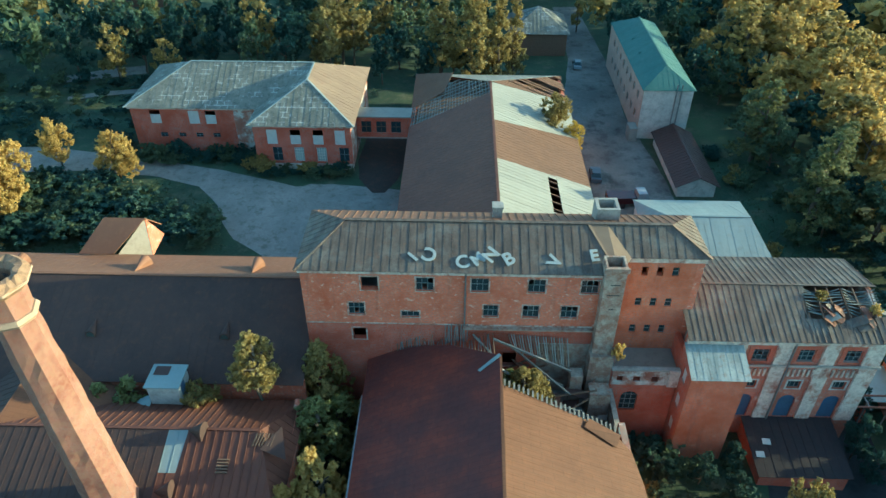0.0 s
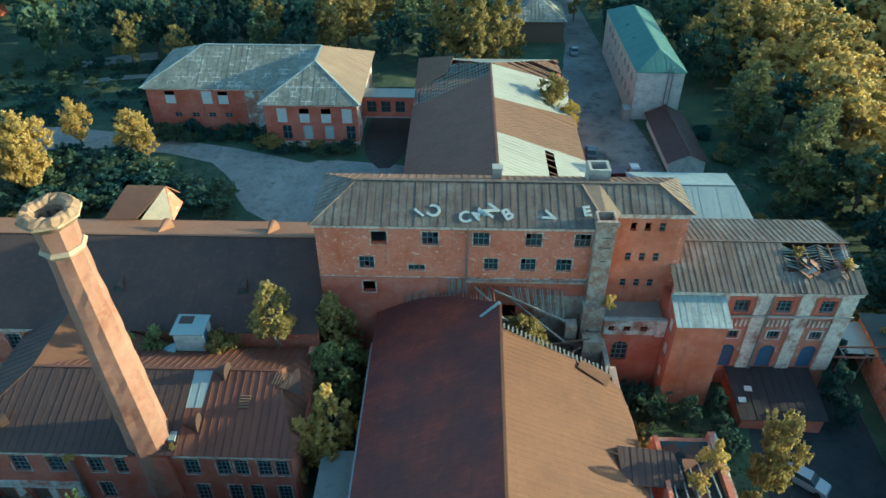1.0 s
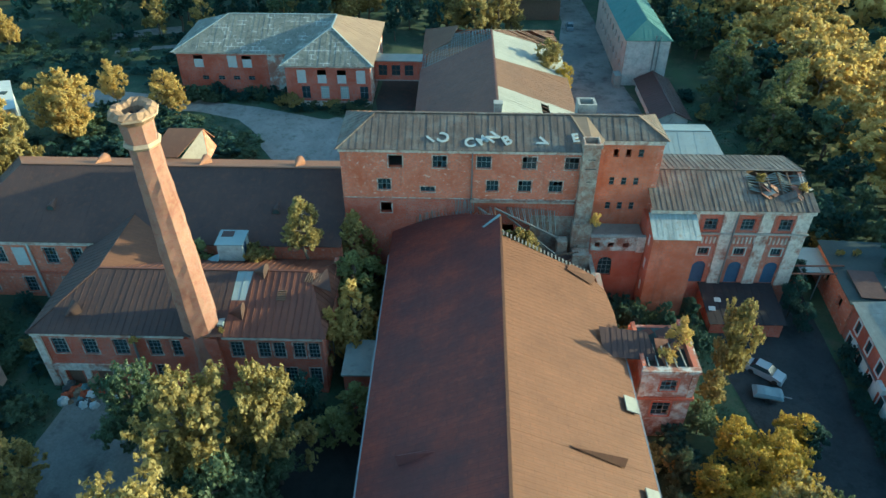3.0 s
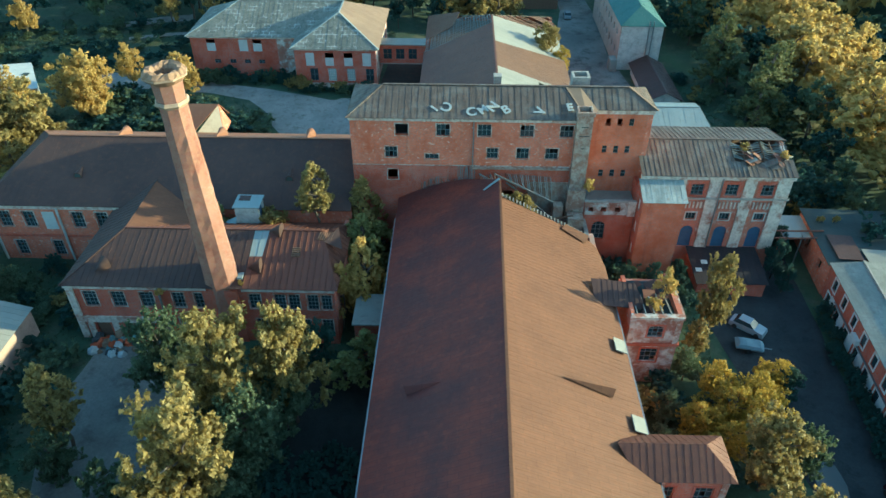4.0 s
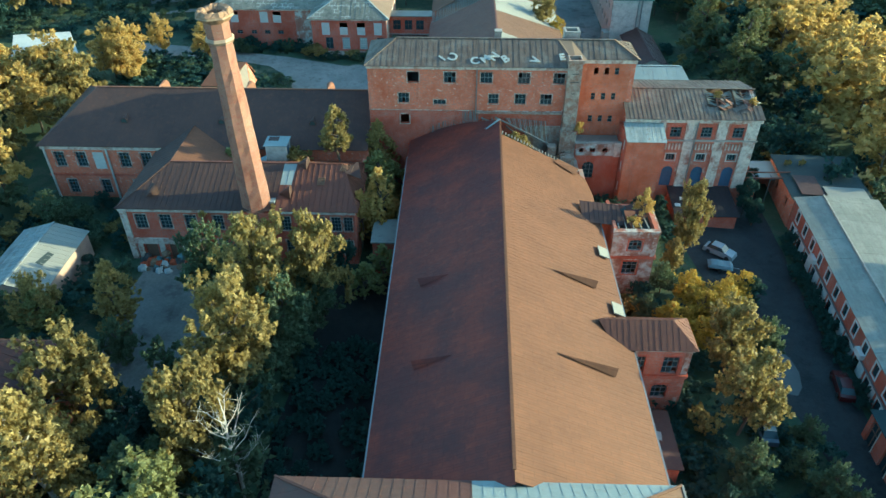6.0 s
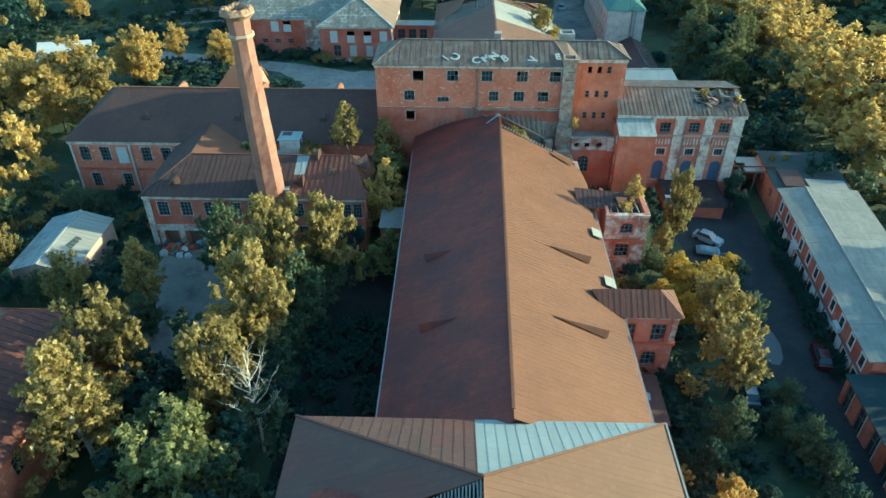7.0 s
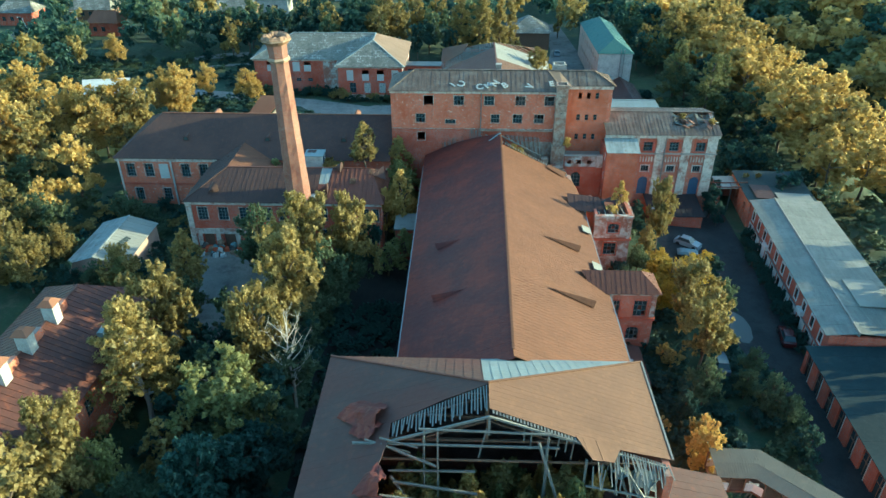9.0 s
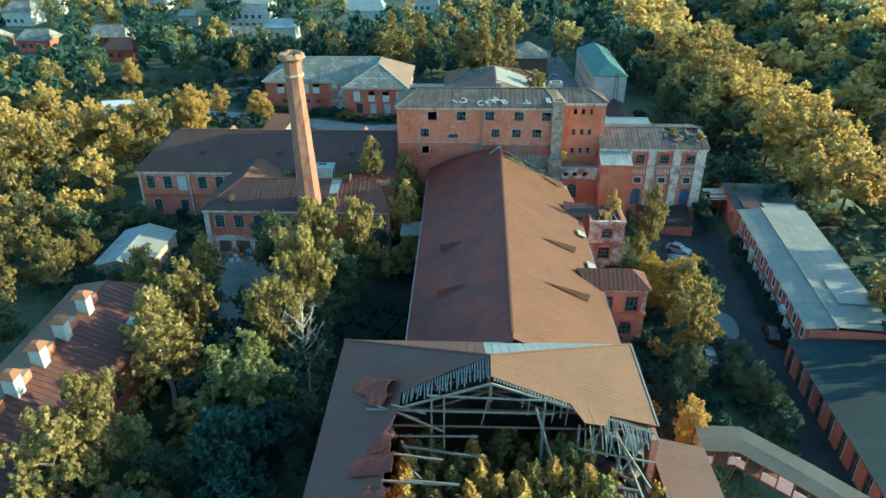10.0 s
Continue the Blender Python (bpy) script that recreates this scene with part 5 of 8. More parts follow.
    for a, b in (((9.3, -24.7, 13.6), (15.9, -25.0, 12.4)), ((12.6, -24.2, 14.6), (15.6, -26.0, 10.4)), ((15.2, -23.8, 13.6), (11.9, -25.8, 10.2)), ((-2.4, -23.6, 18.2), (-2.4, -23.8, 6.0)), ((-6.9, -23.6, 16.5), (-2.5, -24.0, 14.6)), ((-6.6, -27.6, 15.4), (-2.4, -28.0, 15.2)), ((-6.4, -23.6, 13.6), (0.6, -23.8, 13.9))):
        part("fallen_beam", M().beam(a, b, 0.13, 0.15), WOOD_OLD, T)
    # low roof along the east side
    slope(T, [(22.9, -40, 7.8), (22.9, -18.2, 7.8), (17.2, -18.2, 9.2), (17.2, -40, 9.2)], ROOF_TAUPE, 0.8, 0.005, rng=rng, loose=0.004, name="side_roof_panel")
    part("side_wall", wall("y", 22.6, -0.5, -40, -18.4, -1.5, 7.7), BRICK, T)
    part("side_wall", wall("x", -18.4, -0.4, 16.31, 22.1, -1.5, 7.7), BRICK, T)


south_hall()


def gallery():
    """A covered conveyor gallery on legs that leaves the hall's east side."""
    T = thing("conveyor_gallery", (29, -16, 0), "covered gallery with white panels in red frames and a corrugated roof", "gallery")
    pts = [Vector((23.6, -14.9, 3.9)), Vector((27.8, -15.0, 3.9)), Vector((32.4, -19.3, 3.7)), Vector((38.6, -25.0, 3.0))]
    sides = [Vector((b.y - a.y, a.x - b.x, 0)).normalized() for a, b in zip(pts, pts[1:])]
    mitre = [sides[0]] + [(p + q) / (1 + p.dot(q)) for p, q in zip(sides, sides[1:])] + [sides[-1]]
    for a, b, ma, mb in zip(pts, pts[1:], mitre, mitre[1:]):
        d = (b - a).normalized()
        s = Vector((d.y, -d.x, 0)).normalized()
        n = max(2, round((b - a).length / 1.5))
        for k in range(n):
            p, q = a + (b - a) * k / n, a + (b - a) * (k + 1) / n
            for side in (-1, 1):
                o = s * 1.45 * side
                # tall panels, half-height panels and open bays take turns
                tall = (1.75, 1.0, 0.0, 1.05)[(k + side) % 4]
                if tall:
                    foot = [p + o + d * 0.1 - s * 0.03, q + o - d * 0.1 - s * 0.03, q + o - d * 0.1 + s * 0.03, p + o + d * 0.1 + s * 0.03]
                    part("panel", M().hexa(foot + [v + Vector((0, 0, tall)) for v in foot]), WHITE, T)
                part("post", M().beam(p + o, p + o + Vector((0, 0, 1.95)), 0.12, 0.12), WOOD_DARK, T)
        for side in (-1, 1):
            o = s * 1.45 * side
            part("rail", M().beam(a + o - Vector((0, 0, 0.08)), b + o - Vector((0, 0, 0.08)), 0.18, 0.2), ROOF_RED, T)
            part("rail", M().beam(a + o * 1.03 + Vector((0, 0, 1.85)), b + o * 1.03 + Vector((0, 0, 1.85)), 0.14, 0.14), ROOF_RED, T)
        for (f0, z0), (f1, z1) in (((1.7, 1.98), (0.1, 2.25)), ((0.1, 2.25), (-1.7, 2.3))):
            lift0, lift1 = Vector((0, 0, z0)), Vector((0, 0, z1))
            slope(T, [a + ma * f0 + lift0, b + mb * f0 + lift0, b + mb * f1 + lift1, a + ma * f1 + lift1], ROOF_GALLERY, 0.25, 0.012, rng=random.Random(2), loose=0.004)
        part("floor", M().slab([a + ma * 1.4, b + mb * 1.4, b - mb * 1.4, a - ma * 1.4], 0.1), WOOD_DARK, T)
    for p in (pts[1], pts[2], pts[3]):
        for o in (-0.9, 0.9):
            foot, head = Vector((p.x - 0.9 + o * 0.3, p.y + o, g(p.x, p.y) - 0.3)), Vector((p.x + o * 0.2, p.y + o, p.z - 0.1))
            for e in (-0.22, 0.22):
                part("leg", M().beam(foot + Vector((e, 0, 0)), head + Vector((e, 0, 0)), 0.1, 0.1), METAL, T)
            for k in range(7):
                a, b = foot.lerp(head, k / 7), foot.lerp(head, (k + 1) / 7)
                part("lattice", M().beam(a + Vector((-0.22 if k % 2 else 0.22, 0, 0)), b + Vector((0.22 if k % 2 else -0.22, 0, 0)), 0.05, 0.05), METAL, T)


gallery()

# ---- the west range, boiler house and chimney stack ----
def west_range():
    T = thing("weaving_shed", (-37, 58, 0), "long low brick shed under a wide dark red metal roof", "building")
    e, zr, yr = 9.7, 14.0, 58.0
    holes = [(x, x + 1.5, 6.2, 8.6) for x in (-59.2, -56.0, -49.6, -46.4)] + [(x, x + 1.4, 1.6, 4.0) for x in (-58.5, -53.5, -48.5)]
    part("wall", wall("x", 47.4, 0.5, -60.6, -13.2, -0.5, e, holes), BRICK, T)
    part("wall", wall("y", -60.6, 0.5, 47.9, 65.0, -0.5, e), BRICK, T)
    part("wall", wall("x", 65.5, -0.5, -60.6, -13.2, -0.5, 10.5), BRICK, T)
    for h in holes:
        window(T, "x", 47.4, 0.25, *h, 3, 4, drop=((1, 2),))
        surround(T, "x", 47.4, *h, SURROUND, 0.15)
    board(T, "x", 47.4, -0.06, -53.4, -51.8, 5.9, 8.6, BOARD, "notice_board", "white board on the wall")
    box_part("cornice", T, PLASTER_WORN, -60.8, -43.0, 47.2, 47.397, 9.1, 9.7)
    box_part("belt_course", T, BRICK_RED, -60.7, -43.0, 47.25, 47.397, 4.7, 5.0)
    for x in (-51.3, -60.4):
        box_part("drainpipe", T, PLASTER, x, x + 0.25, 47.1, 47.3, 0.5, 9.3)
    rng = random.Random(31)
    A, B = (-61.1, 47.0, e), (-13.2, 47.0, e)
    # shade is put into this brown; the sunlit north slope gets lighter sheets
    slope(T, [A, B, (-13.2, yr, zr), (-55.5, yr, zr)], ROOF_BROWN, 0.9, 0.008, rng=rng, loose=0.004)
    slope(T, [(-61.1, 65.8, 10.6), A, (-55.5, yr, zr)], ROOF_BROWN, 0.9, 0.008, rng=rng, loose=0.004)
    slope(T, [(-13.6, 65.8, 10.6), (-61.1, 65.8, 10.6), (-55.5, yr, zr), (-13.6, yr, zr)], ROOF_HALL, 0.9, 0.008, rng=rng, loose=0.004)
    ridge_cap(T, (-55.5, yr, zr), (-13.2, yr, zr), ROOF_HALL, 0.3)
    # north vents share the sunlit slope's lighter colour, south vents the shaded brown
    for x in (-46.6, -33.0, -20.5):
        hood(T, x, 62.0, 12.25, 1.35, 1.3, 180, 3.0, ROOF_HALL)
    for x in (-49.4, -35.0, -21.6):
        hood(T, x, 51.3, e + (51.3 - 47) * (zr - e) / 11 + 0.02, 1.0, 0.75, 0, 2.0)
    # a small gabled head house behind the ridge
    part("head_slope", M().slab([(-42.4, 65.1, 11.1), (-38.4, 65.2, 11.1), (-35.2, 68.5, 13.9), (-40.1, 68.5, 13.9)], 0.12), ROOF_HALL, T)
    part("head_slope", M().slab([(-35.0, 71.5, 11.0), (-40.4, 71.5, 11.0), (-40.1, 68.5, 13.9), (-35.2, 68.5, 13.9)], 0.12), ROOF_HALL, T)
    part("head_gable", M().slab([(-38.2, 65.4, 10.6), (-34.7, 66.8, 9.6), (-35.35, 68.5, 13.75)], 0.15), STONE_CREAM, T, "cream rendered gable in the sun")
    part("head_wall", M().slab([(-34.7, 66.9, 9.6), (-34.9, 71.3, 9.6), (-35.3, 68.6, 13.7)], 0.15), BRICK, T)


def hood(T, x, y, z, w, h, turn, d=1.6, skin=None):
    """A little round-headed roof vent that runs out to a point behind its front."""
    m = M()
    c, s = math.cos(radians(turn)), math.sin(radians(turn))

    def p(a, b, q):
        return (x + a * c - b * s, y + a * s + b * c, z + q)

    arc = [p(w / 2 * math.cos(math.pi * k / 8), 0, h * math.sin(math.pi * k / 8) ** 0.7 if 0 < k < 8 else -0.3) for k in range(9)]
    tip = p(0, d, 0.02 if turn not in (0, 180) else h)
    m.face(arc)
    for k in range(8):
        m.face([arc[k], tip, arc[k + 1]])
    m.face([arc[0], arc[8], tip])
    vent = part("roof_vent", m, skin or ROOF_BROWN, T, "small round-headed roof vent")
    if turn == 0:
        # thin dark plate on the closed front paints the shade of an opening
        mouth = [p(w * 0.38 * math.cos(math.pi * k / 8), -0.012, 0.05 + h * 0.75 * math.sin(math.pi * k / 8) ** 0.7) for k in range(9)]
        part("vent_mouth", M().slab(mouth, 0.008), ROOF_TAR, vent)


west_range()


def boiler_house():
    T = thing("boiler_house", (-28.5, 38, 0), "two-storey brick boiler house with white cornice and red seamed roof", "building")
    e, zr, yr = 9.0, 11.4, 40.3
    xs = [(-41.9, 1.5), (-38.7, 1.5), (-35.4, 1.5), (-31.7, 1.3), (-29.2, 1.3), (-23.0, 1.3), (-20.1, 1.2), (-18.5, 1.2), (-16.4, 1.2), (-14.8, 1.1)]
    holes = [(x, x + w, 5.7, 7.9) for x, w in xs] + [(-41.6, -40.0, 0.5, 3.2), (-38.4, -36.6, 0.5, 3.2)] + [(x, x + 1.2, 1.8, 4.2) for x in (-31.6, -22.6, -19.6, -17.6, -15.0)]
    part("wall", wall("x", 32.8, 0.5, -43.4, -13.3, -0.5, e, holes), BRICK_RED, T)
    part("wall", wall("y", -43.4, 0.5, 33.3, 47.39, -0.5, e), BRICK_WORN, T)
    part("wall", wall("y", -13.3, -0.5, 33.3, 46, -0.5, e), BRICK, T)
    part("wall", wall("x", 45.5, -0.4, -33.0, -13.8, -0.5, 8.0), BRICK, T)
    for k, h in enumerate(holes):
        if k in (10, 11):
            board(T, "x", 32.8, 0.4, h[0], h[1], h[2], h[3], WOOD_DARK, "gate", "dark gate")
            continue
        window(T, "x", 32.8, 0.2, *h, 3, 4, drop=((1, 1),) if k in (3, 4, 6) else ())
        surround(T, "x", 32.8, *h, SURROUND, 0.13)
    box_part("plinth_band", T, PLASTER_WORN, -43.4, -33.2, 32.6, 32.797, 3.3, 4.2, "peeling white band")
    for x in (-42.2, -39.3, -36.2, -33.7):
        box_part("plinth_pier", T, PLASTER_WORN, x - 0.35, x + 0.35, 32.6, 32.797, 0, 3.3)
    box_part("cornice", T, PLASTER_WORN, -43.7, -27.6, 32.45, 32.797, 8.5, 9.0, "white cornice")
    box_part("cornice", T, PLASTER_WORN, -23.6, -13.2, 32.45, 32.797, 8.5, 9.0, "white cornice")
    box_part("quoin", T, PLASTER_WORN, -43.6, -42.8, 32.55, 32.797, 0, 8.5)
    box_part("drainpipe", T, METAL, -33.1, -32.9, 32.4, 32.6, 0.5, 8.8)
    rng = random.Random(41)
    A = (-43.9, 32.3, e)
    sl = (zr - e) / (yr - 32.3)
    slope(T, [A, (-23.4, 32.3, e), (-23.4, yr, zr), (-38.9, yr, zr)], ROOF_BROWN, 0.7, 0.03, rng=rng)
    slope(T, [(-23.4, 32.3, e), (-22.2, 32.3, e), (-21.94, 36.6, e + 4.3 * sl), (-23.4, 36.6, e + 4.3 * sl)], ROOF_RUST, 0.8, 0.04, rng=rng)
    slope(T, [(-23.4, 36.6, e + 4.3 * sl), (-21.94, 36.6, e + 4.3 * sl), (-21.7, yr, zr), (-23.4, yr, zr)], ROOF_ZINC, 0.8, 0.03, rng=rng)
    slope(T, [(-22.2, 32.3, e), (-12.8, 32.3, e), (-15.5, yr, zr), (-21.7, yr, zr)], ROOF_RUST, 0.7, 0.07, rng=rng)
    slope(T, [(-12.8, 32.3, e), (-12.8, 46.5, 8.2), (-15.5, yr, zr)], ROOF_RUST, 0.8, 0.05, rng=rng)
    V, P0, P1 = (-28.2, 46.5, 8.2), (-38.9, yr, zr), (-38.9, 51.35, zr)
    slope(T, [(-12.8, 46.5, 8.2), V, P0, (-15.5, yr, zr)], ROOF_RUST, 0.7, 0.06, rng=rng)
    # the ridge that runs back to the west range
    slope(T, [(-43.9, 47.6, e), A, P0, P1], ROOF_BROWN, 0.8, 0.03, rng=rng)
    # lighter red than its west side: the sun patch painted into the sheets
    slope(T, [V, (-28.4, 47.05, 8.25), (-33.2, 47.1, 9.72), (-38.9, 51.4, zr), P0], ROOF_RED, 0.9, 0.0, rng=rng)
    ridge_cap(T, A, P0, ROOF_BROWN, 0.2)
    ridge_cap(T, P0, (-15.5, yr, zr), ROOF_RUST, 0.25)
    hood(T, -39.4, 35.2, e + 2.9 * sl + 0.05, 1.4, 1.2, 150)
    hood(T, -20.2, 39.9, zr - 0.1, 1.5, 1.3, 80)
    hood(T, -21.7, 35.0, e + 2.7 * sl + 0.05, 1.5, 1.4, 90)
    for k in range(5):
        box_part("vent_slat", T, WOOD_DARK, -18.6, -17.6, 36.6 + 0.26 * k, 36.72 + 0.26 * k, e + (4.35 + 0.26 * k) * sl + 0.07, e + (4.45 + 0.26 * k) * sl + 0.16)
    for k in range(7):
        x = -15.9 + k * 0.26
        part("vent_slat", M().beam((x, 38.9, e + 6.6 * sl + 0.1), (x + 0.3, 40.0, zr + 0.05), 0.1, 0.08), WOOD_DARK, T)
    slope(T, [(-15.2, 38.6, zr - 0.35), (-12.9, 38.0, zr - 0.9), (-13.6, 40.6, zr + 0.3)], ROOF_BROWN, 0.9, 0.0, rng=rng)


boiler_house()


def chimney():
    """The stack leans a little, as old stacks do."""
    T = thing("chimney_stack", (-25.85, 34.25, 0), "tall tapering octagonal brick factory chimney with crumbling rim", "chimney")
    T.rotation_euler = (radians(1.0), radians(-1.4), 0)
    t0 = radians(39.5)
    rr = random.Random(6)

    def lp(name, m, mat, label=""):
        part(name, m, mat, T, label, local=True)

    shaft = M()
    n, zs = 8, [3.0 + 27.6 * k / 30 for k in range(31)]
    for z in zs:
        r = 2.15 + (1.34 - 2.15) * (z - 3) / 27.6
        for k in range(n):
            for q in (0.0, 0.5):
                a = t0 + 2 * math.pi * (k + q) / n
                rad = r * (math.cos(math.pi / n) if q else 1.0) + rr.uniform(-0.06, 0.04)
                shaft.v.append((rad * math.cos(a), rad * math.sin(a), z))
    w = 2 * n
    for j in range(len(zs) - 1):
        for k in range(w):
            shaft.f.append((j * w + k, j * w + (k + 1) % w, (j + 1) * w + (k + 1) % w, (j + 1) * w + k))
    lp("shaft", shaft, BRICK_STACK)
    lp("base", M().box(-1.95, 1.95, -1.75, 1.3, -0.5, 8.6), BRICK_RED)
    lp("neck", M().prism(0, 0, 31.0, 33.2, 1.36, 1.5, 8, t0, False), BRICK_STACK)
    lp("collar", M().prism(0, 0, 30.5, 30.85, 1.4, 1.68, 8, t0).prism(0, 0, 30.85, 31.1, 1.68, 1.5, 8, t0), STONE_TAN, "tan stone collar")
    rim = M()
    n = 32
    prof = ((1.5, 32.9), (1.95, 33.4), (2.08, 33.6), (2.02, 33.8), (1.7, 34.15), (1.25, 34.1), (0.95, 33.7), (0.9, 32.0))
    rings = []
    for k in range(n):
        a = 2 * math.pi * k / n
        q = 1 / max(math.cos(((a - t0) % (math.pi / 4)) - math.pi / 8), 0.9) * 0.96
        rings.append([(r * q * math.cos(a) + rr.uniform(-0.05, 0.05), r * q * math.sin(a) + rr.uniform(-0.05, 0.05), z + (rr.uniform(-0.16, 0.08) if z > 33.7 else 0)) for r, z in prof])
    for k in range(n):
        a, b = rings[k], rings[(k + 1) % n]
        for i in range(len(prof) - 1):
            rim.face([a[i], b[i], b[i + 1], a[i + 1]])
    lp("rim_band", M().prism(0, 0, 33.22, 33.5, 1.75, 2.16, 8, t0, False).prism(0, 0, 33.5, 33.66, 2.16, 2.14, 8, t0, False), STONE_TAN, "tan band below the rim")
    lp("rim", rim, RIM, "crumbling rim overgrown with dry weeds")
    lp("flue", M().prism(0, 0, 22.0, 33.3, 0.93, 0.93, 16, 0, False).prism(0, 0, 21.8, 22.0, 0.95, 0.95, 16), BRICK_SOOT_SHADE, "soot-black flue")
    lp("flashing", M().box(1.9, 2.5, -0.6, 1.6, 8.6, 9.6), ROOF_ZINC)


RIM = plain_mat("rim_weathered", (0.27, 0.165, 0.1), 0.95, 0.9, 1.5, dark=0.4)
chimney()


def roof_hut():
    T = thing("roof_hut", (-25.8, 46.2, 8.0), "small white rendered hut with a patched flat roof and blue side", "hut")
    part("wall", M().box(-27.2, -24.3, 45.0, 47.6, 6.5, 11.3), PLASTER, T)
    part("flat_roof", M().box(-27.4, -24.1, 44.8, 47.8, 11.3, 11.45), ROOF_ZINC, T)
    part("roof_patch", M().box(-27.0, -25.6, 46.4, 47.5, 11.455, 11.5), ROOF_DARK, T)
    part("door", M().box(-24.295, -24.22, 45.6, 46.4, 9.0, 10.9), BLUE_DOOR, T)
    part("sheet", M().slab([(-29.2, 44.0, 8.6), (-27.2, 44.3, 9.2), (-27.2, 45.8, 9.6), (-28.7, 45.6, 8.9)], 0.05), ROOF_ZINC, T)


roof_hut()


def hip_house(name, x0, x1, y0, y1, z0, e, zr, label, wallm, roofm, eave=0.5, along="x", hip=1.0, w=0.9, rib=0.05, seed=1, end_mat=None, holes=None):
    """A plain house under a hipped roof (hip 0: gabled)."""
    T = thing(name, ((x0 + x1) / 2, (y0 + y1) / 2, z0), label, "building")
    holes = holes or {}
    part("wall", wall("x", y0, 0.4, x0, x1, z0 - 1.5, e, holes.get("s", ())), wallm, T)
    part("wall", wall("x", y1, -0.4, x0, x1, z0 - 1.5, e), wallm, T)
    part("wall", wall("y", x0, 0.4, y0 + 0.4, y1 - 0.4, z0 - 1.5, e, holes.get("w", ())), wallm, T)
    part("wall", wall("y", x1, -0.4, y0 + 0.4, y1 - 0.4, z0 - 1.5, e, holes.get("e", ())), wallm, T)
    rng = random.Random(seed)
    a, b, c, d = x0 - eave, x1 + eave, y0 - eave, y1 + eave
    if along == "x":
        ym = (c + d) / 2
        k = (ym - c) * hip
        p, q = (a + k, ym, zr), (b - k, ym, zr)
        slope(T, [(a, c, e), (b, c, e), q, p], roofm, w, rib, rng=rng)
        slope(T, [(b, d, e), (a, d, e), p, q], roofm, w, rib, rng=rng)
        if hip > 0:
            slope(T, [(a, d, e), (a, c, e), p], roofm, w, rib, rng=rng)
            slope(T, [(b, c, e), (b, d, e), q], end_mat or roofm, w, rib, rng=rng)
    else:
        xm = (a + b) / 2
        k = (xm - a) * hip
        p, q = (xm, c + k, zr), (xm, d - k, zr)
        slope(T, [(a, d, e), (a, c, e), p, q], roofm, w, rib, rng=rng)
        slope(T, [(b, c, e), (b, d, e), q, p], end_mat or roofm, w, rib, rng=rng)
        if hip > 0:
            slope(T, [(a, c, e), (b, c, e), p], roofm, w, rib, rng=rng)
            slope(T, [(b, d, e), (a, d, e), q], roofm, w, rib, rng=rng)
        else:
            part("gable", gable("x", y0, 0.3, x0, x1, e, zr - 0.15), wallm, T)
            part("gable", gable("x", y1, -0.3, x0, x1, e, zr - 0.15), wallm, T)
    ridge_cap(T, p, q, roofm, 0.3)
    return T


ROOF_OLD = sheet_mat("roof_rusted_through", (0.105, 0.045, 0.034), (0.065, 0.036, 0.032), (0.24, 0.08, 0.035), 0.55, 0.5)


def left_house():
    T = hip_house("brick_house", -52.5, -39.5, -32.0, 8.5, 0.8, 8.6, 12.0, "brick house with rusty metal roof and a row of white chimneys", BRICK, ROOF_OLD, 0.6, "y", 0.6, 0.8, 0.04, 5, holes={"e": [(y, y + 1.4, 5.0, 7.2) for y in (-28, -22, -16, -10, -4, 3)]})
    for y in (-28, -22, -16, -10, -4, 3):
        window(T, "y", -39.5, -0.2, y, y + 1.4, 5.0, 7.2, 2, 3)
    for y in (-1.8, -7.0, -11.8, -16.6, -21.4):
        c = M().box(-46.2, -44.9, y - 0.65, y + 0.65, 10.2, 13.9)
        ch = part("chimney", c, PLASTER, T, "white rendered chimney with an orange sheet cap")
        part("cap", M().hexa([(-46.5, y - 0.95, 13.9), (-44.6, y - 0.95, 13.9), (-44.6, y + 0.95, 13.9), (-46.5, y + 0.95, 13.9), (-45.9, y - 0.35, 14.5), (-45.2, y - 0.35, 14.5), (-45.2, y + 0.35, 14.5), (-45.9, y + 0.35, 14.5)]), ROOF_HALL, ch)
        box_part("firewall", T, BRICK_ORANGE, -45.9, -45.3, y + 0.9, y + 2.6, 10.4, 12.7)
    box_part("dormer", T, ROOF_ZINC, -41.0, -40.3, -2.2, -0.6, 8.9, 10.3)


left_house()
# blue-grey west and warm pale east slope: shade and sun put into colour
WS = hip_house("white_shed", -57.4, -49.2, 21.0, 33.2, 0.8, 4.6, 5.9, "low shed with a pale blue-grey sheet roof", PLASTER_PINK, ROOF_PATCHED, 0.3, "y", 0.0, 0.8, 0.02, 6, ROOF_PALE)
# the darkness inside a roof hole, painted as a flat plate
part("roof_patch", M().slab([(-51.9, 25.4, 5.52), (-51.0, 25.2, 5.24), (-50.7, 27.6, 5.14), (-51.5, 27.8, 5.4)], 0.05), ROOF_TAR, WS, "dark plate that stands for a hole in the roof")

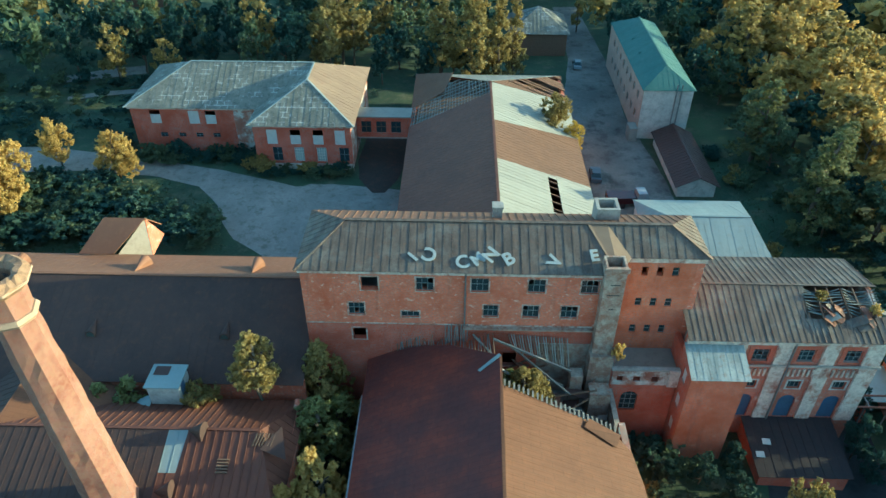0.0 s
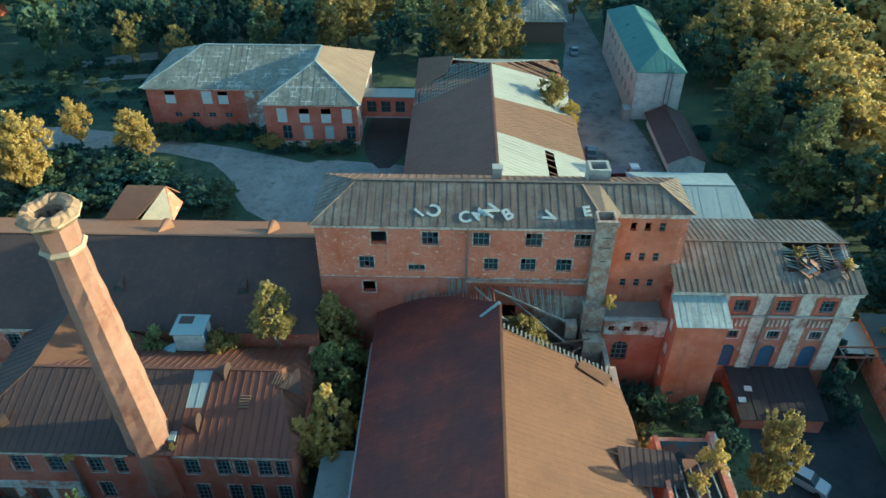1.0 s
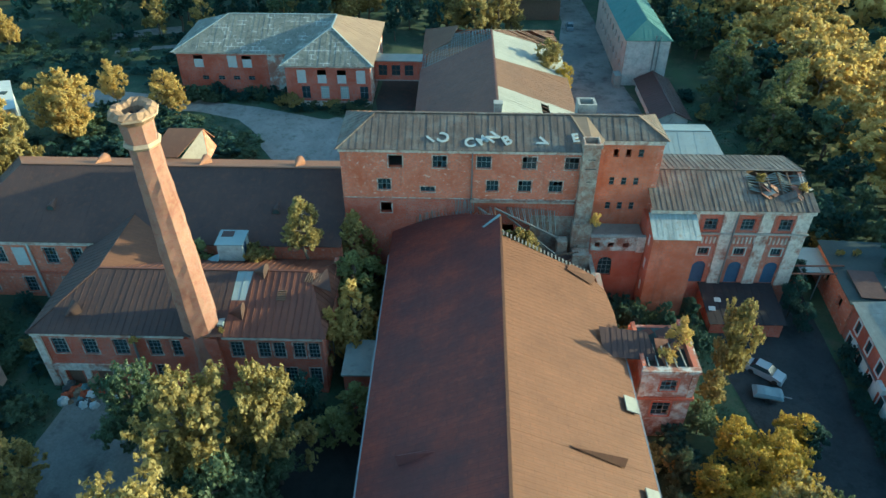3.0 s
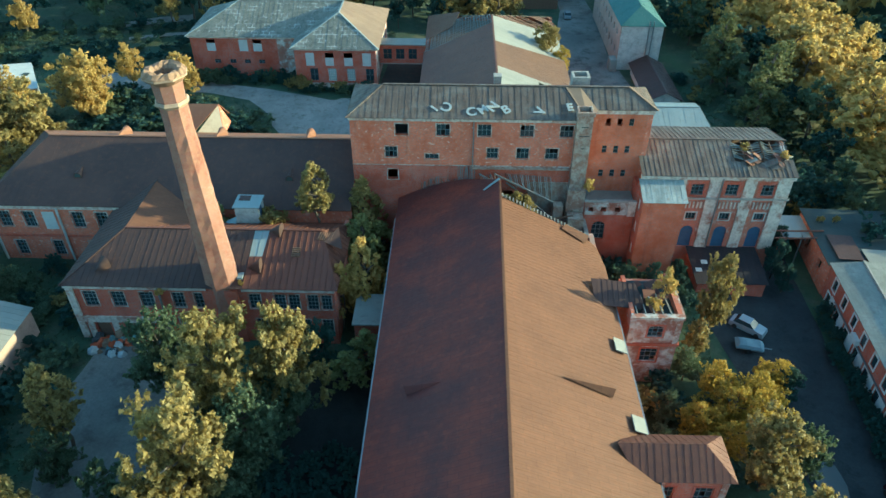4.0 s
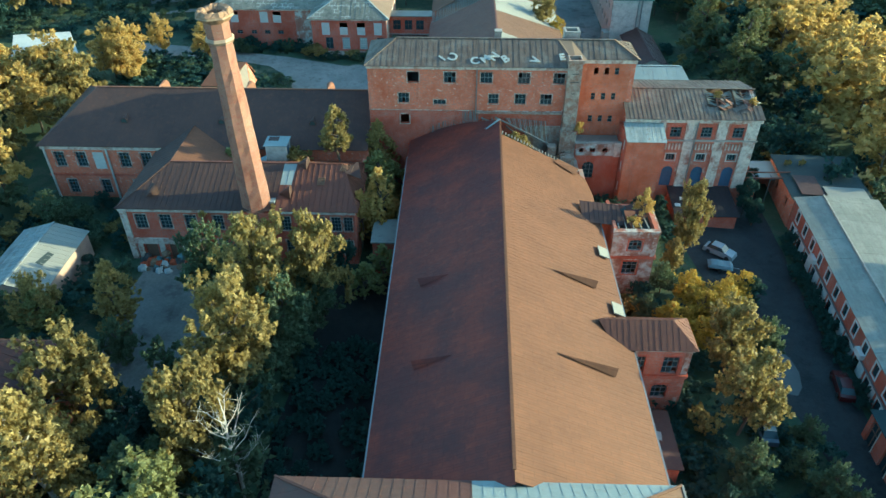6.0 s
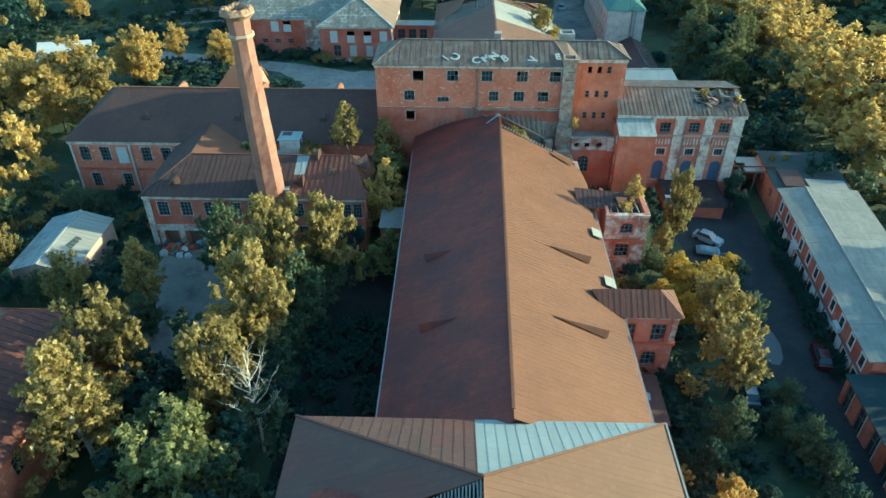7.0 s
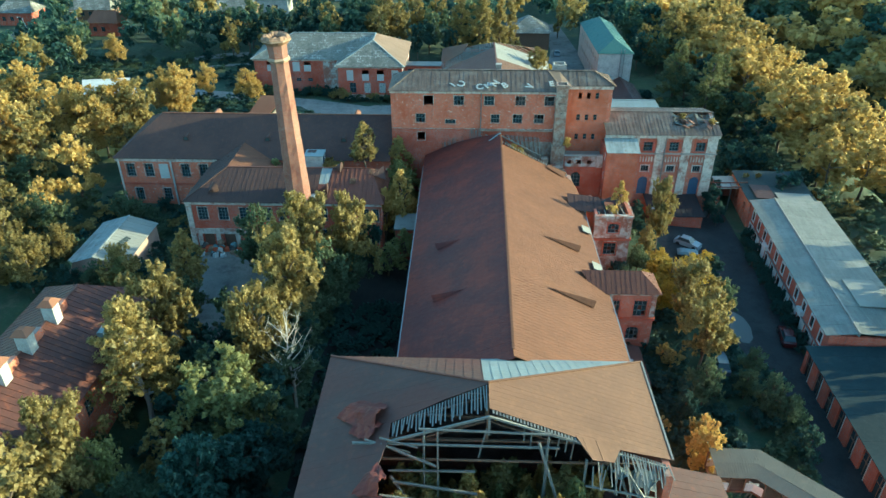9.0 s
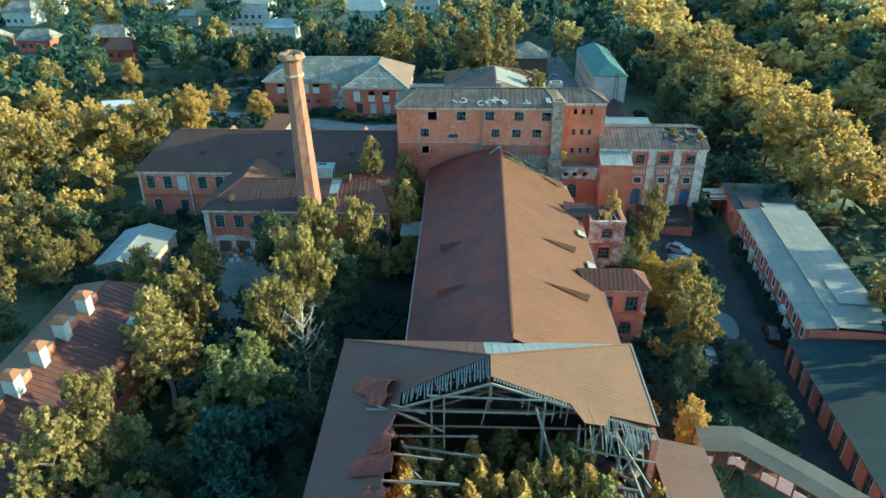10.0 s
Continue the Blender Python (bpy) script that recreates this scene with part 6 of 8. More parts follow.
# ---- the north side ----
def brick_villa():
    T = thing("brick_villa", (-33, 108, 3.5), "two-storey red brick block with a pale fibre-cement hipped roof", "building")
    z0, e, zr = 3.0, 11.3, 15.6
    sh = [(x, x + 1.6, 7.9, 10.4) for x in (-28.2, -24.6, -21.1, -17.7)] + [(x, x + 1.5, 5.0, 7.4) for x in (-27.6, -24.2, -20.7, -17.2)]
    lh = [(x, x + 1.7, 8.3, 10.6) for x in (-48.2, -44.6, -42.0, -39.3)] + [(x, x + 1.2, 5.9, 6.7) for x in (-47.2, -44.2, -41.4, -38.6)]
    part("wall", wall("x", 97.6, 0.5, -30.2, -15.2, z0 - 1.5, e, sh), BRICK_RED, T)
    part("wall", wall("x", 103.2, 0.5, -51.2, -30.2, z0 - 1, e, lh), BRICK_RED, T)
    part("wall", wall("y", -30.2, 0.5, 98.1, 103.2, z0 - 1.5, e), BRICK_RED, T)
    part("wall", wall("y", -15.2, -0.5, 98.1, 118.6, z0 - 1, e), BRICK_WORN, T)
    part("wall", wall("y", -51.2, 0.5, 103.7, 118.6, z0 - 1, e), BRICK_RED, T)
    part("wall", wall("x", 119.1, -0.5, -51.2, -15.2, z0 - 1, e), BRICK_RED, T)
    for k, h in enumerate(sh + lh):
        c = 97.6 if k < 8 else 103.2
        if k in (0, 3, 10):
            board(T, "x", c, 0.15, *h, BOARD, "window_board", "white-boarded window")
        elif k in (1, 2, 8, 11):
            board(T, "x", c, 0.15, h[0], h[1], h[2], h[2] + 1.55, BOARD, "window_board", "white board in the lower half of the window")
        elif k in (5, 6):
            window(T, "x", c, 0.15, *h, 4, 5, WHITE, GLASS_PALE, 0.09)
        elif k == 9:
            board(T, "x", c, 0.05, *h, BRICK_RED, "blocked_window")
        else:
            window(T, "x", c, 0.2, *h, 2, 2)
    part("plinth", wall("x", 97.45, 0.14, -30.3, -15.1, z0 - 1.5, 4.6), PLASTER_WORN, T)
    part("render_patch", wall("x", 103.05, 0.14, -34.6, -30.5, z0 - 1.0, 10.9), BRICK_WORN, T, "peeling grey render")
    part("render_patch", wall("y", -30.35, 0.14, 98.0, 103.1, z0 - 1.0, 10.5), CONCRETE, T)
    box_part("cornice", T, PLASTER_WORN, -30.5, -14.9, 97.3, 97.597, 10.95, e)
    box_part("cornice", T, PLASTER_WORN, -51.5, -30.4, 102.9, 103.197, 10.95, e)
    rng = random.Random(51)
    yr, xm = 111.2, -22.5
    A, B = (-51.9, 102.6, e), (-30.9, 102.6, e)
    slope(T, [A, B, (xm, yr, zr), (-42.8, yr, zr)], ROOF_SLATE, 0.95, 0.03, rng=rng)
    slope(T, [(-51.9, 119.8, e), A, (-42.8, yr, zr)], ROOF_SLATE, 0.95, 0.03, rng=rng)
    slope(T, [(-14.5, 119.8, e), (-51.9, 119.8, e), (-42.8, yr, zr), (xm, yr, zr)], ROOF_SLATE, 0.95, 0.03, rng=rng)
    C, D = (-30.9, 97.0, e), (-14.5, 97.0, e)
    hip = (xm, 104.6, zr - 0.02)
    slope(T, [C, D, hip], ROOF_SLATE, 0.95, 0.03, rng=rng)
    slope(T, [(-30.9, 102.6, e), C, hip, (xm, yr, zr)], ROOF_SLATE, 0.95, 0.03, rng=rng)
    # east hip: sunlight painted in with tan where the other slopes are grey
    slope(T, [D, (-14.5, 119.8, e), (xm, yr, zr), hip], ROOF_HIP_LIT, 0.95, 0.012, rng=rng)
    for a, b in ((A, (-42.8, yr, zr)), (C, hip), (D, hip), (hip, (xm, yr, zr)), ((-42.8, yr, zr), (xm, yr, zr))):
        ridge_cap(T, a, b, ROOF_ZINC, 0.3, 0.06)


brick_villa()


def bridge():
    T = thing("bridge_gallery", (-10.8, 105, 3), "covered brick gallery between the villa and the hall", "gallery")
    holes = [(x, x + 1.6, 7.0, 9.0) for x in (-14.4, -12.0, -9.6)]
    part("wall", wall("x", 103.6, 0.3, -15.15, -6.3, 6.2, 9.8, holes), BRICK_RED, T)
    part("wall", wall("x", 106.2, -0.3, -15.15, -6.3, 6.2, 9.8), BRICK_RED, T)
    box_part("floor", T, CONCRETE, -15.15, -6.3, 103.5, 106.3, 6.0, 6.2)
    box_part("flat_roof", T, ROOF_FELT, -15.15, -6.3, 103.2, 106.6, 9.8, 10.0)
    for h in holes:
        window(T, "x", 103.6, 0.15, *h, 2, 2, WOOD_DARK)


bridge()


def north_hall():
    T = thing("north_hall", (6, 93, 2), "long hall with patched red and white roof and bare laths", "building")
    e, zr, xm, xl, xr, ys, yn = 9.0, 14.6, 6.2, -6.6, 19.6, 62.5, 122.5
    part("wall", wall("y", xl + 0.3, 0.5, ys, yn - 0.5, -0.5, e), BRICK_RED, T)
    part("wall", wall("y", xr - 0.3, -0.5, ys, yn - 0.5, -0.5, e), BRICK, T)
    part("wall", wall("x", yn - 0.3, -0.5, xl + 0.3, xr - 0.3, 0, e), BRICK, T)
    rng = random.Random(61)
    yh = 107.0
    zw = lambda x: e + (x - xl) / (xm - xl) * (zr - e)
    ze = lambda x: e + (xr - x) / (xr - xm) * (zr - e)
    # darker red than the east strip's tan: this slope's shade is painted in
    slope(T, [(xl, 101.8, e), (xl, ys, e), (xm, ys, zr), (xm, 103.2, zr)], ROOF_RUST, 0.8, 0.012, rng=rng, loose=0.008)
    slope(T, [(xl, yn, e), (xl, 107.8, e), (-1.2, 110.0, zw(-1.2)), (0.2, 116.4, zw(0.2))], ROOF_TAN, 0.8, 0.02, rng=rng)
    part("attic_floor", M().box(xl + 0.9, xr - 0.9, 98, yn - 1, 8.2, 8.4), WOOD_DARK, T)
    for k in range(27):
        x = xl + 0.3 + k * 0.47
        y1 = 108.5 if x < -1.2 else 113.5 - (x + 1.2) * 0.75
        y0 = 101.6 + (x - xl) * 0.1
        q = rng.uniform(-0.25, 0.25)
        part("batten", M().beam((x, y0, zw(x) - 0.02), (x + q, y1, zw(x + q) - 0.05), 0.13, 0.07), WOOD, T)
    for k in range(9):
        y = 102.6 + k * 1.25
        x1 = min(xm, xm - max(0, (y - yh)) * 0.85)
        part("rafter", M().beam((xl + 0.1, y, zw(xl) - 0.12), (x1, y + rng.uniform(-0.2, 0.2), zw(x1) - 0.14), 0.12, 0.12), WOOD, T)
    slope(T, [(xr, ys, e), (xr, 84.6, e), (14.6, 84.2, ze(14.6)), (14.6, ys, ze(14.6))], ROOF_PALE, 0.8, 0.02, rng=rng)
    slope(T, [(13.3, ys, ze(13.3)), (13.3, 84.0, ze(13.3)), (xm, 82.7, zr), (xm, ys, zr)], ROOF_PALE, 0.8, 0.02, rng=rng)
    slope(T, [(14.58, ys, ze(14.58)), (14.58, 74.5, ze(14.58)), (13.32, 74.5, ze(13.32)), (13.32, ys, ze(13.32))], ROOF_PALE, 0.8, 0.0, rng=rng)
    slope(T, [(14.58, 83.0, ze(14.58)), (14.58, 84.2, ze(14.58)), (13.32, 84.0, ze(13.32)), (13.32, 83.0, ze(13.32))], ROOF_PALE, 0.8, 0.0, rng=rng)
    for y in (75.5, 77.2, 79.0, 80.8, 82.2):
        part("rafter", M().beam((14.58, y, ze(14.58) - 0.15), (13.32, y, ze(13.32) - 0.15), 0.12, 0.14), WOOD_DARK, T)
    part("hall_floor", M().box(xl + 0.9, xr - 0.9, ys, 98, 3.0, 3.1), WOOD_DARK, T)
    slope(T, [(xr, 84.65, e), (xr, 98.5, e), (xm, 93.8, zr), (xm, 82.75, zr)], ROOF_TAN, 0.8, 0.02, rng=rng)
    slope(T, [(xr, 98.55, e), (xr, 111.5, e), (xm, 106.8, zr), (xm, 93.85, zr)], ROOF_PALE, 0.8, 0.02, rng=rng)
    slope(T, [(xr, 111.6, e), (xr, yn, e), (xm, 106.9, zr)], ROOF_TAN, 0.5, 0.03, rng=rng, gone=0.35)
    slope(T, [(xr, yn, e), (xl, yn, e), (0.2, 116.4, zw(0.2)), (xm, 107.0, zr)], ROOF_PALE, 0.8, 0.02, rng=rng)
    ridge_cap(T, (xm, ys, zr), (xm, yh, zr), ROOF_RUST, 0.35)


north_hall()


def green_house():
    hw = [(y, y + 1.2, z, z + 1.5) for y in np.arange(117, 144, 3.4) for z in (7.2, 3.6)]
    T = hip_house("plaster_block", 32.8, 41.2, 114.3, 147.0, 0.9, 10.2, 12.9, "long two-storey plastered block with a green metal hipped roof", PLASTER, ROOF_TEAL, 0.35, "y", 1.0, 0.9, 0.015, 9, holes={"w": hw})
    for h in hw:
        window(T, "y", 32.8, 0.15, *h, 2, 2)
    part("west_render", wall("y", 32.65, 0.13, 114.4, 146.9, 0.0, 10.1, hw), PLASTER_PINK, T, "pinkish worn render")
    for x in (38.2, 39.0):
        part("drainpipe", M().box(x, x + 0.16, 114.05, 114.28, 0.9, 11.2), METAL, T)
    for y in (128, 135):
        part("roof_hatch", M().hexa([(34.2, y - 1, 10.8), (35.6, y - 0.7, 11.6), (35.6, y + 0.7, 11.6), (34.2, y + 1, 10.8), (34.3, y - 0.2, 11.5), (35.6, y - 0.1, 11.9), (35.6, y + 0.1, 11.9), (34.3, y + 0.2, 11.5)]), ROOF_TEAL, T)
    part("porch", M().box(31.2, 32.6, 113.2, 115.8, 0, 3.4), ROOF_FELT, T)


green_house()
hip_house("red_shed", 35.4, 41.2, 95.2, 112.2, 1.0, 3.0, 4.7, "low shed with a dark red roof and pale gable", PLASTER, ROOF_DARK, 0.6, "y", 0.0, 0.8, 0.03, 10)
hip_house("zinc_shed", 25.4, 39.0, 65.5, 82.0, 1.0, 8.6, 11.9, "shed with a shining pale blue sheet roof", PLASTER, ROOF_ZINC, 0.4, "x", 0.25, 0.8, 0.006, 11)
hip_house("grey_house", 12.5, 24.5, 152, 164, 1.5, 6.0, 10.0, "grey-roofed timber house among trees", WOOD_DARK, ROOF_SLATE, 0.6, "x", 1.0, 0.9, 0.03, 12)


def white_house():
    """A low skewed house under a plain pale roof."""
    T = thing("white_house", (-80, 87, 3.5), "low white rendered house with a pale flat roof", "house")
    q = [Vector(p) for p in ((-82.0, 79.5, 8.9), (-72.2, 85.0, 8.5), (-77.8, 94.4, 9.2), (-87.6, 91.4, 9.5))]
    c = sum(q, Vector()) / 4
    for a, b in zip(q, q[1:] + q[:1]):
        a, b = c + (a - c) * 0.95, c + (b - c) * 0.95
        i = ((c - a).normalized() + (c - b).normalized()).normalized() * 0.3
        i.z = 0
        lo = [Vector((p.x, p.y, 1.5)) for p in (a, b, b + i, a + i)]
        part("wall", M().hexa(lo + [Vector((p.x, p.y, 8.3)) for p in (a, b, b + i, a + i)]), PLASTER, T)
    n = 9
    for k in range(n):
        f0, f1 = k / n, (k + 0.985) / n
        part("roof_panel", M().slab([q[0].lerp(q[3], f0), q[1].lerp(q[2], f0), q[1].lerp(q[2], f1), q[0].lerp(q[3], f1)], 0.08), ROOF_WHITE, T)
    for x, y in ((-76.9, 87.4), (-76.6, 89.7)):
        part("roof_hatch", M().box(x - 0.55, x + 0.55, y - 0.5, y + 0.5, 8.6, 9.05), ROOF_TAR, T, "dark roof hatch")


white_house()


# ---- the long store on the east side ----
def long_store():
    ang = 5.15
    T = thing("long_store", (45.0, 7.8, 0), "long brick store with white window panels and a felt roof", "building", turn=-ang)
    L, W, h0, h1 = 37.5, 10.5, -1.5, 4.2
    holes = [(y, y + 1.0, 1.6, 3.2) for y in np.arange(1.6, 36, 3.3)] + [(y + 0.4, y + 1.5, -1.2, 0.6) for y in np.arange(1.6, 36, 3.3)]

    def lp(name, m, mat, parent=T, label=""):
        return part(name, m, mat, parent, label, local=True)

    lp("wall", wall("y", 0, 0.4, 0, L, h0, h1, holes), BRICK_RED)
    lp("wall", wall("y", W, -0.4, 0, L, h0, h1), BRICK_RED)
    lp("wall", wall("x", 0, 0.4, 0.4, W - 0.4, h0, h1), BRICK_RED)
    for y0, y1, z0, z1 in holes:
        fr = M().box(0.1, 0.2, y0, y1, z0, z1)
        lp("pane", fr, GLASS)
        s = M()
        wd = 0.22
        s.box(-0.05, -0.003, y0 - wd, y0, z0 - wd, z1 + wd).box(-0.05, -0.003, y1, y1 + wd, z0 - wd, z1 + wd).box(-0.05, -0.003, y0, y1, z1, z1 + wd).box(-0.05, -0.003, y0, y1, z0 - wd, z0)
        lp("window_surround", s, WHITE)
    for y in np.arange(1.6, 36, 3.3):
        lp("panel", M().box(-0.06, -0.003, y - 1.1, y + 0.17, -1.4, 1.0), WHITE)
    lp("pipe", M().box(-0.25, -0.12, 0, L - 4, 1.05, 1.18), METAL)
    for y in (25.5, 8.0):
        lp("air_unit", M().box(-0.6, -0.1, y, y + 1.6, 1.3, 2.0), WHITE)
    rng = random.Random(71)

    def roof(y0, y1, x0, x1, z0, z1, mat, rib=0.02, w=1.0):
        n = max(1, round((y1 - y0) / w))
        for k in range(n):
            a, b = y0 + (y1 - y0) * k / n, y0 + (y1 - y0) * (k + 1) / n
            dz = rng.uniform(0, 0.03)
            lp("roof_panel", M().slab([(x0, b, z0 + dz), (x0, a + 0.01, z0 + dz), (x1, a + 0.01, z1 + dz), (x1, b, z1 + dz)], 0.08), mat)

    roof(0, L, -0.5, 3.4, 4.2, 4.75, ROOF_STORE, w=2.1)
    roof(0, L, 3.42, W + 0.4, 4.8, 4.6, ROOF_STORE, w=1.5)
    lp("parapet", M().box(3.3, 3.5, 0, L, 4.3, 4.95), CONCRETE)
    lp("roof_sheet", M().box(5.5, 9.5, 6.0, 12.5, 4.85, 4.95), ROOF_PALE)
    # the older north end
    lp("wall", wall("y", -0.2, 0.4, L, 50.5, h0, 3.7, [(40, 41.2, 0.8, 2.4), (45, 46.2, 0.8, 2.4)]), BRICK)
    lp("wall", wall("x", 50.5, -0.4, 0.2, W, h0, 3.7), BRICK)
    lp("wall", wall("y", W, -0.4, L, 50.1, h0, 3.7), BRICK)
    roof(L, 50.8, -0.5, W + 0.3, 3.8, 4.1, ROOF_TAR, w=1.6)
    lp("roof_patch", M().box(4.5, 10.2, 38.2, 41.0, 4.15, 4.25), ROOF_PALE)
    lp("roof_patch", M().box(1.0, 4.2, 38.6, 44.0, 4.12, 4.16), ROOF_DARK)
    lp("stub_wall", M().box(-3.6, -3.2, 45, 50, h0, 2.6).box(-3.2, -0.25, 49.6, 50, h0, 2.6), BRICK_RED)
    lp("stub_roof", M().slab([(-3.9, 44.8, 2.7), (-0.25, 44.8, 2.9), (-0.25, 50.2, 2.9), (-3.9, 50.2, 2.7)], 0.08), ROOF_ZINC)


def store_annex():
    """The lower south part of the store."""
    T = thing("store_annex", (42.4, 7.2, 0), "low brick store with pale piers and a flat felt roof", "building", turn=-2.0)

    def lp(name, m, mat):
        return part(name, m, mat, T, "", local=True)

    lp("wall", wall("y", 0, 0.4, -60, -0.02, -1.5, 2.9, [(y, y + 1.5, -1.0, 2.3) for y in np.arange(-58, -2, 3.1)]), BRICK_RED)
    lp("wall", wall("x", -0.02, -0.4, 0.4, 14, -1.5, 2.9), BRICK_RED)
    for y in np.arange(-58, -2, 3.1):
        lp("pane", M().box(0.25, 0.3, y, y + 1.5, -1.0, 2.3), GLASS)
        lp("mullion", M().box(0.18, 0.247, y + 0.7, y + 0.78, -1.0, 2.3).box(0.18, 0.247, y, y + 0.7, 0.9, 0.98).box(0.18, 0.247, y + 0.78, y + 1.5, 0.9, 0.98), WOOD_DARK)
        lp("pier", M().box(-0.06, -0.003, y - 0.12, y - 0.01, -1.0, 2.6), PLASTER)
    rng = random.Random(72)
    for k in range(30):
        a, b = -60 + k * 2.0, -60 + (k + 1) * 2.0
        dz = rng.uniform(0, 0.03)
        lp("roof_panel", M().slab([(-0.4, b, 3.0 + dz), (-0.4, a + 0.01, 3.0 + dz), (14, a + 0.01, 3.5 + dz), (14, b, 3.5 + dz)], 0.1), ROOF_ANNEX)


long_store()
store_annex()

# ---- trees ----
def leaves(rs, lobes, count, size, squash=1.0, droop=0.0, tufts=9):
    """Small leaf blades in tufted sprays over a cloud of lobes (centre, radius); returns vertices and faces."""
    rad = np.array([r for _, r in lobes])
    wgt = rad ** 2 / (rad ** 2).sum()
    cen = np.array([c for c, _ in lobes])
    # sprays: each reaches out and up from its lobe
    sd = rs.normal(size=(len(lobes), tufts, 3))
    sd /= np.linalg.norm(sd, axis=2)[:, :, None]
    sd[:, :, 2] = np.where(rs.rand(len(lobes), tufts) < 0.7, np.abs(sd[:, :, 2]), sd[:, :, 2] * 0.6)
    base = cen[:, None] + sd * rad[:, None, None] * 0.55 * np.array([1, 1, squash])
    axis = sd * 0.8 + np.array([0, 0, 0.55 - 1.5 * droop])
    axis /= np.linalg.norm(axis, axis=2)[:, :, None]
    which = rs.choice(len(lobes), count, p=wgt)
    tuft = rs.randint(0, tufts, count)
    r = rad[which]
    run = rs.rand(count)
    d = rs.normal(size=(count, 3))
    d /= np.linalg.norm(d, axis=1)[:, None]
    ax = axis[which, tuft]
    pos = base[which, tuft] + ax * (r * run * 0.85)[:, None] + d * (r * (0.42 - 0.26 * run) * rs.rand(count) ** 0.6)[:, None]
    nrm = d * 0.6 + ax * 0.4 + rs.normal(size=(count, 3)) * 0.55 + np.array([0, 0, 0.3])
    nrm /= np.linalg.norm(nrm, axis=1)[:, None]
    t = np.cross(nrm, rs.normal(size=(count, 3)))
    t /= np.linalg.norm(t, axis=1)[:, None]
    t[:, 2] -= droop
    b = np.cross(nrm, t)
    s = size * (0.6 + 0.8 * rs.rand(count))[:, None]
    v = np.stack([pos + t * s, pos - t * s * 0.5 + b * s * 0.7, pos - t * s * 0.5 - b * s * 0.7], 1).reshape(-1, 3)
    f = np.arange(count * 3).reshape(-1, 3)
    return v, f


def raw_mesh(name, v, f, material):
    me = bpy.data.meshes.new(name)
    me.vertices.add(len(v))
    me.vertices.foreach_set("co", np.asarray(v, dtype=np.float32).ravel())
    me.loops.add(f.size)
    me.loops.foreach_set("vertex_index", f.astype(np.int32).ravel())
    me.polygons.add(len(f))
    me.polygons.foreach_set("loop_start", (np.arange(len(f)) * f.shape[1]).astype(np.int32))
    me.materials.append(material)
    me.update(calc_edges=True)
    me.validate()
    return me


def tree_kind(name, seed, height, radius, material, count, size, shape="broad", label="", bark=None, group=""):
    """One tree: a tapered trunk with limbs, and a crown of small leaves in uneven clumps. Stands at the origin."""
    rs = np.random.RandomState(seed)
    bark = bark or BARK
    lobes = []
    n = {"broad": 58, "poplar": 46, "birch": 60, "young": 44, "bush": 14, "wood": 34}[shape]
    for k in range(n):
        a, q = rs.rand() * 6.28, rs.rand()
        if shape == "poplar":
            h = height * (0.15 + 0.83 * (k + 0.5) / n)
            r = radius * (0.95 - 0.75 * ((k + 0.5) / n) ** 1.6) * (0.3 + 0.6 * q)
            lobes.append(((r * math.cos(a), r * math.sin(a), h), radius * (0.4 - 0.2 * k / n)))
        elif shape in ("birch", "young"):
            f = (k + 0.5) / n
            h = height * (0.28 + 0.68 * f)
            r = radius * (1.0 - f ** 2.2) * (0.35 + 0.6 * q)
            lobes.append(((r * math.cos(a), r * math.sin(a), h), radius * (0.34 - 0.15 * f) * (1.0 if shape == "birch" else 0.85)))
        elif shape == "bush":
            r = radius * 0.65 * math.sqrt(q)
            lobes.append(((r * math.cos(a), r * math.sin(a), height * (0.3 + 0.4 * rs.rand())), radius * (0.2 + 0.2 * rs.rand())))
        else:
            # several leaders, each ending in a point of its own
            j, f = k % 5, rs.rand() ** 0.8
            lean = 0.0 if j == 0 else radius * 0.5
            tip = height * (1.0 if j == 0 else 0.76 + 0.2 * ((j * 37 + seed * 13) % 10) / 10)
            h = height * 0.24 + (tip - height * 0.24) * f
            r = radius * 0.66 * (1 - 0.8 * f ** 1.9) * (0.35 + 0.65 * q)
            b = j * 1.57 + seed
            lobes.append(((lean * (0.6 + 0.5 * f) * math.cos(b) + r * math.cos(a), lean * (0.6 + 0.5 * f) * math.sin(b) + r * math.sin(a), h), radius * (0.19 + 0.17 * rs.rand()) * (1 - 0.35 * f)))
    v, f = leaves(rs, lobes, count, size, {"birch": 1.25, "young": 1.7}.get(shape, 0.85), 0.5 if shape == "birch" else 0.0, 5 if shape in ("wood", "bush") else 9)
    v = v.reshape(-1, 3, 3)
    v = v[v[:, :, 2].min(axis=1) > 0.1].reshape(-1, 3)
    f = np.arange(len(v)).reshape(-1, 3)
    T = thing(name, (0, 0, -200), label, "tree" if shape != "bush" else "bush", group)
    crown = new("crown", raw_mesh("crown", v, f, material))
    crown.parent = T
    tm = M()
    top = height * (0.85 if shape != "bush" else 0.5)
    bend = [Vector((0.25 * math.sin(k * 1.1 + seed), 0.25 * math.cos(k * 0.9 + seed), top * k / 5 - 0.4)) for k in range(6)]
    tm.tube(bend, 0.045 * height ** 0.9 * 0.55, 0.03, 7)
    if shape != "bush":
        for c, r in lobes[:: 4 if shape != "wood" else 8]:
            h0 = max(0.2 * height, min(c[2] - 0.35 * radius, 0.8 * height))
            tm.tube([(0.2 * math.sin(seed), 0.2 * math.cos(seed), h0), (c[0] * 0.5, c[1] * 0.5, (h0 + c[2]) / 2 + 0.1), c], 0.05 + 0.008 * height, 0.02, 5)
    part("trunk", tm, bark, T, local=True)
    return T


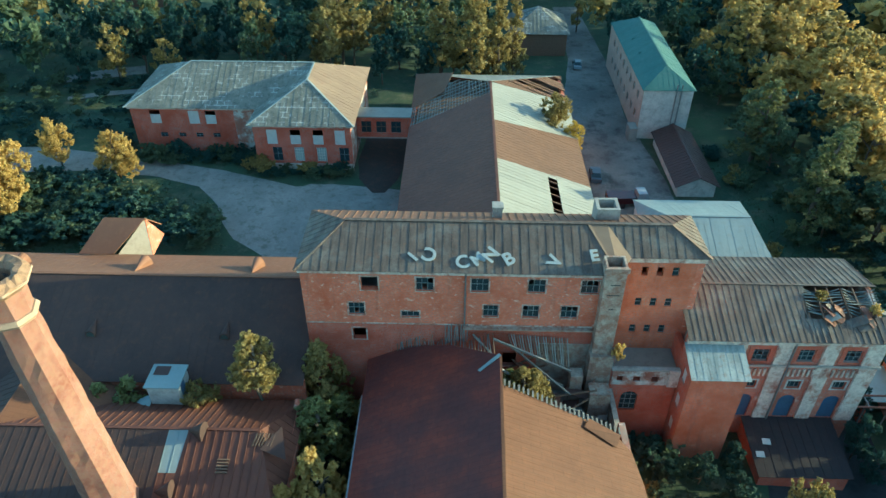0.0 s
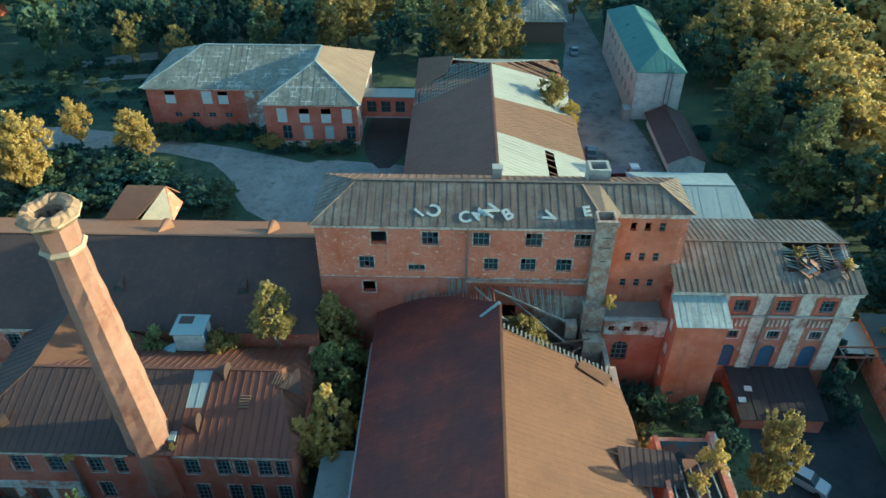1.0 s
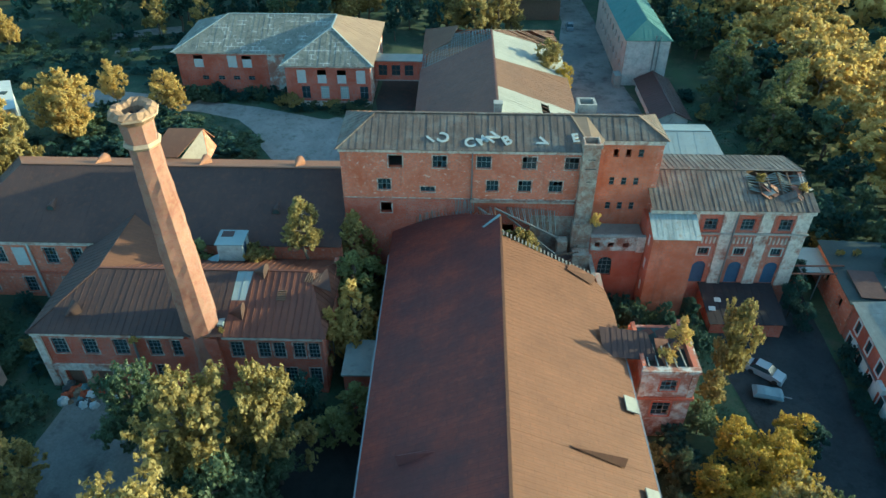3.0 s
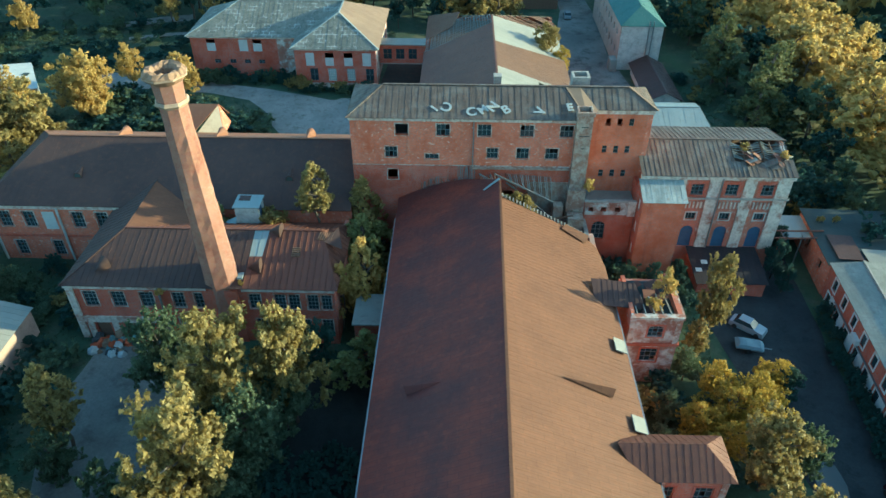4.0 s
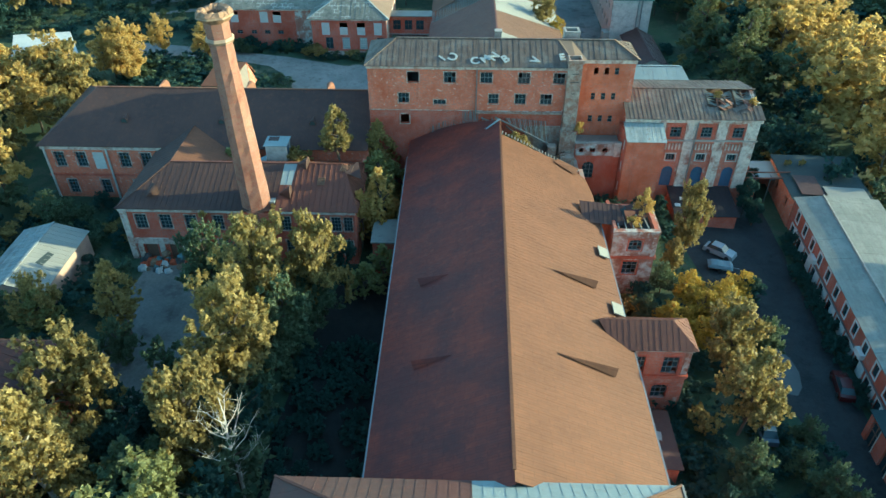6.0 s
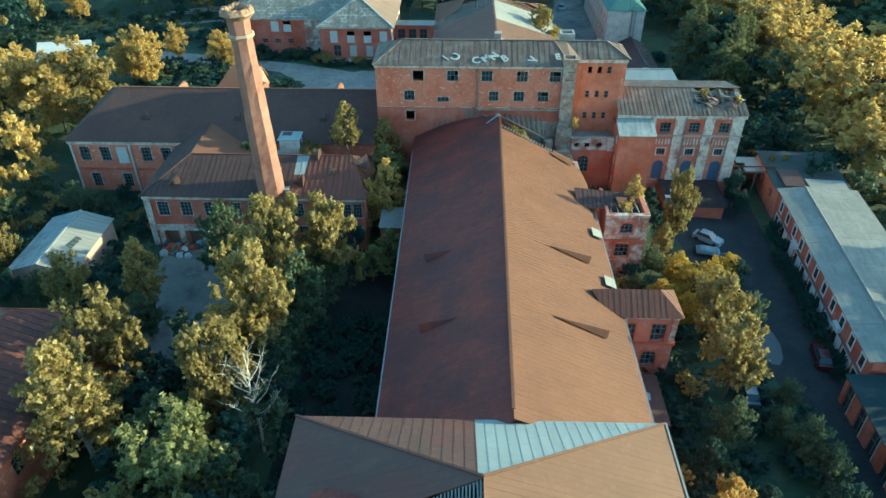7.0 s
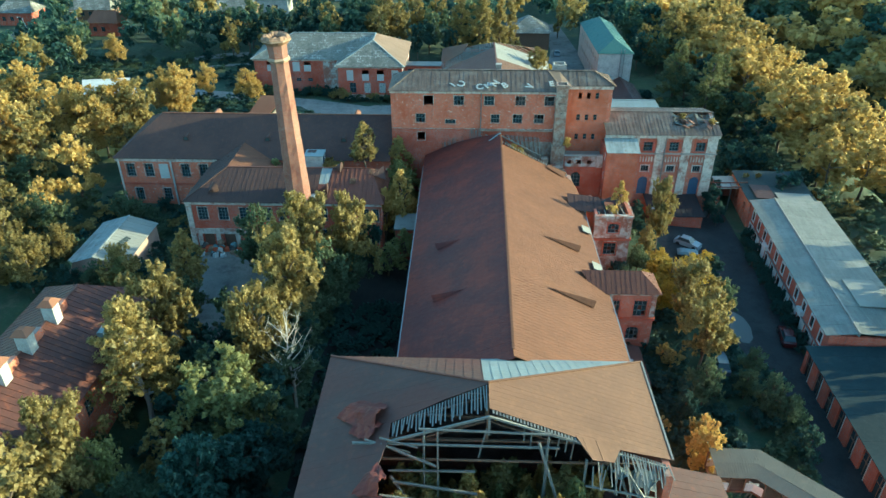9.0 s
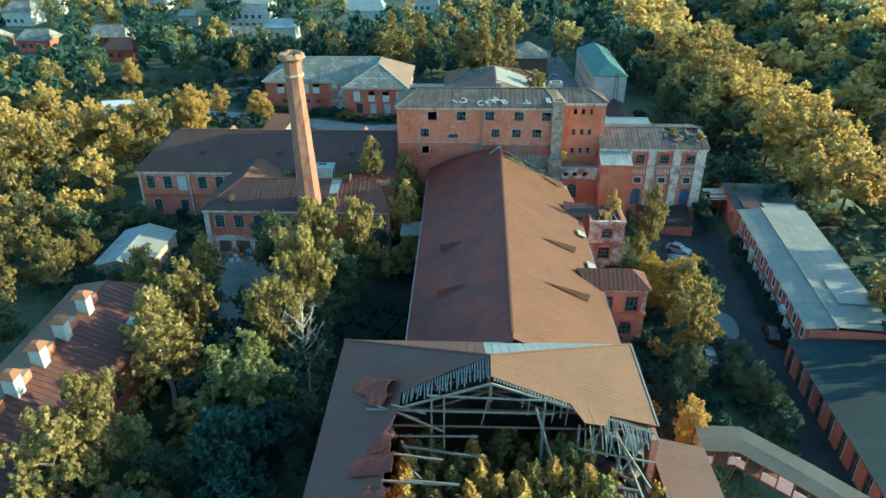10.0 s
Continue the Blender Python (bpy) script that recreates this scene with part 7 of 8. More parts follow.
KINDS = {
    "oak": [tree_kind("broadleaf_tree", 1 + k, 11.0, 4.2, m, 11500, 0.205, "broad", lab) for k, (m, lab) in enumerate(((LEAF_GREEN, "full green broadleaf tree beside the factory"), (LEAF_OLIVE, "broadleaf tree with dull olive leaves in evening sun"), (LEAF_OLIVE, "round olive-green broadleaf tree"), (LEAF_GOLD, "broadleaf tree turning gold"), (LEAF_DARK_SHADE, "dark green broadleaf tree with shade put into its leaf colour"), (LEAF_YELLOW, "low tree in bright yellow autumn leaf"), (LEAF_LIME, "broadleaf tree with sunlight put into its yellow-green leaf colour")))],
    "poplar": [tree_kind("poplar_tree", 21 + k, 19.0, 3.2, m, 8500, 0.215, "poplar", "tall poplar with an uneven olive crown") for k, m in enumerate((LEAF_OLIVE, LEAF_OLIVE, LEAF_MID))],
    "birch": [tree_kind("birch_tree", 31 + k, 14.0, 4.2, m, 15000, 0.16, "birch", "tall birch with hanging yellow-green twigs", BARK_PALE) for k, m in enumerate((LEAF_OLIVE, LEAF_GOLD))],
    "young": [tree_kind("young_tree", 41 + k, 7.0, 1.9, m, 4500, 0.155, "young", "slender young tree growing in the ruins") for k, m in enumerate((LEAF_OLIVE, LEAF_LIME, LEAF_GOLD))],
    "bush": [tree_kind("bush", 51 + k, 2.6, 2.0, m, 1300, 0.18, "bush", "leafy bush by the wall") for k, m in enumerate((LEAF_GREEN, LEAF_DARK_SHADE, LEAF_GOLD, LEAF_OLIVE))],
    "wood": [tree_kind("forest_tree", 61 + k, 13.0, 5.0, m, 2350, 0.43, "wood", lab, None, "wood on the slope") for k, (m, lab) in enumerate(((LEAF_GOLD, "forest tree whose gold leaf colour carries the evening sun"), (LEAF_OLIVE, "forest tree with olive leaves"), (LEAF_GREEN, "green forest tree on the slope"), (LEAF_GOLD, "forest tree with leaves coloured gold for the low sun"), (LEAF_DARK_SHADE, "dark green forest tree with shade put into its leaf colour")))],
}
USED = set()
PLACE = random.Random(77)


def plant(kind, i, x, y, height=None, wide=1.0, z=None):
    """Sets a tree of that kind on the ground (or at height z)."""
    base = {"oak": 11.0, "poplar": 19.0, "birch": 14.0, "young": 7.0, "bush": 2.6, "wood": 13.0}[kind]
    src = KINDS[kind][i]
    s = (height or base) / base
    at = Matrix.LocRotScale((x, y, (g(x, y) if z is None else z) - 0.1), Euler((0, 0, PLACE.uniform(0, 6.28))), (s * wide, s * wide, s))
    if (kind, i) not in USED:
        USED.add((kind, i))
        src.matrix_basis = at
        return src
    o = src.copy()
    scene.collection.objects.link(o)
    for c in src.children:
        d = c.copy()
        scene.collection.objects.link(d)
        d.parent = o
    o.matrix_basis = at
    return o


# trees round the works: kind, variant, x, y, height, breadth
for row in (
    ("oak", 1, -22.4, 19.2, 17.0, 0.78), ("oak", 0, -30.2, 24.6, 11.5, 0.85), ("oak", 2, -16.2, 21.0, 16.5, 0.64), ("oak", 0, -18.8, 15.0, 12.0, 0.8), ("oak", 1, -22.0, 8.3, 17.5, 0.74), ("oak", 2, -23.4, -1.6, 16.4, 0.66), ("young", 0, -38.0, 16.8, 12.0, 0.9), ("young", 1, -47.2, 17.0, 7.5, 1.2),
    ("oak", 0, -17.0, 20.0, 9, 1.0), ("oak", 4, -14.5, 27.5, 8, 0.8), ("oak", 0, -20, 13, 8, 1.0), ("oak", 0, -20.5, 6.0, 8.5, 0.9), ("oak", 2, -36.4, 3.2, 15.0, 0.84),
    # variant 6 is yellow-green to paint in a sunlit crown
    ("birch", 0, -35.4, -6.0, 16.6, 1.06), ("oak", 6, -23.8, -11.0, 13.4, 1.06), ("oak", 1, -37.4, -18.6, 15.4, 0.68), ("oak", 6, -33.8, -18.4, 10.0, 0.6), ("oak", 0, -31.0, -20.6, 8, 1.0), ("oak", 2, -37.4, -25.4, 16, 0.85),
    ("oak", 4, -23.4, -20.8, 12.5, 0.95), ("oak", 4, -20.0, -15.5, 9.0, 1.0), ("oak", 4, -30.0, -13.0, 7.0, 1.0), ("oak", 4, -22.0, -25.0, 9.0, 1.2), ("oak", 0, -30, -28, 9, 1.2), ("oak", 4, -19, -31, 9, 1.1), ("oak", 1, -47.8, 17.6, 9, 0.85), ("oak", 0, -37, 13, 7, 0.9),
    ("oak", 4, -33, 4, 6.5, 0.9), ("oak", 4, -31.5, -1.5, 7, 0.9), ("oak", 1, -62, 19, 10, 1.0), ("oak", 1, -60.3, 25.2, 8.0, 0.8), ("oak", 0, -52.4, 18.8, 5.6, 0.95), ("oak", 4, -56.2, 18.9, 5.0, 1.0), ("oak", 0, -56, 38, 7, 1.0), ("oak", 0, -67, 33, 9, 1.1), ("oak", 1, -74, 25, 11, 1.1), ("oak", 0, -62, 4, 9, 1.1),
    ("oak", 3, -94, 64, 16, 1.15), ("oak", 3, -86, 58, 15, 1.1), ("oak", 3, -80, 72, 13, 1.0), ("oak", 1, -90, 44, 14, 1.1), ("oak", 3, -104, 52, 15, 1.2), ("oak", 0, -75, 45, 10, 1.1), ("oak", 3, -72, 66, 12, 1.0), ("oak", 0, -98, 34, 12, 1.1), ("oak", 1, -84, 30, 12, 1.1),
    ("oak", 3, -61.1, 96.8, 8.2, 0.85), ("oak", 3, -50.9, 94.2, 7.8, 1.05), ("oak", 3, -48.6, 92.8, 5.8, 0.95), ("oak", 3, -63.6, 86.2, 11.0, 1.0), ("oak", 3, -66.8, 86.0, 10.0, 0.95), ("oak", 3, -62.4, 82.6, 9.5, 0.9), ("oak", 3, -72.0, 76.5, 12.5, 1.0), ("oak", 1, -68.6, 71.0, 12.0, 0.95), ("oak", 3, -93.5, 121.5, 8.5, 0.9), ("oak", 3, -78, 76, 10, 1.0), ("oak", 3, -97, 84, 12, 1.1),
    ("poplar", 0, -22.6, 139, 19, 1.0), ("poplar", 1, -2.0, 133, 20, 1.35), ("poplar", 0, 3.6, 131, 22, 1.2), ("poplar", 1, 8.6, 133, 20, 1.0), ("poplar", 0, -14.5, 146, 17, 1.2), ("poplar", 1, 28.7, 167, 14, 0.7), ("poplar", 0, 12, 137, 18, 1.0),
    ("poplar", 2, 51.8, 86, 17, 1.5), ("poplar", 2, 50.5, 106, 15, 1.6), ("poplar", 1, 57.0, 137, 17, 1.7), ("poplar", 0, 46.3, 66.5, 9, 0.7), ("poplar", 2, 56, 92, 15, 1.5),
    ("young", 0, -12.0, 49.4, 13.0, 0.9), ("young", 2, -10.6, 37.4, 12.4, 0.8), ("young", 2, -13.0, 35.6, 10.0, 0.8), ("young", 1, -11.5, 44.0, 11.0, 1.1), ("young", 1, -10.0, 47.0, 8.0, 1.4), ("young", 1, -9.0, 40.0, 4.5, 1.4), ("young", 1, -9.5, 28.0, 7.0, 1.2), ("young", 1, -11.5, 25.5, 6.0, 1.4),
    ("young", 1, -32.6, 46.0, 9.5, 1.0), ("young", 1, -29.8, 46.4, 10.0, 1.0), ("oak", 1, 30.0, 34.6, 13.5, 0.5), ("young", 0, 27.6, 31.6, 6.5, 1.0), ("oak", 5, 28.3, 25.5, 5.8, 1.1), ("oak", 5, 32.2, 24.0, 6.0, 1.1), ("oak", 5, 25.0, 20.5, 5.2, 1.1), ("oak", 0, 22.5, 22.5, 4.6, 1.1), ("oak", 5, 27.5, 18.0, 5.2, 1.2), ("oak", 0, 24.0, 16.0, 4.5, 1.2), ("oak", 5, 35.2, 27.2, 5.2, 1.0), ("oak", 5, 29.0, 21.8, 5.8, 1.1), ("oak", 0, 26.0, 28.5, 4.8, 1.0), ("oak", 0, 21.0, 18.5, 4.0, 1.1), ("oak", 1, 29.6, 14.4, 11, 0.9), ("oak", 1, 29.0, 6.0, 12, 0.8), ("oak", 5, 31.0, 20.0, 7.5, 0.9), ("oak", 0, 34.5, 16.5, 7.0, 0.8), ("oak", 4, 36.5, 26.5, 4.8, 0.9),
    ("oak", 0, 27.5, -0.5, 7.0, 0.8), ("oak", 4, 24.5, -4.0, 5.0, 0.8), ("oak", 0, 36.5, -3.5, 5.0, 0.8), ("oak", 4, 36.2, -8.5, 5.0, 0.9), ("oak", 3, 24.0, -12.2, 8.4, 0.62), ("oak", 4, 29, -8, 3.5, 0.9), ("oak", 5, 28.5, -9.5, 2.6, 0.9), ("oak", 4, 42.5, 48.0, 6.2, 0.75), ("oak", 4, 43.0, 45.2, 4.6, 0.8), ("oak", 4, 21.8, 43.6, 4.2, 0.8), ("oak", 4, 25.6, 43.8, 4.6, 0.8), ("oak", 4, 29.4, 46.2, 3.6, 0.8), ("oak", 4, 28.6, 42.4, 3.8, 0.9), ("oak", 4, 45.0, 53.5, 5.0, 0.8),
):
    plant(*row)
# growth on roofs and inside the ruins
for kind, i, x, y, z, h, w in (
    ("young", 0, -17.4, 46.6, 7.6, 9.4, 1.05), ("bush", 3, -22.8, 45.6, 8.2, 2.6, 0.9), ("bush", 3, -21.9, 46.0, 8.0, 2.2, 0.7),
    ("oak", 1, 16.4, 102.0, 7.6, 7.4, 1.0), ("oak", 5, 19.0, 99.5, 6.0, 5.5, 0.85),
    ("young", 2, 22.6, 31.3, 8.9, 5.2, 0.85), ("bush", 2, 21.5, 30.2, 8.8, 2.0, 0.8), ("young", 0, 7.6, 46.4, 7.0, 6.4, 1.3), ("young", 0, 8.8, 46.9, 7.0, 5.6, 1.3), ("young", 1, 6.4, 46.8, 7.5, 5.2, 1.2), ("bush", 2, 16.8, 49.6, 11.0, 2.6, 0.4), ("bush", 2, 41.9, 53.2, 14.3, 1.6, 0.6), ("bush", 3, 37.2, 54.9, 14.3, 1.8, 0.5),
    ("bush", 2, 17.2, -25.0, 7.0, 2.6, 0.7), ("bush", 2, 17.4, -27.5, 6.5, 2.6, 0.7), ("bush", 2, -32.8, 32.5, 7.6, 1.6, 0.6), ("bush", 3, -23.6, 33.0, 8.9, 0.9, 0.6), ("bush", 3, 50.5, 55.0, 3.6, 1.4, 0.6), ("bush", 3, 52.6, 55.0, 3.6, 1.4, 0.6),
):
    plant(kind, i, x, y, h, w, z)


def dead_tree():
    T = thing("dead_tree", (-19.6, -3.0, g(-19.6, -3.0)), "bare dead tree with pale branches", "tree")
    rr = random.Random(15)
    trunk = M().tube([(-19.6, -3.0, -0.3), (-19.5, -2.9, 4), (-19.8, -2.8, 8), (-19.6, -2.6, 11.5), (-19.7, -2.6, 14.0)], 0.2, 0.03)
    part("trunk", trunk, BARK_PALE, T)
    for k in range(20):
        z = 3.5 + 8.5 * (k / 20) ** 0.9
        a = k * 2.4 + rr.uniform(-0.4, 0.4)
        length = (5.2 - 0.26 * z) * rr.uniform(0.75, 1.15)
        out = Vector((math.cos(a), math.sin(a), 0))
        p = Vector((-19.6, -2.85, z))
        q = p + out * length * 0.45 + Vector((0, 0, length * 0.35))
        e = p + out * length * 0.85 + Vector((rr.uniform(-0.3, 0.3), rr.uniform(-0.3, 0.3), length * 1.0))
        m = M().tube([p, q, e], 0.06, 0.01, 5)
        for i in range(9):
            f = rr.uniform(0.25, 0.95)
            s = p.lerp(q, f * 2) if f < 0.5 else q.lerp(e, f * 2 - 1)
            tip = s + Vector((rr.uniform(-0.8, 0.8), rr.uniform(-0.8, 0.8), rr.uniform(0.4, 1.4)))
            m.tube([s, s.lerp(tip, 0.5) + Vector((0.05, 0.05, 0)), tip], 0.02, 0.006, 4)
        part("branch", m, BARK_PALE, T)


dead_tree()


def clear(x, y):
    """True where a wood may stand: not on buildings, yards and roads."""
    for x0, x1, y0, y1 in ((-64, 48, 28, 72), (-16, 46, -70, 62), (-56, 46, 72, 126), (28, 46, 90, 150), (-95, -66, 86, 122), (8, 30, 120, 175), (-64, -36, -36, 36), (44, 60, -60, 60), (-18, 24, 90, 128), (20, 42, 62, 130)):
        if x0 < x < x1 and y0 < y < y1:
            return False
    return True


def scatter(rr, x0, x1, y0, y1, gap, tries, ok):
    """Points with some room between them."""
    cell, kept = {}, []
    for _ in range(tries):
        x, y = rr.uniform(x0, x1), rr.uniform(y0, y1)
        if not ok(x, y):
            continue
        d = gap(x, y)
        i, j = int(x // 10), int(y // 10)
        if abs(x) > 0.68 * (y + 75) + 8 or y > 400:
            continue
        if all((x - a) ** 2 + (y - b) ** 2 > d * d for p in (-1, 0, 1) for q in (-1, 0, 1) for a, b in cell.get((i + p, j + q), ())):
            cell.setdefault((i, j), []).append((x, y))
            kept.append((x, y))
    return kept


def before(x, y, a, b):
    """True on the open ground of a house at (a, b): round it and on its south side."""
    u = Vector((a, b + 80)).normalized()
    along, across = (a - x) * u.x + (b - y) * u.y, (a - x) * u.y - (b - y) * u.x
    return -8 < along < 32 and abs(across) < 8.0


def woods():
    """The wood east of the works, and the tree belts round the far houses; trees past the nearest join into one far wood."""
    rr = random.Random(99)
    east = scatter(rr, 50, 230, -70, 420, lambda x, y: 5.2 if x < 100 and y < 150 else 6.5, 9000, lambda x, y: x > 50 + 4 * math.sin(y * 0.1) and not (x < 63 and y < 64) and not (x < 77 and y < 54))
    north = scatter(rr, -300, 60, 66, 520, lambda x, y: 4.9 if y < 165 else 8.0, 14000, lambda x, y: clear(x, y) and not (noise.noise((x * 0.02, y * 0.02, 4.0)) < -0.12 and y > 170) and not (x < -52 and y < 128 and x > -100) and not (y < 128 and x > -56) and not any(before(x, y, a, b) for a, b in TOWN))
    far = []
    for x, y in east:
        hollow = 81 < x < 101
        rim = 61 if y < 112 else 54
        # leaf colour paints the light: gold sunlit crest, dark shaded edge and hollow
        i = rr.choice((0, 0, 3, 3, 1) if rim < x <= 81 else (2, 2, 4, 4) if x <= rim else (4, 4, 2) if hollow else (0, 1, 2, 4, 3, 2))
        h, w = rr.uniform(11, 15) * (0.75 if x < 60 else 0.62 if hollow else 1.0), rr.uniform(1.05, 1.3) * (1.3 if hollow else 1.0)
        if x < 92 and 30 < y < 150:
            plant("wood", i, x, y, h, w)
        else:
            far.append((i, x, y, h, w))
    for x, y in north:
        i, h, w = rr.choice((2, 4, 4, 1, 4, 4, 1)), rr.uniform(8, 14), rr.uniform(0.75, 1.05)
        if y < 158 and x > -75:
            plant("wood", i, x, y, h, w)
        else:
            far.append((i, x, y, h, w))
    west = scatter(rr, -125, -58, -20, 84, lambda x, y: 6.2, 1500, lambda x, y: not (-64 < x < -36 and y < 36) and not (x > -66 and y > 30) and not (x > -88 and y > 76))
    for x, y in west:
        plant("wood", rr.choice((0, 1, 1, 3, 1, 1)), x, y, rr.uniform(9, 14), rr.uniform(0.8, 1.1))
    court = scatter(rr, -38, -19.5, -40, 20, lambda x, y: 4.6, 500, lambda x, y: not on_lane(x, y) and not (x < -31 and -22 < y < 6))
    for x, y in court:
        plant("wood", rr.choice((2, 4, 4, 1)), x, y, rr.uniform(6.5, 9.5), rr.uniform(1.0, 1.2))
    mats = [LEAF_GOLD, LEAF_OLIVE, LEAF_GREEN, LEAF_GOLD, LEAF_DARK_SHADE]
    protos = []
    for k in range(6):
        rs = np.random.RandomState(300 + k)
        lobes = []
        for q in range(13):
            a, u = rs.rand() * 6.28, rs.rand() * 2 - 1
            r = (1 - u * u) ** 0.5 * 5.0 * (0.4 + 0.4 * rs.rand())
            lobes.append(((r * math.cos(a), r * math.sin(a), 8.0 + 3.9 * u), 1.3 + rs.rand()))
        protos.append(leaves(rs, lobes, 300, 0.98))
    vs, fs, ms, n = [], [], [], 0
    for i, x, y, h, w in far:
        v, f = protos[rr.randrange(6)]
        a, s = rr.uniform(0, 6.28), h / 13.0
        rot = np.array([[math.cos(a), -math.sin(a), 0], [math.sin(a), math.cos(a), 0], [0, 0, 1]])
        vs.append((v @ rot.T) * np.array([s * w, s * w, s]) + np.array([x, y, g(x, y)]))
        fs.append(f + n)
        ms += [i] * len(f)
        n += len(v)
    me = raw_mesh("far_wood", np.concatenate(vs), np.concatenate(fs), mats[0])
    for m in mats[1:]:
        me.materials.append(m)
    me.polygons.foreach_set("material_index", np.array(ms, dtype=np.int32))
    tagged(new("far_wood", me), "distant mixed wood with green and golden crowns", "wood", kind="stuff")


TOWN = [(-84, 212), (-41, 214), (-126, 180), (-198, 219), (-149, 172), (-165, 172), (-78, 179), (-178, 217), (-138, 150), (-111, 217), (-112, 158), (-70, 190), (-180, 240), (-140, 255), (-20, 250), (-220, 260), (-60, 280), (20, 275), (-110, 300)]
woods()


def underwood():
    """Bushes along the walls and in the rough ground."""
    rr = random.Random(123)
    areas = ((-17, -9, 18, 34, 12), (-62, -44, 36, 46, 14), (-50, -31, 97, 102, 16), (-29, -16, 94, 97, 9), (18, 27, -12, 28, 18), (23, 30, 38, 46, 8), (-40, -15, -35, 8, 40), (42, 60, 64, 110, 30), (33, 43, -30, 14, 10), (-100, -62, 0, 60, 30), (-13, -8, 36, 50, 10), (-90, -60, 72, 84, 16), (17, 23, 38, 49, 10), (44, 52, 60, 66, 6))
    for x0, x1, y0, y1, n in areas:
        for _ in range(n):
            x, y = rr.uniform(x0, x1), rr.uniform(y0, y1)
            if -34 < x < -8 and 73 < y < 95.5 or -72 < x < -34 and 93 < y < 99.6 or on_lane(x, y):
                continue
            plant("bush", rr.choice((0, 1, 1, 0, 3)), x, y, rr.uniform(1.4, 3.4), rr.uniform(0.8, 1.3))


UNDERGROWTH = []


def thicket(rr, x0, x1, y0, y1, gap, kinds, low, high, wide, skip=lambda x, y: False):
    """Dense young growth that closes over the ground; gathered, then joined into one mass."""
    for x, y in scatter(rr, x0, x1, y0, y1, lambda x, y: gap, 900, lambda x, y: not skip(x, y)):
        UNDERGROWTH.append((rr.choice(kinds), x, y, rr.uniform(low, high), wide * rr.uniform(1.15, 1.5), rr.uniform(0, 6.28)))


def join_undergrowth():
    mats = [LEAF_GOLD, LEAF_OLIVE, LEAF_GREEN, LEAF_GOLD, LEAF_DARK_SHADE]
    rs = np.random.RandomState(17)
    protos = []
    for k in range(5):
        lobes = []
        for q in range(16):
            a, r = rs.rand() * 6.28, 5.0 * 0.8 * rs.rand() ** 0.5
            lobes.append(((r * math.cos(a), r * math.sin(a), 13.0 * (0.16 + 0.62 * rs.rand() * (1 - 0.1 * r))), 1.2 + 1.0 * rs.rand()))
        protos.append(leaves(rs, lobes, 1100, 0.62, tufts=5))
    vs, ms = [], []
    for n, (i, x, y, h, w, a) in enumerate(UNDERGROWTH):
        v, f = protos[n % 5]
        c, q, t = math.cos(a), math.sin(a), h / 13.0
        vs.append((v @ np.array([[c, q, 0], [-q, c, 0], [0, 0, 1]])) * np.array([t * w, t * w, t]) + np.array([x, y, g(x, y) - 0.1]))
        ms += [i] * len(f)
    v = np.concatenate(vs)
    me = raw_mesh("undergrowth", v, np.arange(len(v)).reshape(-1, 3), mats[0])
    for m in mats[1:]:
        me.materials.append(m)
    me.polygons.foreach_set("material_index", np.array(ms, dtype=np.int32))
    tagged(new("undergrowth", me), "dense dark green scrub covering the ground", "undergrowth", kind="stuff")


THICK = random.Random(404)
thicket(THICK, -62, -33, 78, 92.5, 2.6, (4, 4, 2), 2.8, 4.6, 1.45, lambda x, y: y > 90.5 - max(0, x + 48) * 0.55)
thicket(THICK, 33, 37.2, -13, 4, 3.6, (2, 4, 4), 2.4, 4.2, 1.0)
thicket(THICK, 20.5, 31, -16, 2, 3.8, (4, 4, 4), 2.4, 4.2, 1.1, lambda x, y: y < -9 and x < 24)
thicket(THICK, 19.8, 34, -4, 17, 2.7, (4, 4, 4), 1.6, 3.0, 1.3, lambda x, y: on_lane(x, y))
for x, y, h in ((34.6, -2.0, 6.5), (36.0, -4.5, 5.5), (35.0, 4.5, 5.0), (33.0, 1.0, 4.5)):
    plant("oak", 0, x, y, h, 0.85)
thicket(THICK, -50.5, -30.8, 98.8, 102.3, 1.7, (4, 4, 2), 1.6, 2.8, 1.3)
thicket(THICK, -29.5, -15.5, 94.6, 96.9, 1.7, (4, 4, 2), 1.4, 2.4, 1.3)
for x, y in scatter(THICK, -18, -8.6, -14, 17, lambda x, y: 2.3, 900, lambda x, y: True):
    plant("bush", 1, x, y, THICK.uniform(1.2, 2.2), THICK.uniform(1.1, 1.5))
for x, y in ((58, 60), (57, 52), (61.5, 56), (62, 48), (55, 63)):
    plant("wood", THICK.choice((2, 4)), x, y, THICK.uniform(6.5, 8.5), 1.15)
thicket(THICK, -104, -54, 104, 129, 3.6, (4, 4, 2), 1.6, 3.4, 1.35, lambda x, y: on_lane(x, y))
thicket(THICK, 57, 78, 18, 56, 4.6, (2, 1, 4), 2.6, 4.4, 1.3)
for k in range(16):
    y = 11 + k * 2.0
    plant("bush", 1, 43.6 + 0.09 * (y - 7.8) + THICK.uniform(-0.5, 0.4), y, THICK.uniform(1.4, 2.6), THICK.uniform(0.8, 1.1))
thicket(THICK, -68, -58.5, 18, 44, 4.4, (2, 4, 1), 4.0, 7.0, 1.1)
thicket(THICK, -50, -44.8, 33.5, 46, 2.8, (4, 4, 2), 2.2, 4.0, 1.2)
thicket(THICK, -48, -42.5, 12, 31, 3.4, (4, 2), 2.5, 4.5, 1.1)
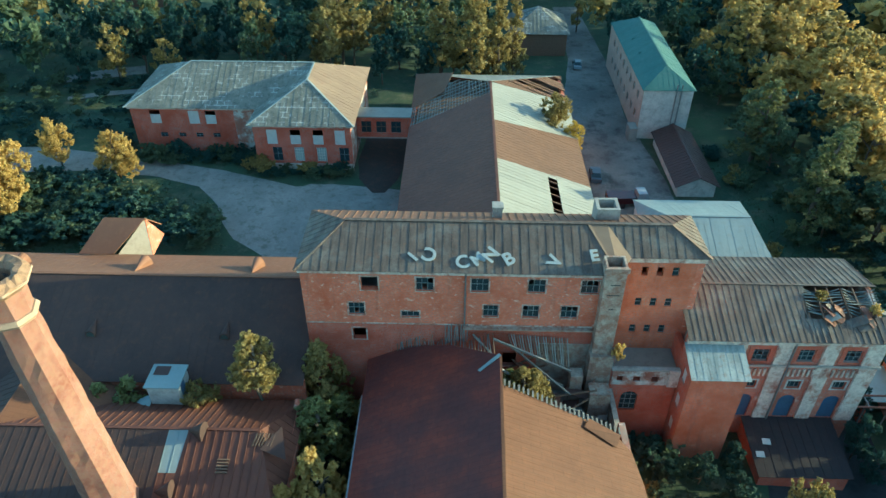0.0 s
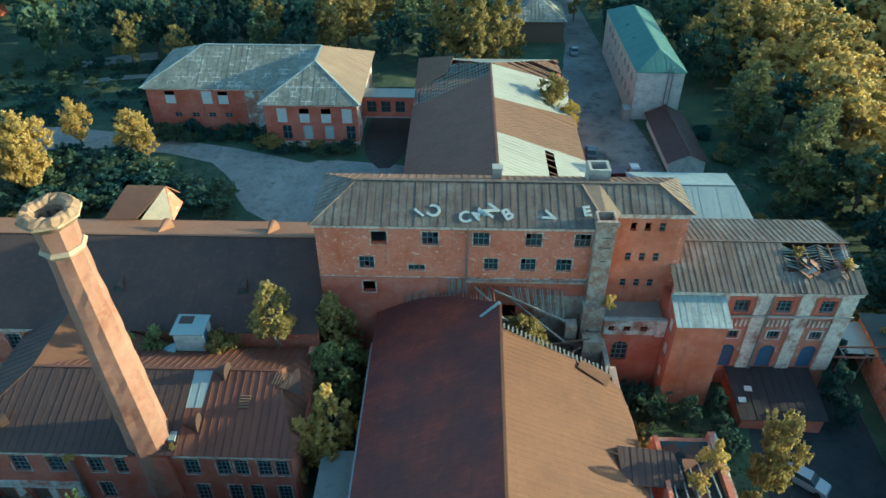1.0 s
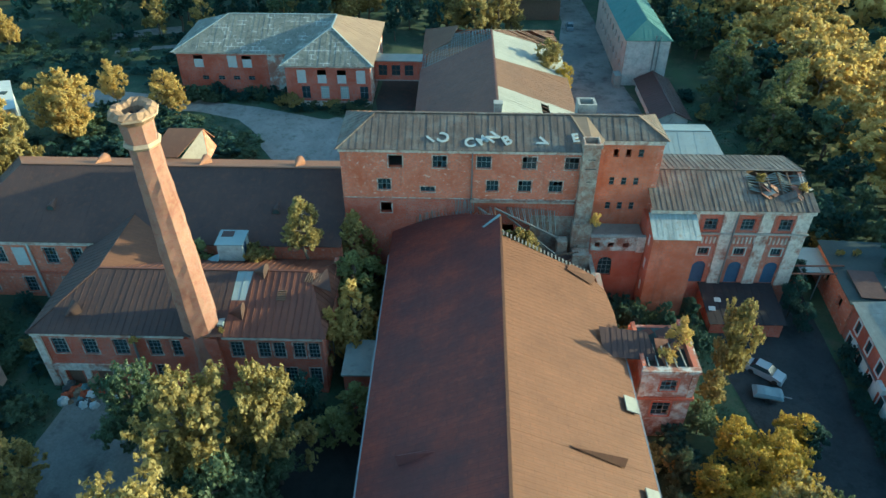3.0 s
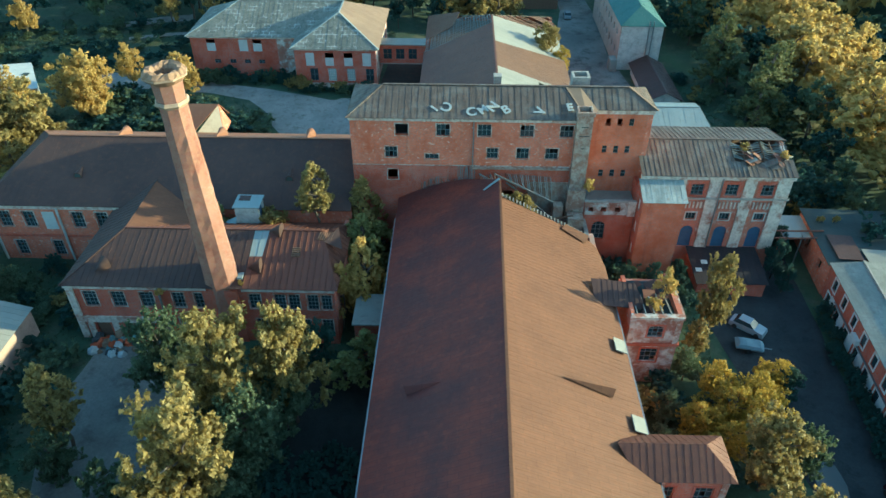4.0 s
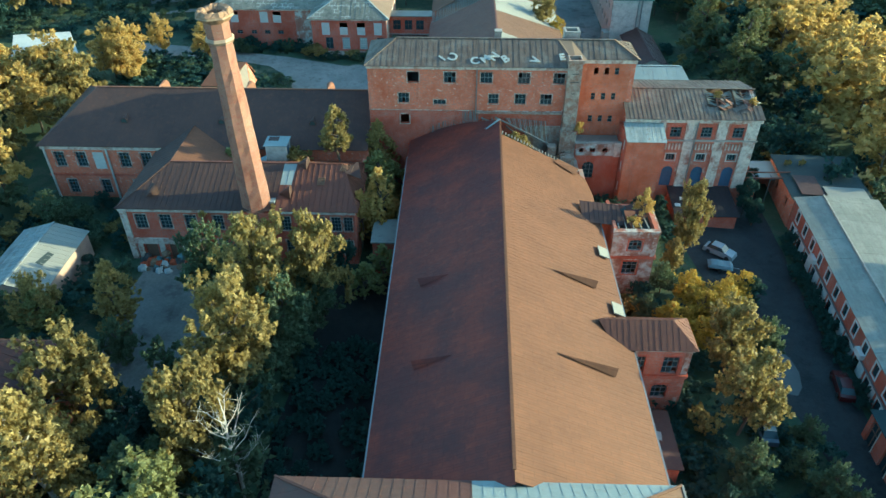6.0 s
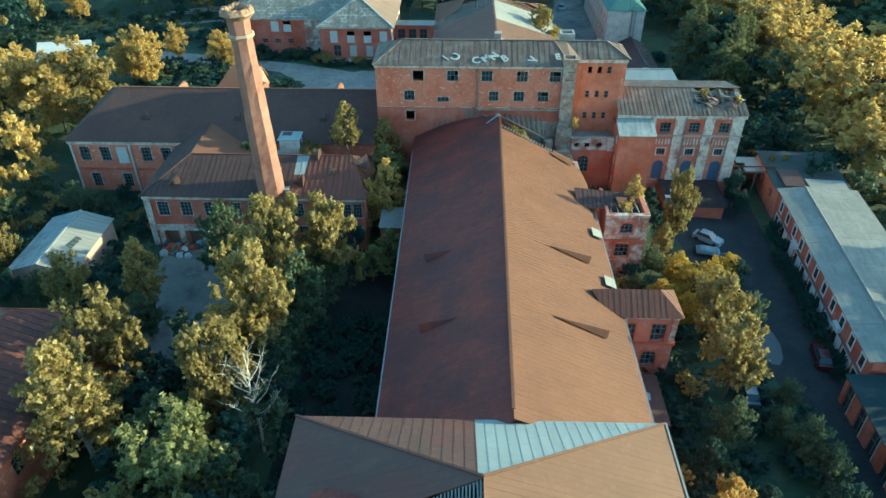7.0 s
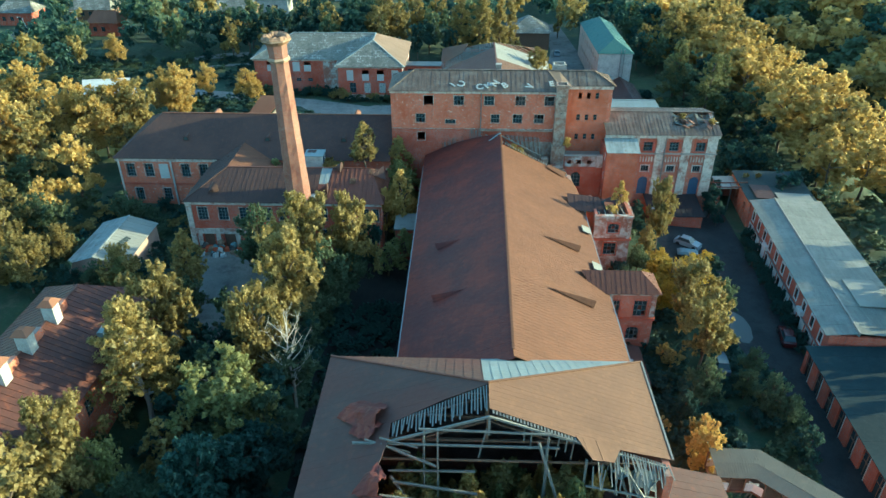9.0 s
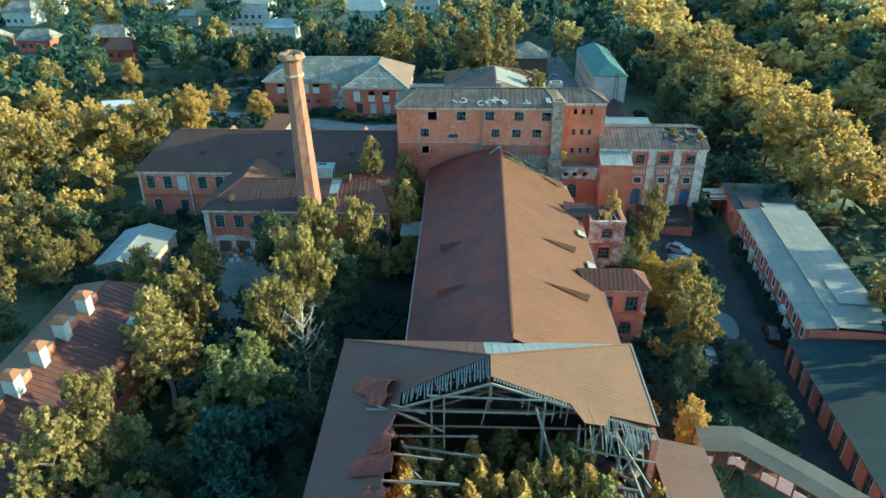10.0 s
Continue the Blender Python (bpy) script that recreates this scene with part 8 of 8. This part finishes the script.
# trees added east of the store, mostly out of view, to shade its annex
for x, y in scatter(THICK, 58, 74, -34, 14, lambda x, y: 6.0, 400, lambda x, y: True) + [(58, -40), (60, -47), (64, -42), (59, -54), (66, -50)]:
    plant("wood", THICK.choice((2, 4, 1)), x, y, THICK.uniform(12, 15), 1.0)
# saplings inside the roofless hall
for x, y in scatter(THICK, -6.0, 12.4, -33, -19.5, lambda x, y: 1.6, 1500, lambda x, y: not (abs(x - 1.6) < 0.7)):
    # extra gold and yellow-green kinds colour in the saplings' sunlit tops
    plant("young", THICK.choice((1, 0, 2, 1, 2)), x, y, THICK.uniform(9.6, 12.0) + (1.8 if y < -22.8 else 0.0), THICK.uniform(0.5, 0.8))
for x, y, h, w in ((8.6, -22.4, 12.6, 1.5), (9.8, -23.6, 12.0, 1.4), (2.9, -21.0, 12.2, 0.9), (-3.4, -22.0, 11.5, 1.0)):
    plant("young", 0, x, y, h, w)
plant("oak", 1, 24.6, -8.6, 5.6, 0.8)

underwood()
join_undergrowth()


def grass():
    """Rough grass and weeds on the open ground."""
    rs = np.random.RandomState(8)
    vs, n = [], 0
    for x0, x1, y0, y1, count in ((-100, -30, 70, 108, 13000), (-62, -30, 12, 46, 6000), (17, 31, -20, 50, 6000), (-58, -14, 118, 128, 2500), (42, 60, 56, 112, 4000), (-130, -52, 104, 165, 9000), (-14, -7.6, -8, 50, 2500), (-12, 15, -50, -24, 4000)):
        p = np.stack([rs.uniform(x0, x1, count), rs.uniform(y0, y1, count)], 1)
        keep = np.array([noise.noise((a * 0.12, b * 0.12, 7.0)) > -0.15 and not on_lane(a, b) for a, b in p])
        p = p[keep]
        z = np.array([g(a, b) for a, b in p])
        a = rs.uniform(0, 6.28, len(p))
        h = rs.uniform(0.08, 0.24, len(p))
        w = rs.uniform(0.04, 0.12, len(p))
        lean = rs.uniform(-0.3, 0.3, (len(p), 2))
        c = np.stack([p[:, 0], p[:, 1], z], 1)
        d = np.stack([np.cos(a) * w, np.sin(a) * w, np.zeros(len(p))], 1)
        up = np.stack([lean[:, 0], lean[:, 1], h], 1)
        vs.append(np.stack([c - d, c + d, c + d * 0.6 + up, c - d * 0.6 + up], 1).reshape(-1, 3))
    v = np.concatenate(vs)
    me = raw_mesh("grass", v, np.arange(len(v)).reshape(-1, 4), GRASS)
    tagged(new("grass", me), "rough uncut grass and weeds", "grass", kind="stuff")


grass()

# ---- vehicles and clutter ----
def paint(name, c, rough=0.25):
    return plain_mat(name, c, rough, 0.15, 2.0)


CAR_WHITE, CAR_BLUE, CAR_RED, TYRE = paint("car_white", (0.27, 0.29, 0.31)), paint("car_grey_blue", (0.07, 0.1, 0.13), 0.4), paint("car_red", (0.055, 0.011, 0.012)), plain_mat("rubber", (0.02, 0.02, 0.02))


def car(x, y, turn, colour, label):
    T = thing("car", (x, y, g(x, y) + 0.06), label, "car", turn=turn)
    prof = [(-2.15, 0.35), (-2.1, 0.85), (-1.3, 0.95), (1.0, 0.98), (2.0, 0.8), (2.15, 0.4)]
    m = M()
    for (a, za), (b, zb) in zip(prof, prof[1:]):
        m.hexa([(a, -0.85, 0.25), (b, -0.85, 0.25), (b, 0.85, 0.25), (a, 0.85, 0.25), (a, -0.8, za), (b, -0.8, zb), (b, 0.8, zb), (a, 0.8, za)])
    part("body", m, colour, T, local=True)
    cab = M().hexa([(-1.7, -0.76, 0.93), (0.95, -0.76, 0.95), (0.95, 0.76, 0.95), (-1.7, 0.76, 0.93), (-1.15, -0.6, 1.43), (0.25, -0.6, 1.45), (0.25, 0.6, 1.45), (-1.15, 0.6, 1.43)])
    part("cabin_glass", cab, GLASS, T, local=True)
    part("roof", M().box(-1.18, 0.28, -0.62, 0.62, 1.44, 1.49), colour, T, local=True)
    for wx in (-1.35, 1.35):
        for wy in (-0.82, 0.82):
            w = M()
            n = 12
            for s in (-0.1, 0.1):
                w.v += [(wx + 0.32 * math.cos(6.283 * k / n), wy + s, 0.32 + 0.32 * math.sin(6.283 * k / n)) for k in range(n)]
            w.f += [tuple(range(n)), tuple(reversed(range(n, 2 * n)))] + [(k, n + k, n + (k + 1) % n, (k + 1) % n) for k in range(n)]
            part("wheel", w, TYRE, T, local=True)
    return T


car(36.2, 37.6, -40, CAR_WHITE, "white saloon car parked on the asphalt")


def trailer(x, y, turn):
    """A low two-wheeled trailer under a sagging tarpaulin."""
    T = thing("trailer", (x, y, g(x, y) + 0.06), "two-wheeled trailer under a pale blue tarpaulin", "trailer", turn=turn)
    part("bed", M().box(-1.5, 1.5, -0.8, 0.8, 0.45, 0.75), METAL, T, local=True)
    part("drawbar", M().beam((1.5, 0, 0.5), (2.6, 0, 0.45), 0.1, 0.1), METAL, T, local=True)
    m, n = M(), 8
    z = lambda u, v: 1.0 + 0.12 * math.cos(math.pi * v / 1.8) - 0.1 * math.sin(3 * u) * math.cos(2 * v) - (0.3 if abs(u) > 1.5 or abs(v) > 0.8 else 0.0)
    us, vs = [-1.6 + 3.2 * k / n for k in range(n + 1)], [-0.9 + 1.8 * k / n for k in range(n + 1)]
    for i in range(n):
        for j in range(n):
            m.slab([(us[i], vs[j], z(us[i], vs[j])), (us[i + 1], vs[j], z(us[i + 1], vs[j])), (us[i + 1], vs[j + 1], z(us[i + 1], vs[j + 1])), (us[i], vs[j + 1], z(us[i], vs[j + 1]))], 0.02)
    part("tarpaulin", m, TARP, T, local=True)
    for wy in (-0.88, 0.88):
        w, k = M(), 12
        for d in (-0.09, 0.09):
            w.v += [(0.3 * math.cos(6.283 * q / k), wy + d, 0.3 + 0.3 * math.sin(6.283 * q / k)) for q in range(k)]
        w.f += [tuple(range(k)), tuple(reversed(range(k, 2 * k)))] + [(q, k + q, k + (q + 1) % k, (q + 1) % k) for q in range(k)]
        part("wheel", w, TYRE, T, local=True)


TARP = plain_mat("tarpaulin_blue", (0.16, 0.22, 0.25), 0.6, 0.4, 1.5)
trailer(35.2, 34.2, -12)
car(32.0, 6.7, 85, CAR_BLUE, "dark blue car parked under the trees")
car(43.0, 13.4, 80, CAR_RED, "dark red car in the shade of the store")
car(23.6, 100.6, 85, CAR_BLUE, "dark car parked beside the north hall")


def truck(x, y, turn):
    T = thing("truck", (x, y, g(x, y)), "old truck with red body and white cab", "truck", turn=turn)
    part("bed", M().box(-3.4, 0.9, -1.15, 1.15, 0.9, 1.9), CAR_RED, T, local=True)
    part("cab", M().hexa([(1.0, -1.1, 0.7), (2.9, -1.1, 0.7), (2.9, 1.1, 0.7), (1.0, 1.1, 0.7), (1.1, -1.0, 2.5), (2.5, -1.0, 2.5), (2.5, 1.0, 2.5), (1.1, 1.0, 2.5)]), CAR_WHITE, T, local=True)
    part("chassis", M().box(-3.2, 2.8, -0.5, 0.5, 0.5, 0.9), METAL, T, local=True)
    for wx in (-2.4, -1.2, 2.0):
        for wy in (-0.95, 0.95):
            part("wheel", M().box(wx - 0.45, wx + 0.45, wy - 0.15, wy + 0.15, 0, 0.85), TYRE, T, local=True)


truck(27.4, 92.6, 4)
car(26.4, 146.0, 85, CAR_WHITE, "small white van standing at the gate")


def junk():
    rr = random.Random(5)
    cols = [plain_mat("junk_white", (0.42, 0.44, 0.44)), plain_mat("junk_teal", (0.14, 0.22, 0.23)), plain_mat("junk_orange", (0.35, 0.08, 0.03)), plain_mat("junk_dark", (0.06, 0.06, 0.06)), plain_mat("junk_brown", (0.2, 0.14, 0.09))]
    for k in range(44):
        x, y = rr.uniform(-41.8, -35.4), rr.uniform(29.8, 32.3)
        if k > 39:
            x, y = rr.uniform(-34, -32), rr.uniform(28.5, 31)
        s = rr.uniform(0.35, 0.68)
        z = g(x, y) + (max(0.0, y - 30.6) * rr.uniform(0.2, 0.55) if k > 12 else 0.0)
        rs = np.random.RandomState(k)
        m = M()
        n, rings = 8, 4
        for i in range(rings + 1):
            ph = math.pi * (i / rings) * 0.52
            for j in range(n):
                a = 6.283 * j / n
                q = s * (0.8 + 0.35 * rs.rand())
                m.v.append((x + q * math.cos(a) * math.cos(ph * 0.96), y + q * math.sin(a) * math.cos(ph * 0.96), z + q * 1.2 * math.sin(ph) - 0.05))
        for i in range(rings):
            for j in range(n):
                m.f.append((i * n + j, i * n + (j + 1) % n, (i + 1) * n + (j + 1) % n, (i + 1) * n + j))
        o = part("rubbish_bag", m, cols[k % 5 if k != 0 else 2], None)
        tagged(o, "bulging rubbish bag in the heap by the boiler house", "rubbish bag", "rubbish heap")


junk()

# far houses of the town
for k, (x, y, w, d, e, r, wm, rm) in enumerate((
    (-84, 212, 16, 12, 12, 14, PLASTER, ROOF_PALE), (-41, 214, 17, 11, 9, 13, PLASTER, ROOF_ZINC), (-126, 180, 14, 9, 5.5, 9, WOOD_DARK, ROOF_SLATE), (-198, 219, 14, 10, 7, 10, WOOD_DARK, ROOF_SLATE),
    (-147, 172, 11, 9, 6, 9, BRICK_RED, ROOF_SLATE), (-165, 172, 12, 9, 6, 9, WOOD_DARK, ROOF_SLATE), (-78, 179, 13, 10, 5.5, 9, WOOD_DARK, ROOF_SLATE), (-178, 217, 11, 10, 7.5, 11, PLASTER, ROOF_SLATE), (-138, 150, 13, 7, 3.0, 3.8, PLASTER, ROOF_PALE), (-111, 217, 7, 6, 6, 8, STONE_CREAM, ROOF_PALE), (-112, 158, 9, 7, 6, 9, BRICK_RED, ROOF_HALL), (-68, 192, 11, 8, 6.5, 9, PLASTER, ROOF_ZINC),
    (-180, 240, 13, 10, 7, 10, PLASTER, ROOF_PALE), (-140, 255, 13, 10, 7, 10, PLASTER, ROOF_RUST), (-20, 250, 14, 11, 8, 11, PLASTER, ROOF_SLATE), (-220, 260, 13, 10, 7, 11, WOOD_DARK, ROOF_SLATE), (-60, 280, 16, 11, 9, 12, PLASTER, ROOF_PALE), (20, 275, 14, 10, 8, 11, PLASTER, ROOF_SLATE), (-110, 300, 20, 12, 14, 15, PLASTER, ROOF_PALE))):
    holes = {"s": [(x - w / 2 + 1.2 + 2.6 * i, x - w / 2 + 2.4 + 2.6 * i, 3.5 + 1.4 + 3.0 * j, 3.5 + 2.8 + 3.0 * j) for i in range(int((w - 2) / 2.6)) for j in range(max(1, int((e - 3.0) / 3.2)))]}
    H = hip_house("town_house", x - w / 2, x + w / 2, y - d / 2, y + d / 2, 3.5, e + 1.5, r + 1.5, "pale town house among trees behind the works" if wm is PLASTER else "small house with a sheet roof among trees", wm, rm, 0.5, "x", 0.4, 1.2, 0.03, 100 + k, holes=holes)
    for h in holes["s"]:
        window(H, "x", y - d / 2, 0.15, *h, 2, 1)


def lamp_post(x, y):
    T = thing("street_lamp", (x, y, g(x, y)), "leaning pale concrete street lamp among the trees", "street lamp")
    z = g(x, y)
    part("pole", M().tube([(x, y, z - 0.3), (x - 0.6, y, z + 4), (x - 1.3, y, z + 8)], 0.2, 0.1, 8), WHITE, T)
    part("arm", M().tube([(x - 1.3, y, z + 8), (x - 1.5, y - 0.4, z + 8.5), (x - 1.6, y - 1.4, z + 8.7)], 0.07, 0.05, 6), METAL, T)
    part("lamp_head", M().box(x - 1.75, x - 1.45, y - 2.0, y - 1.3, z + 8.6, z + 8.8), METAL, T)


lamp_post(-127.5, 142)
lamp_post(-116, 150)
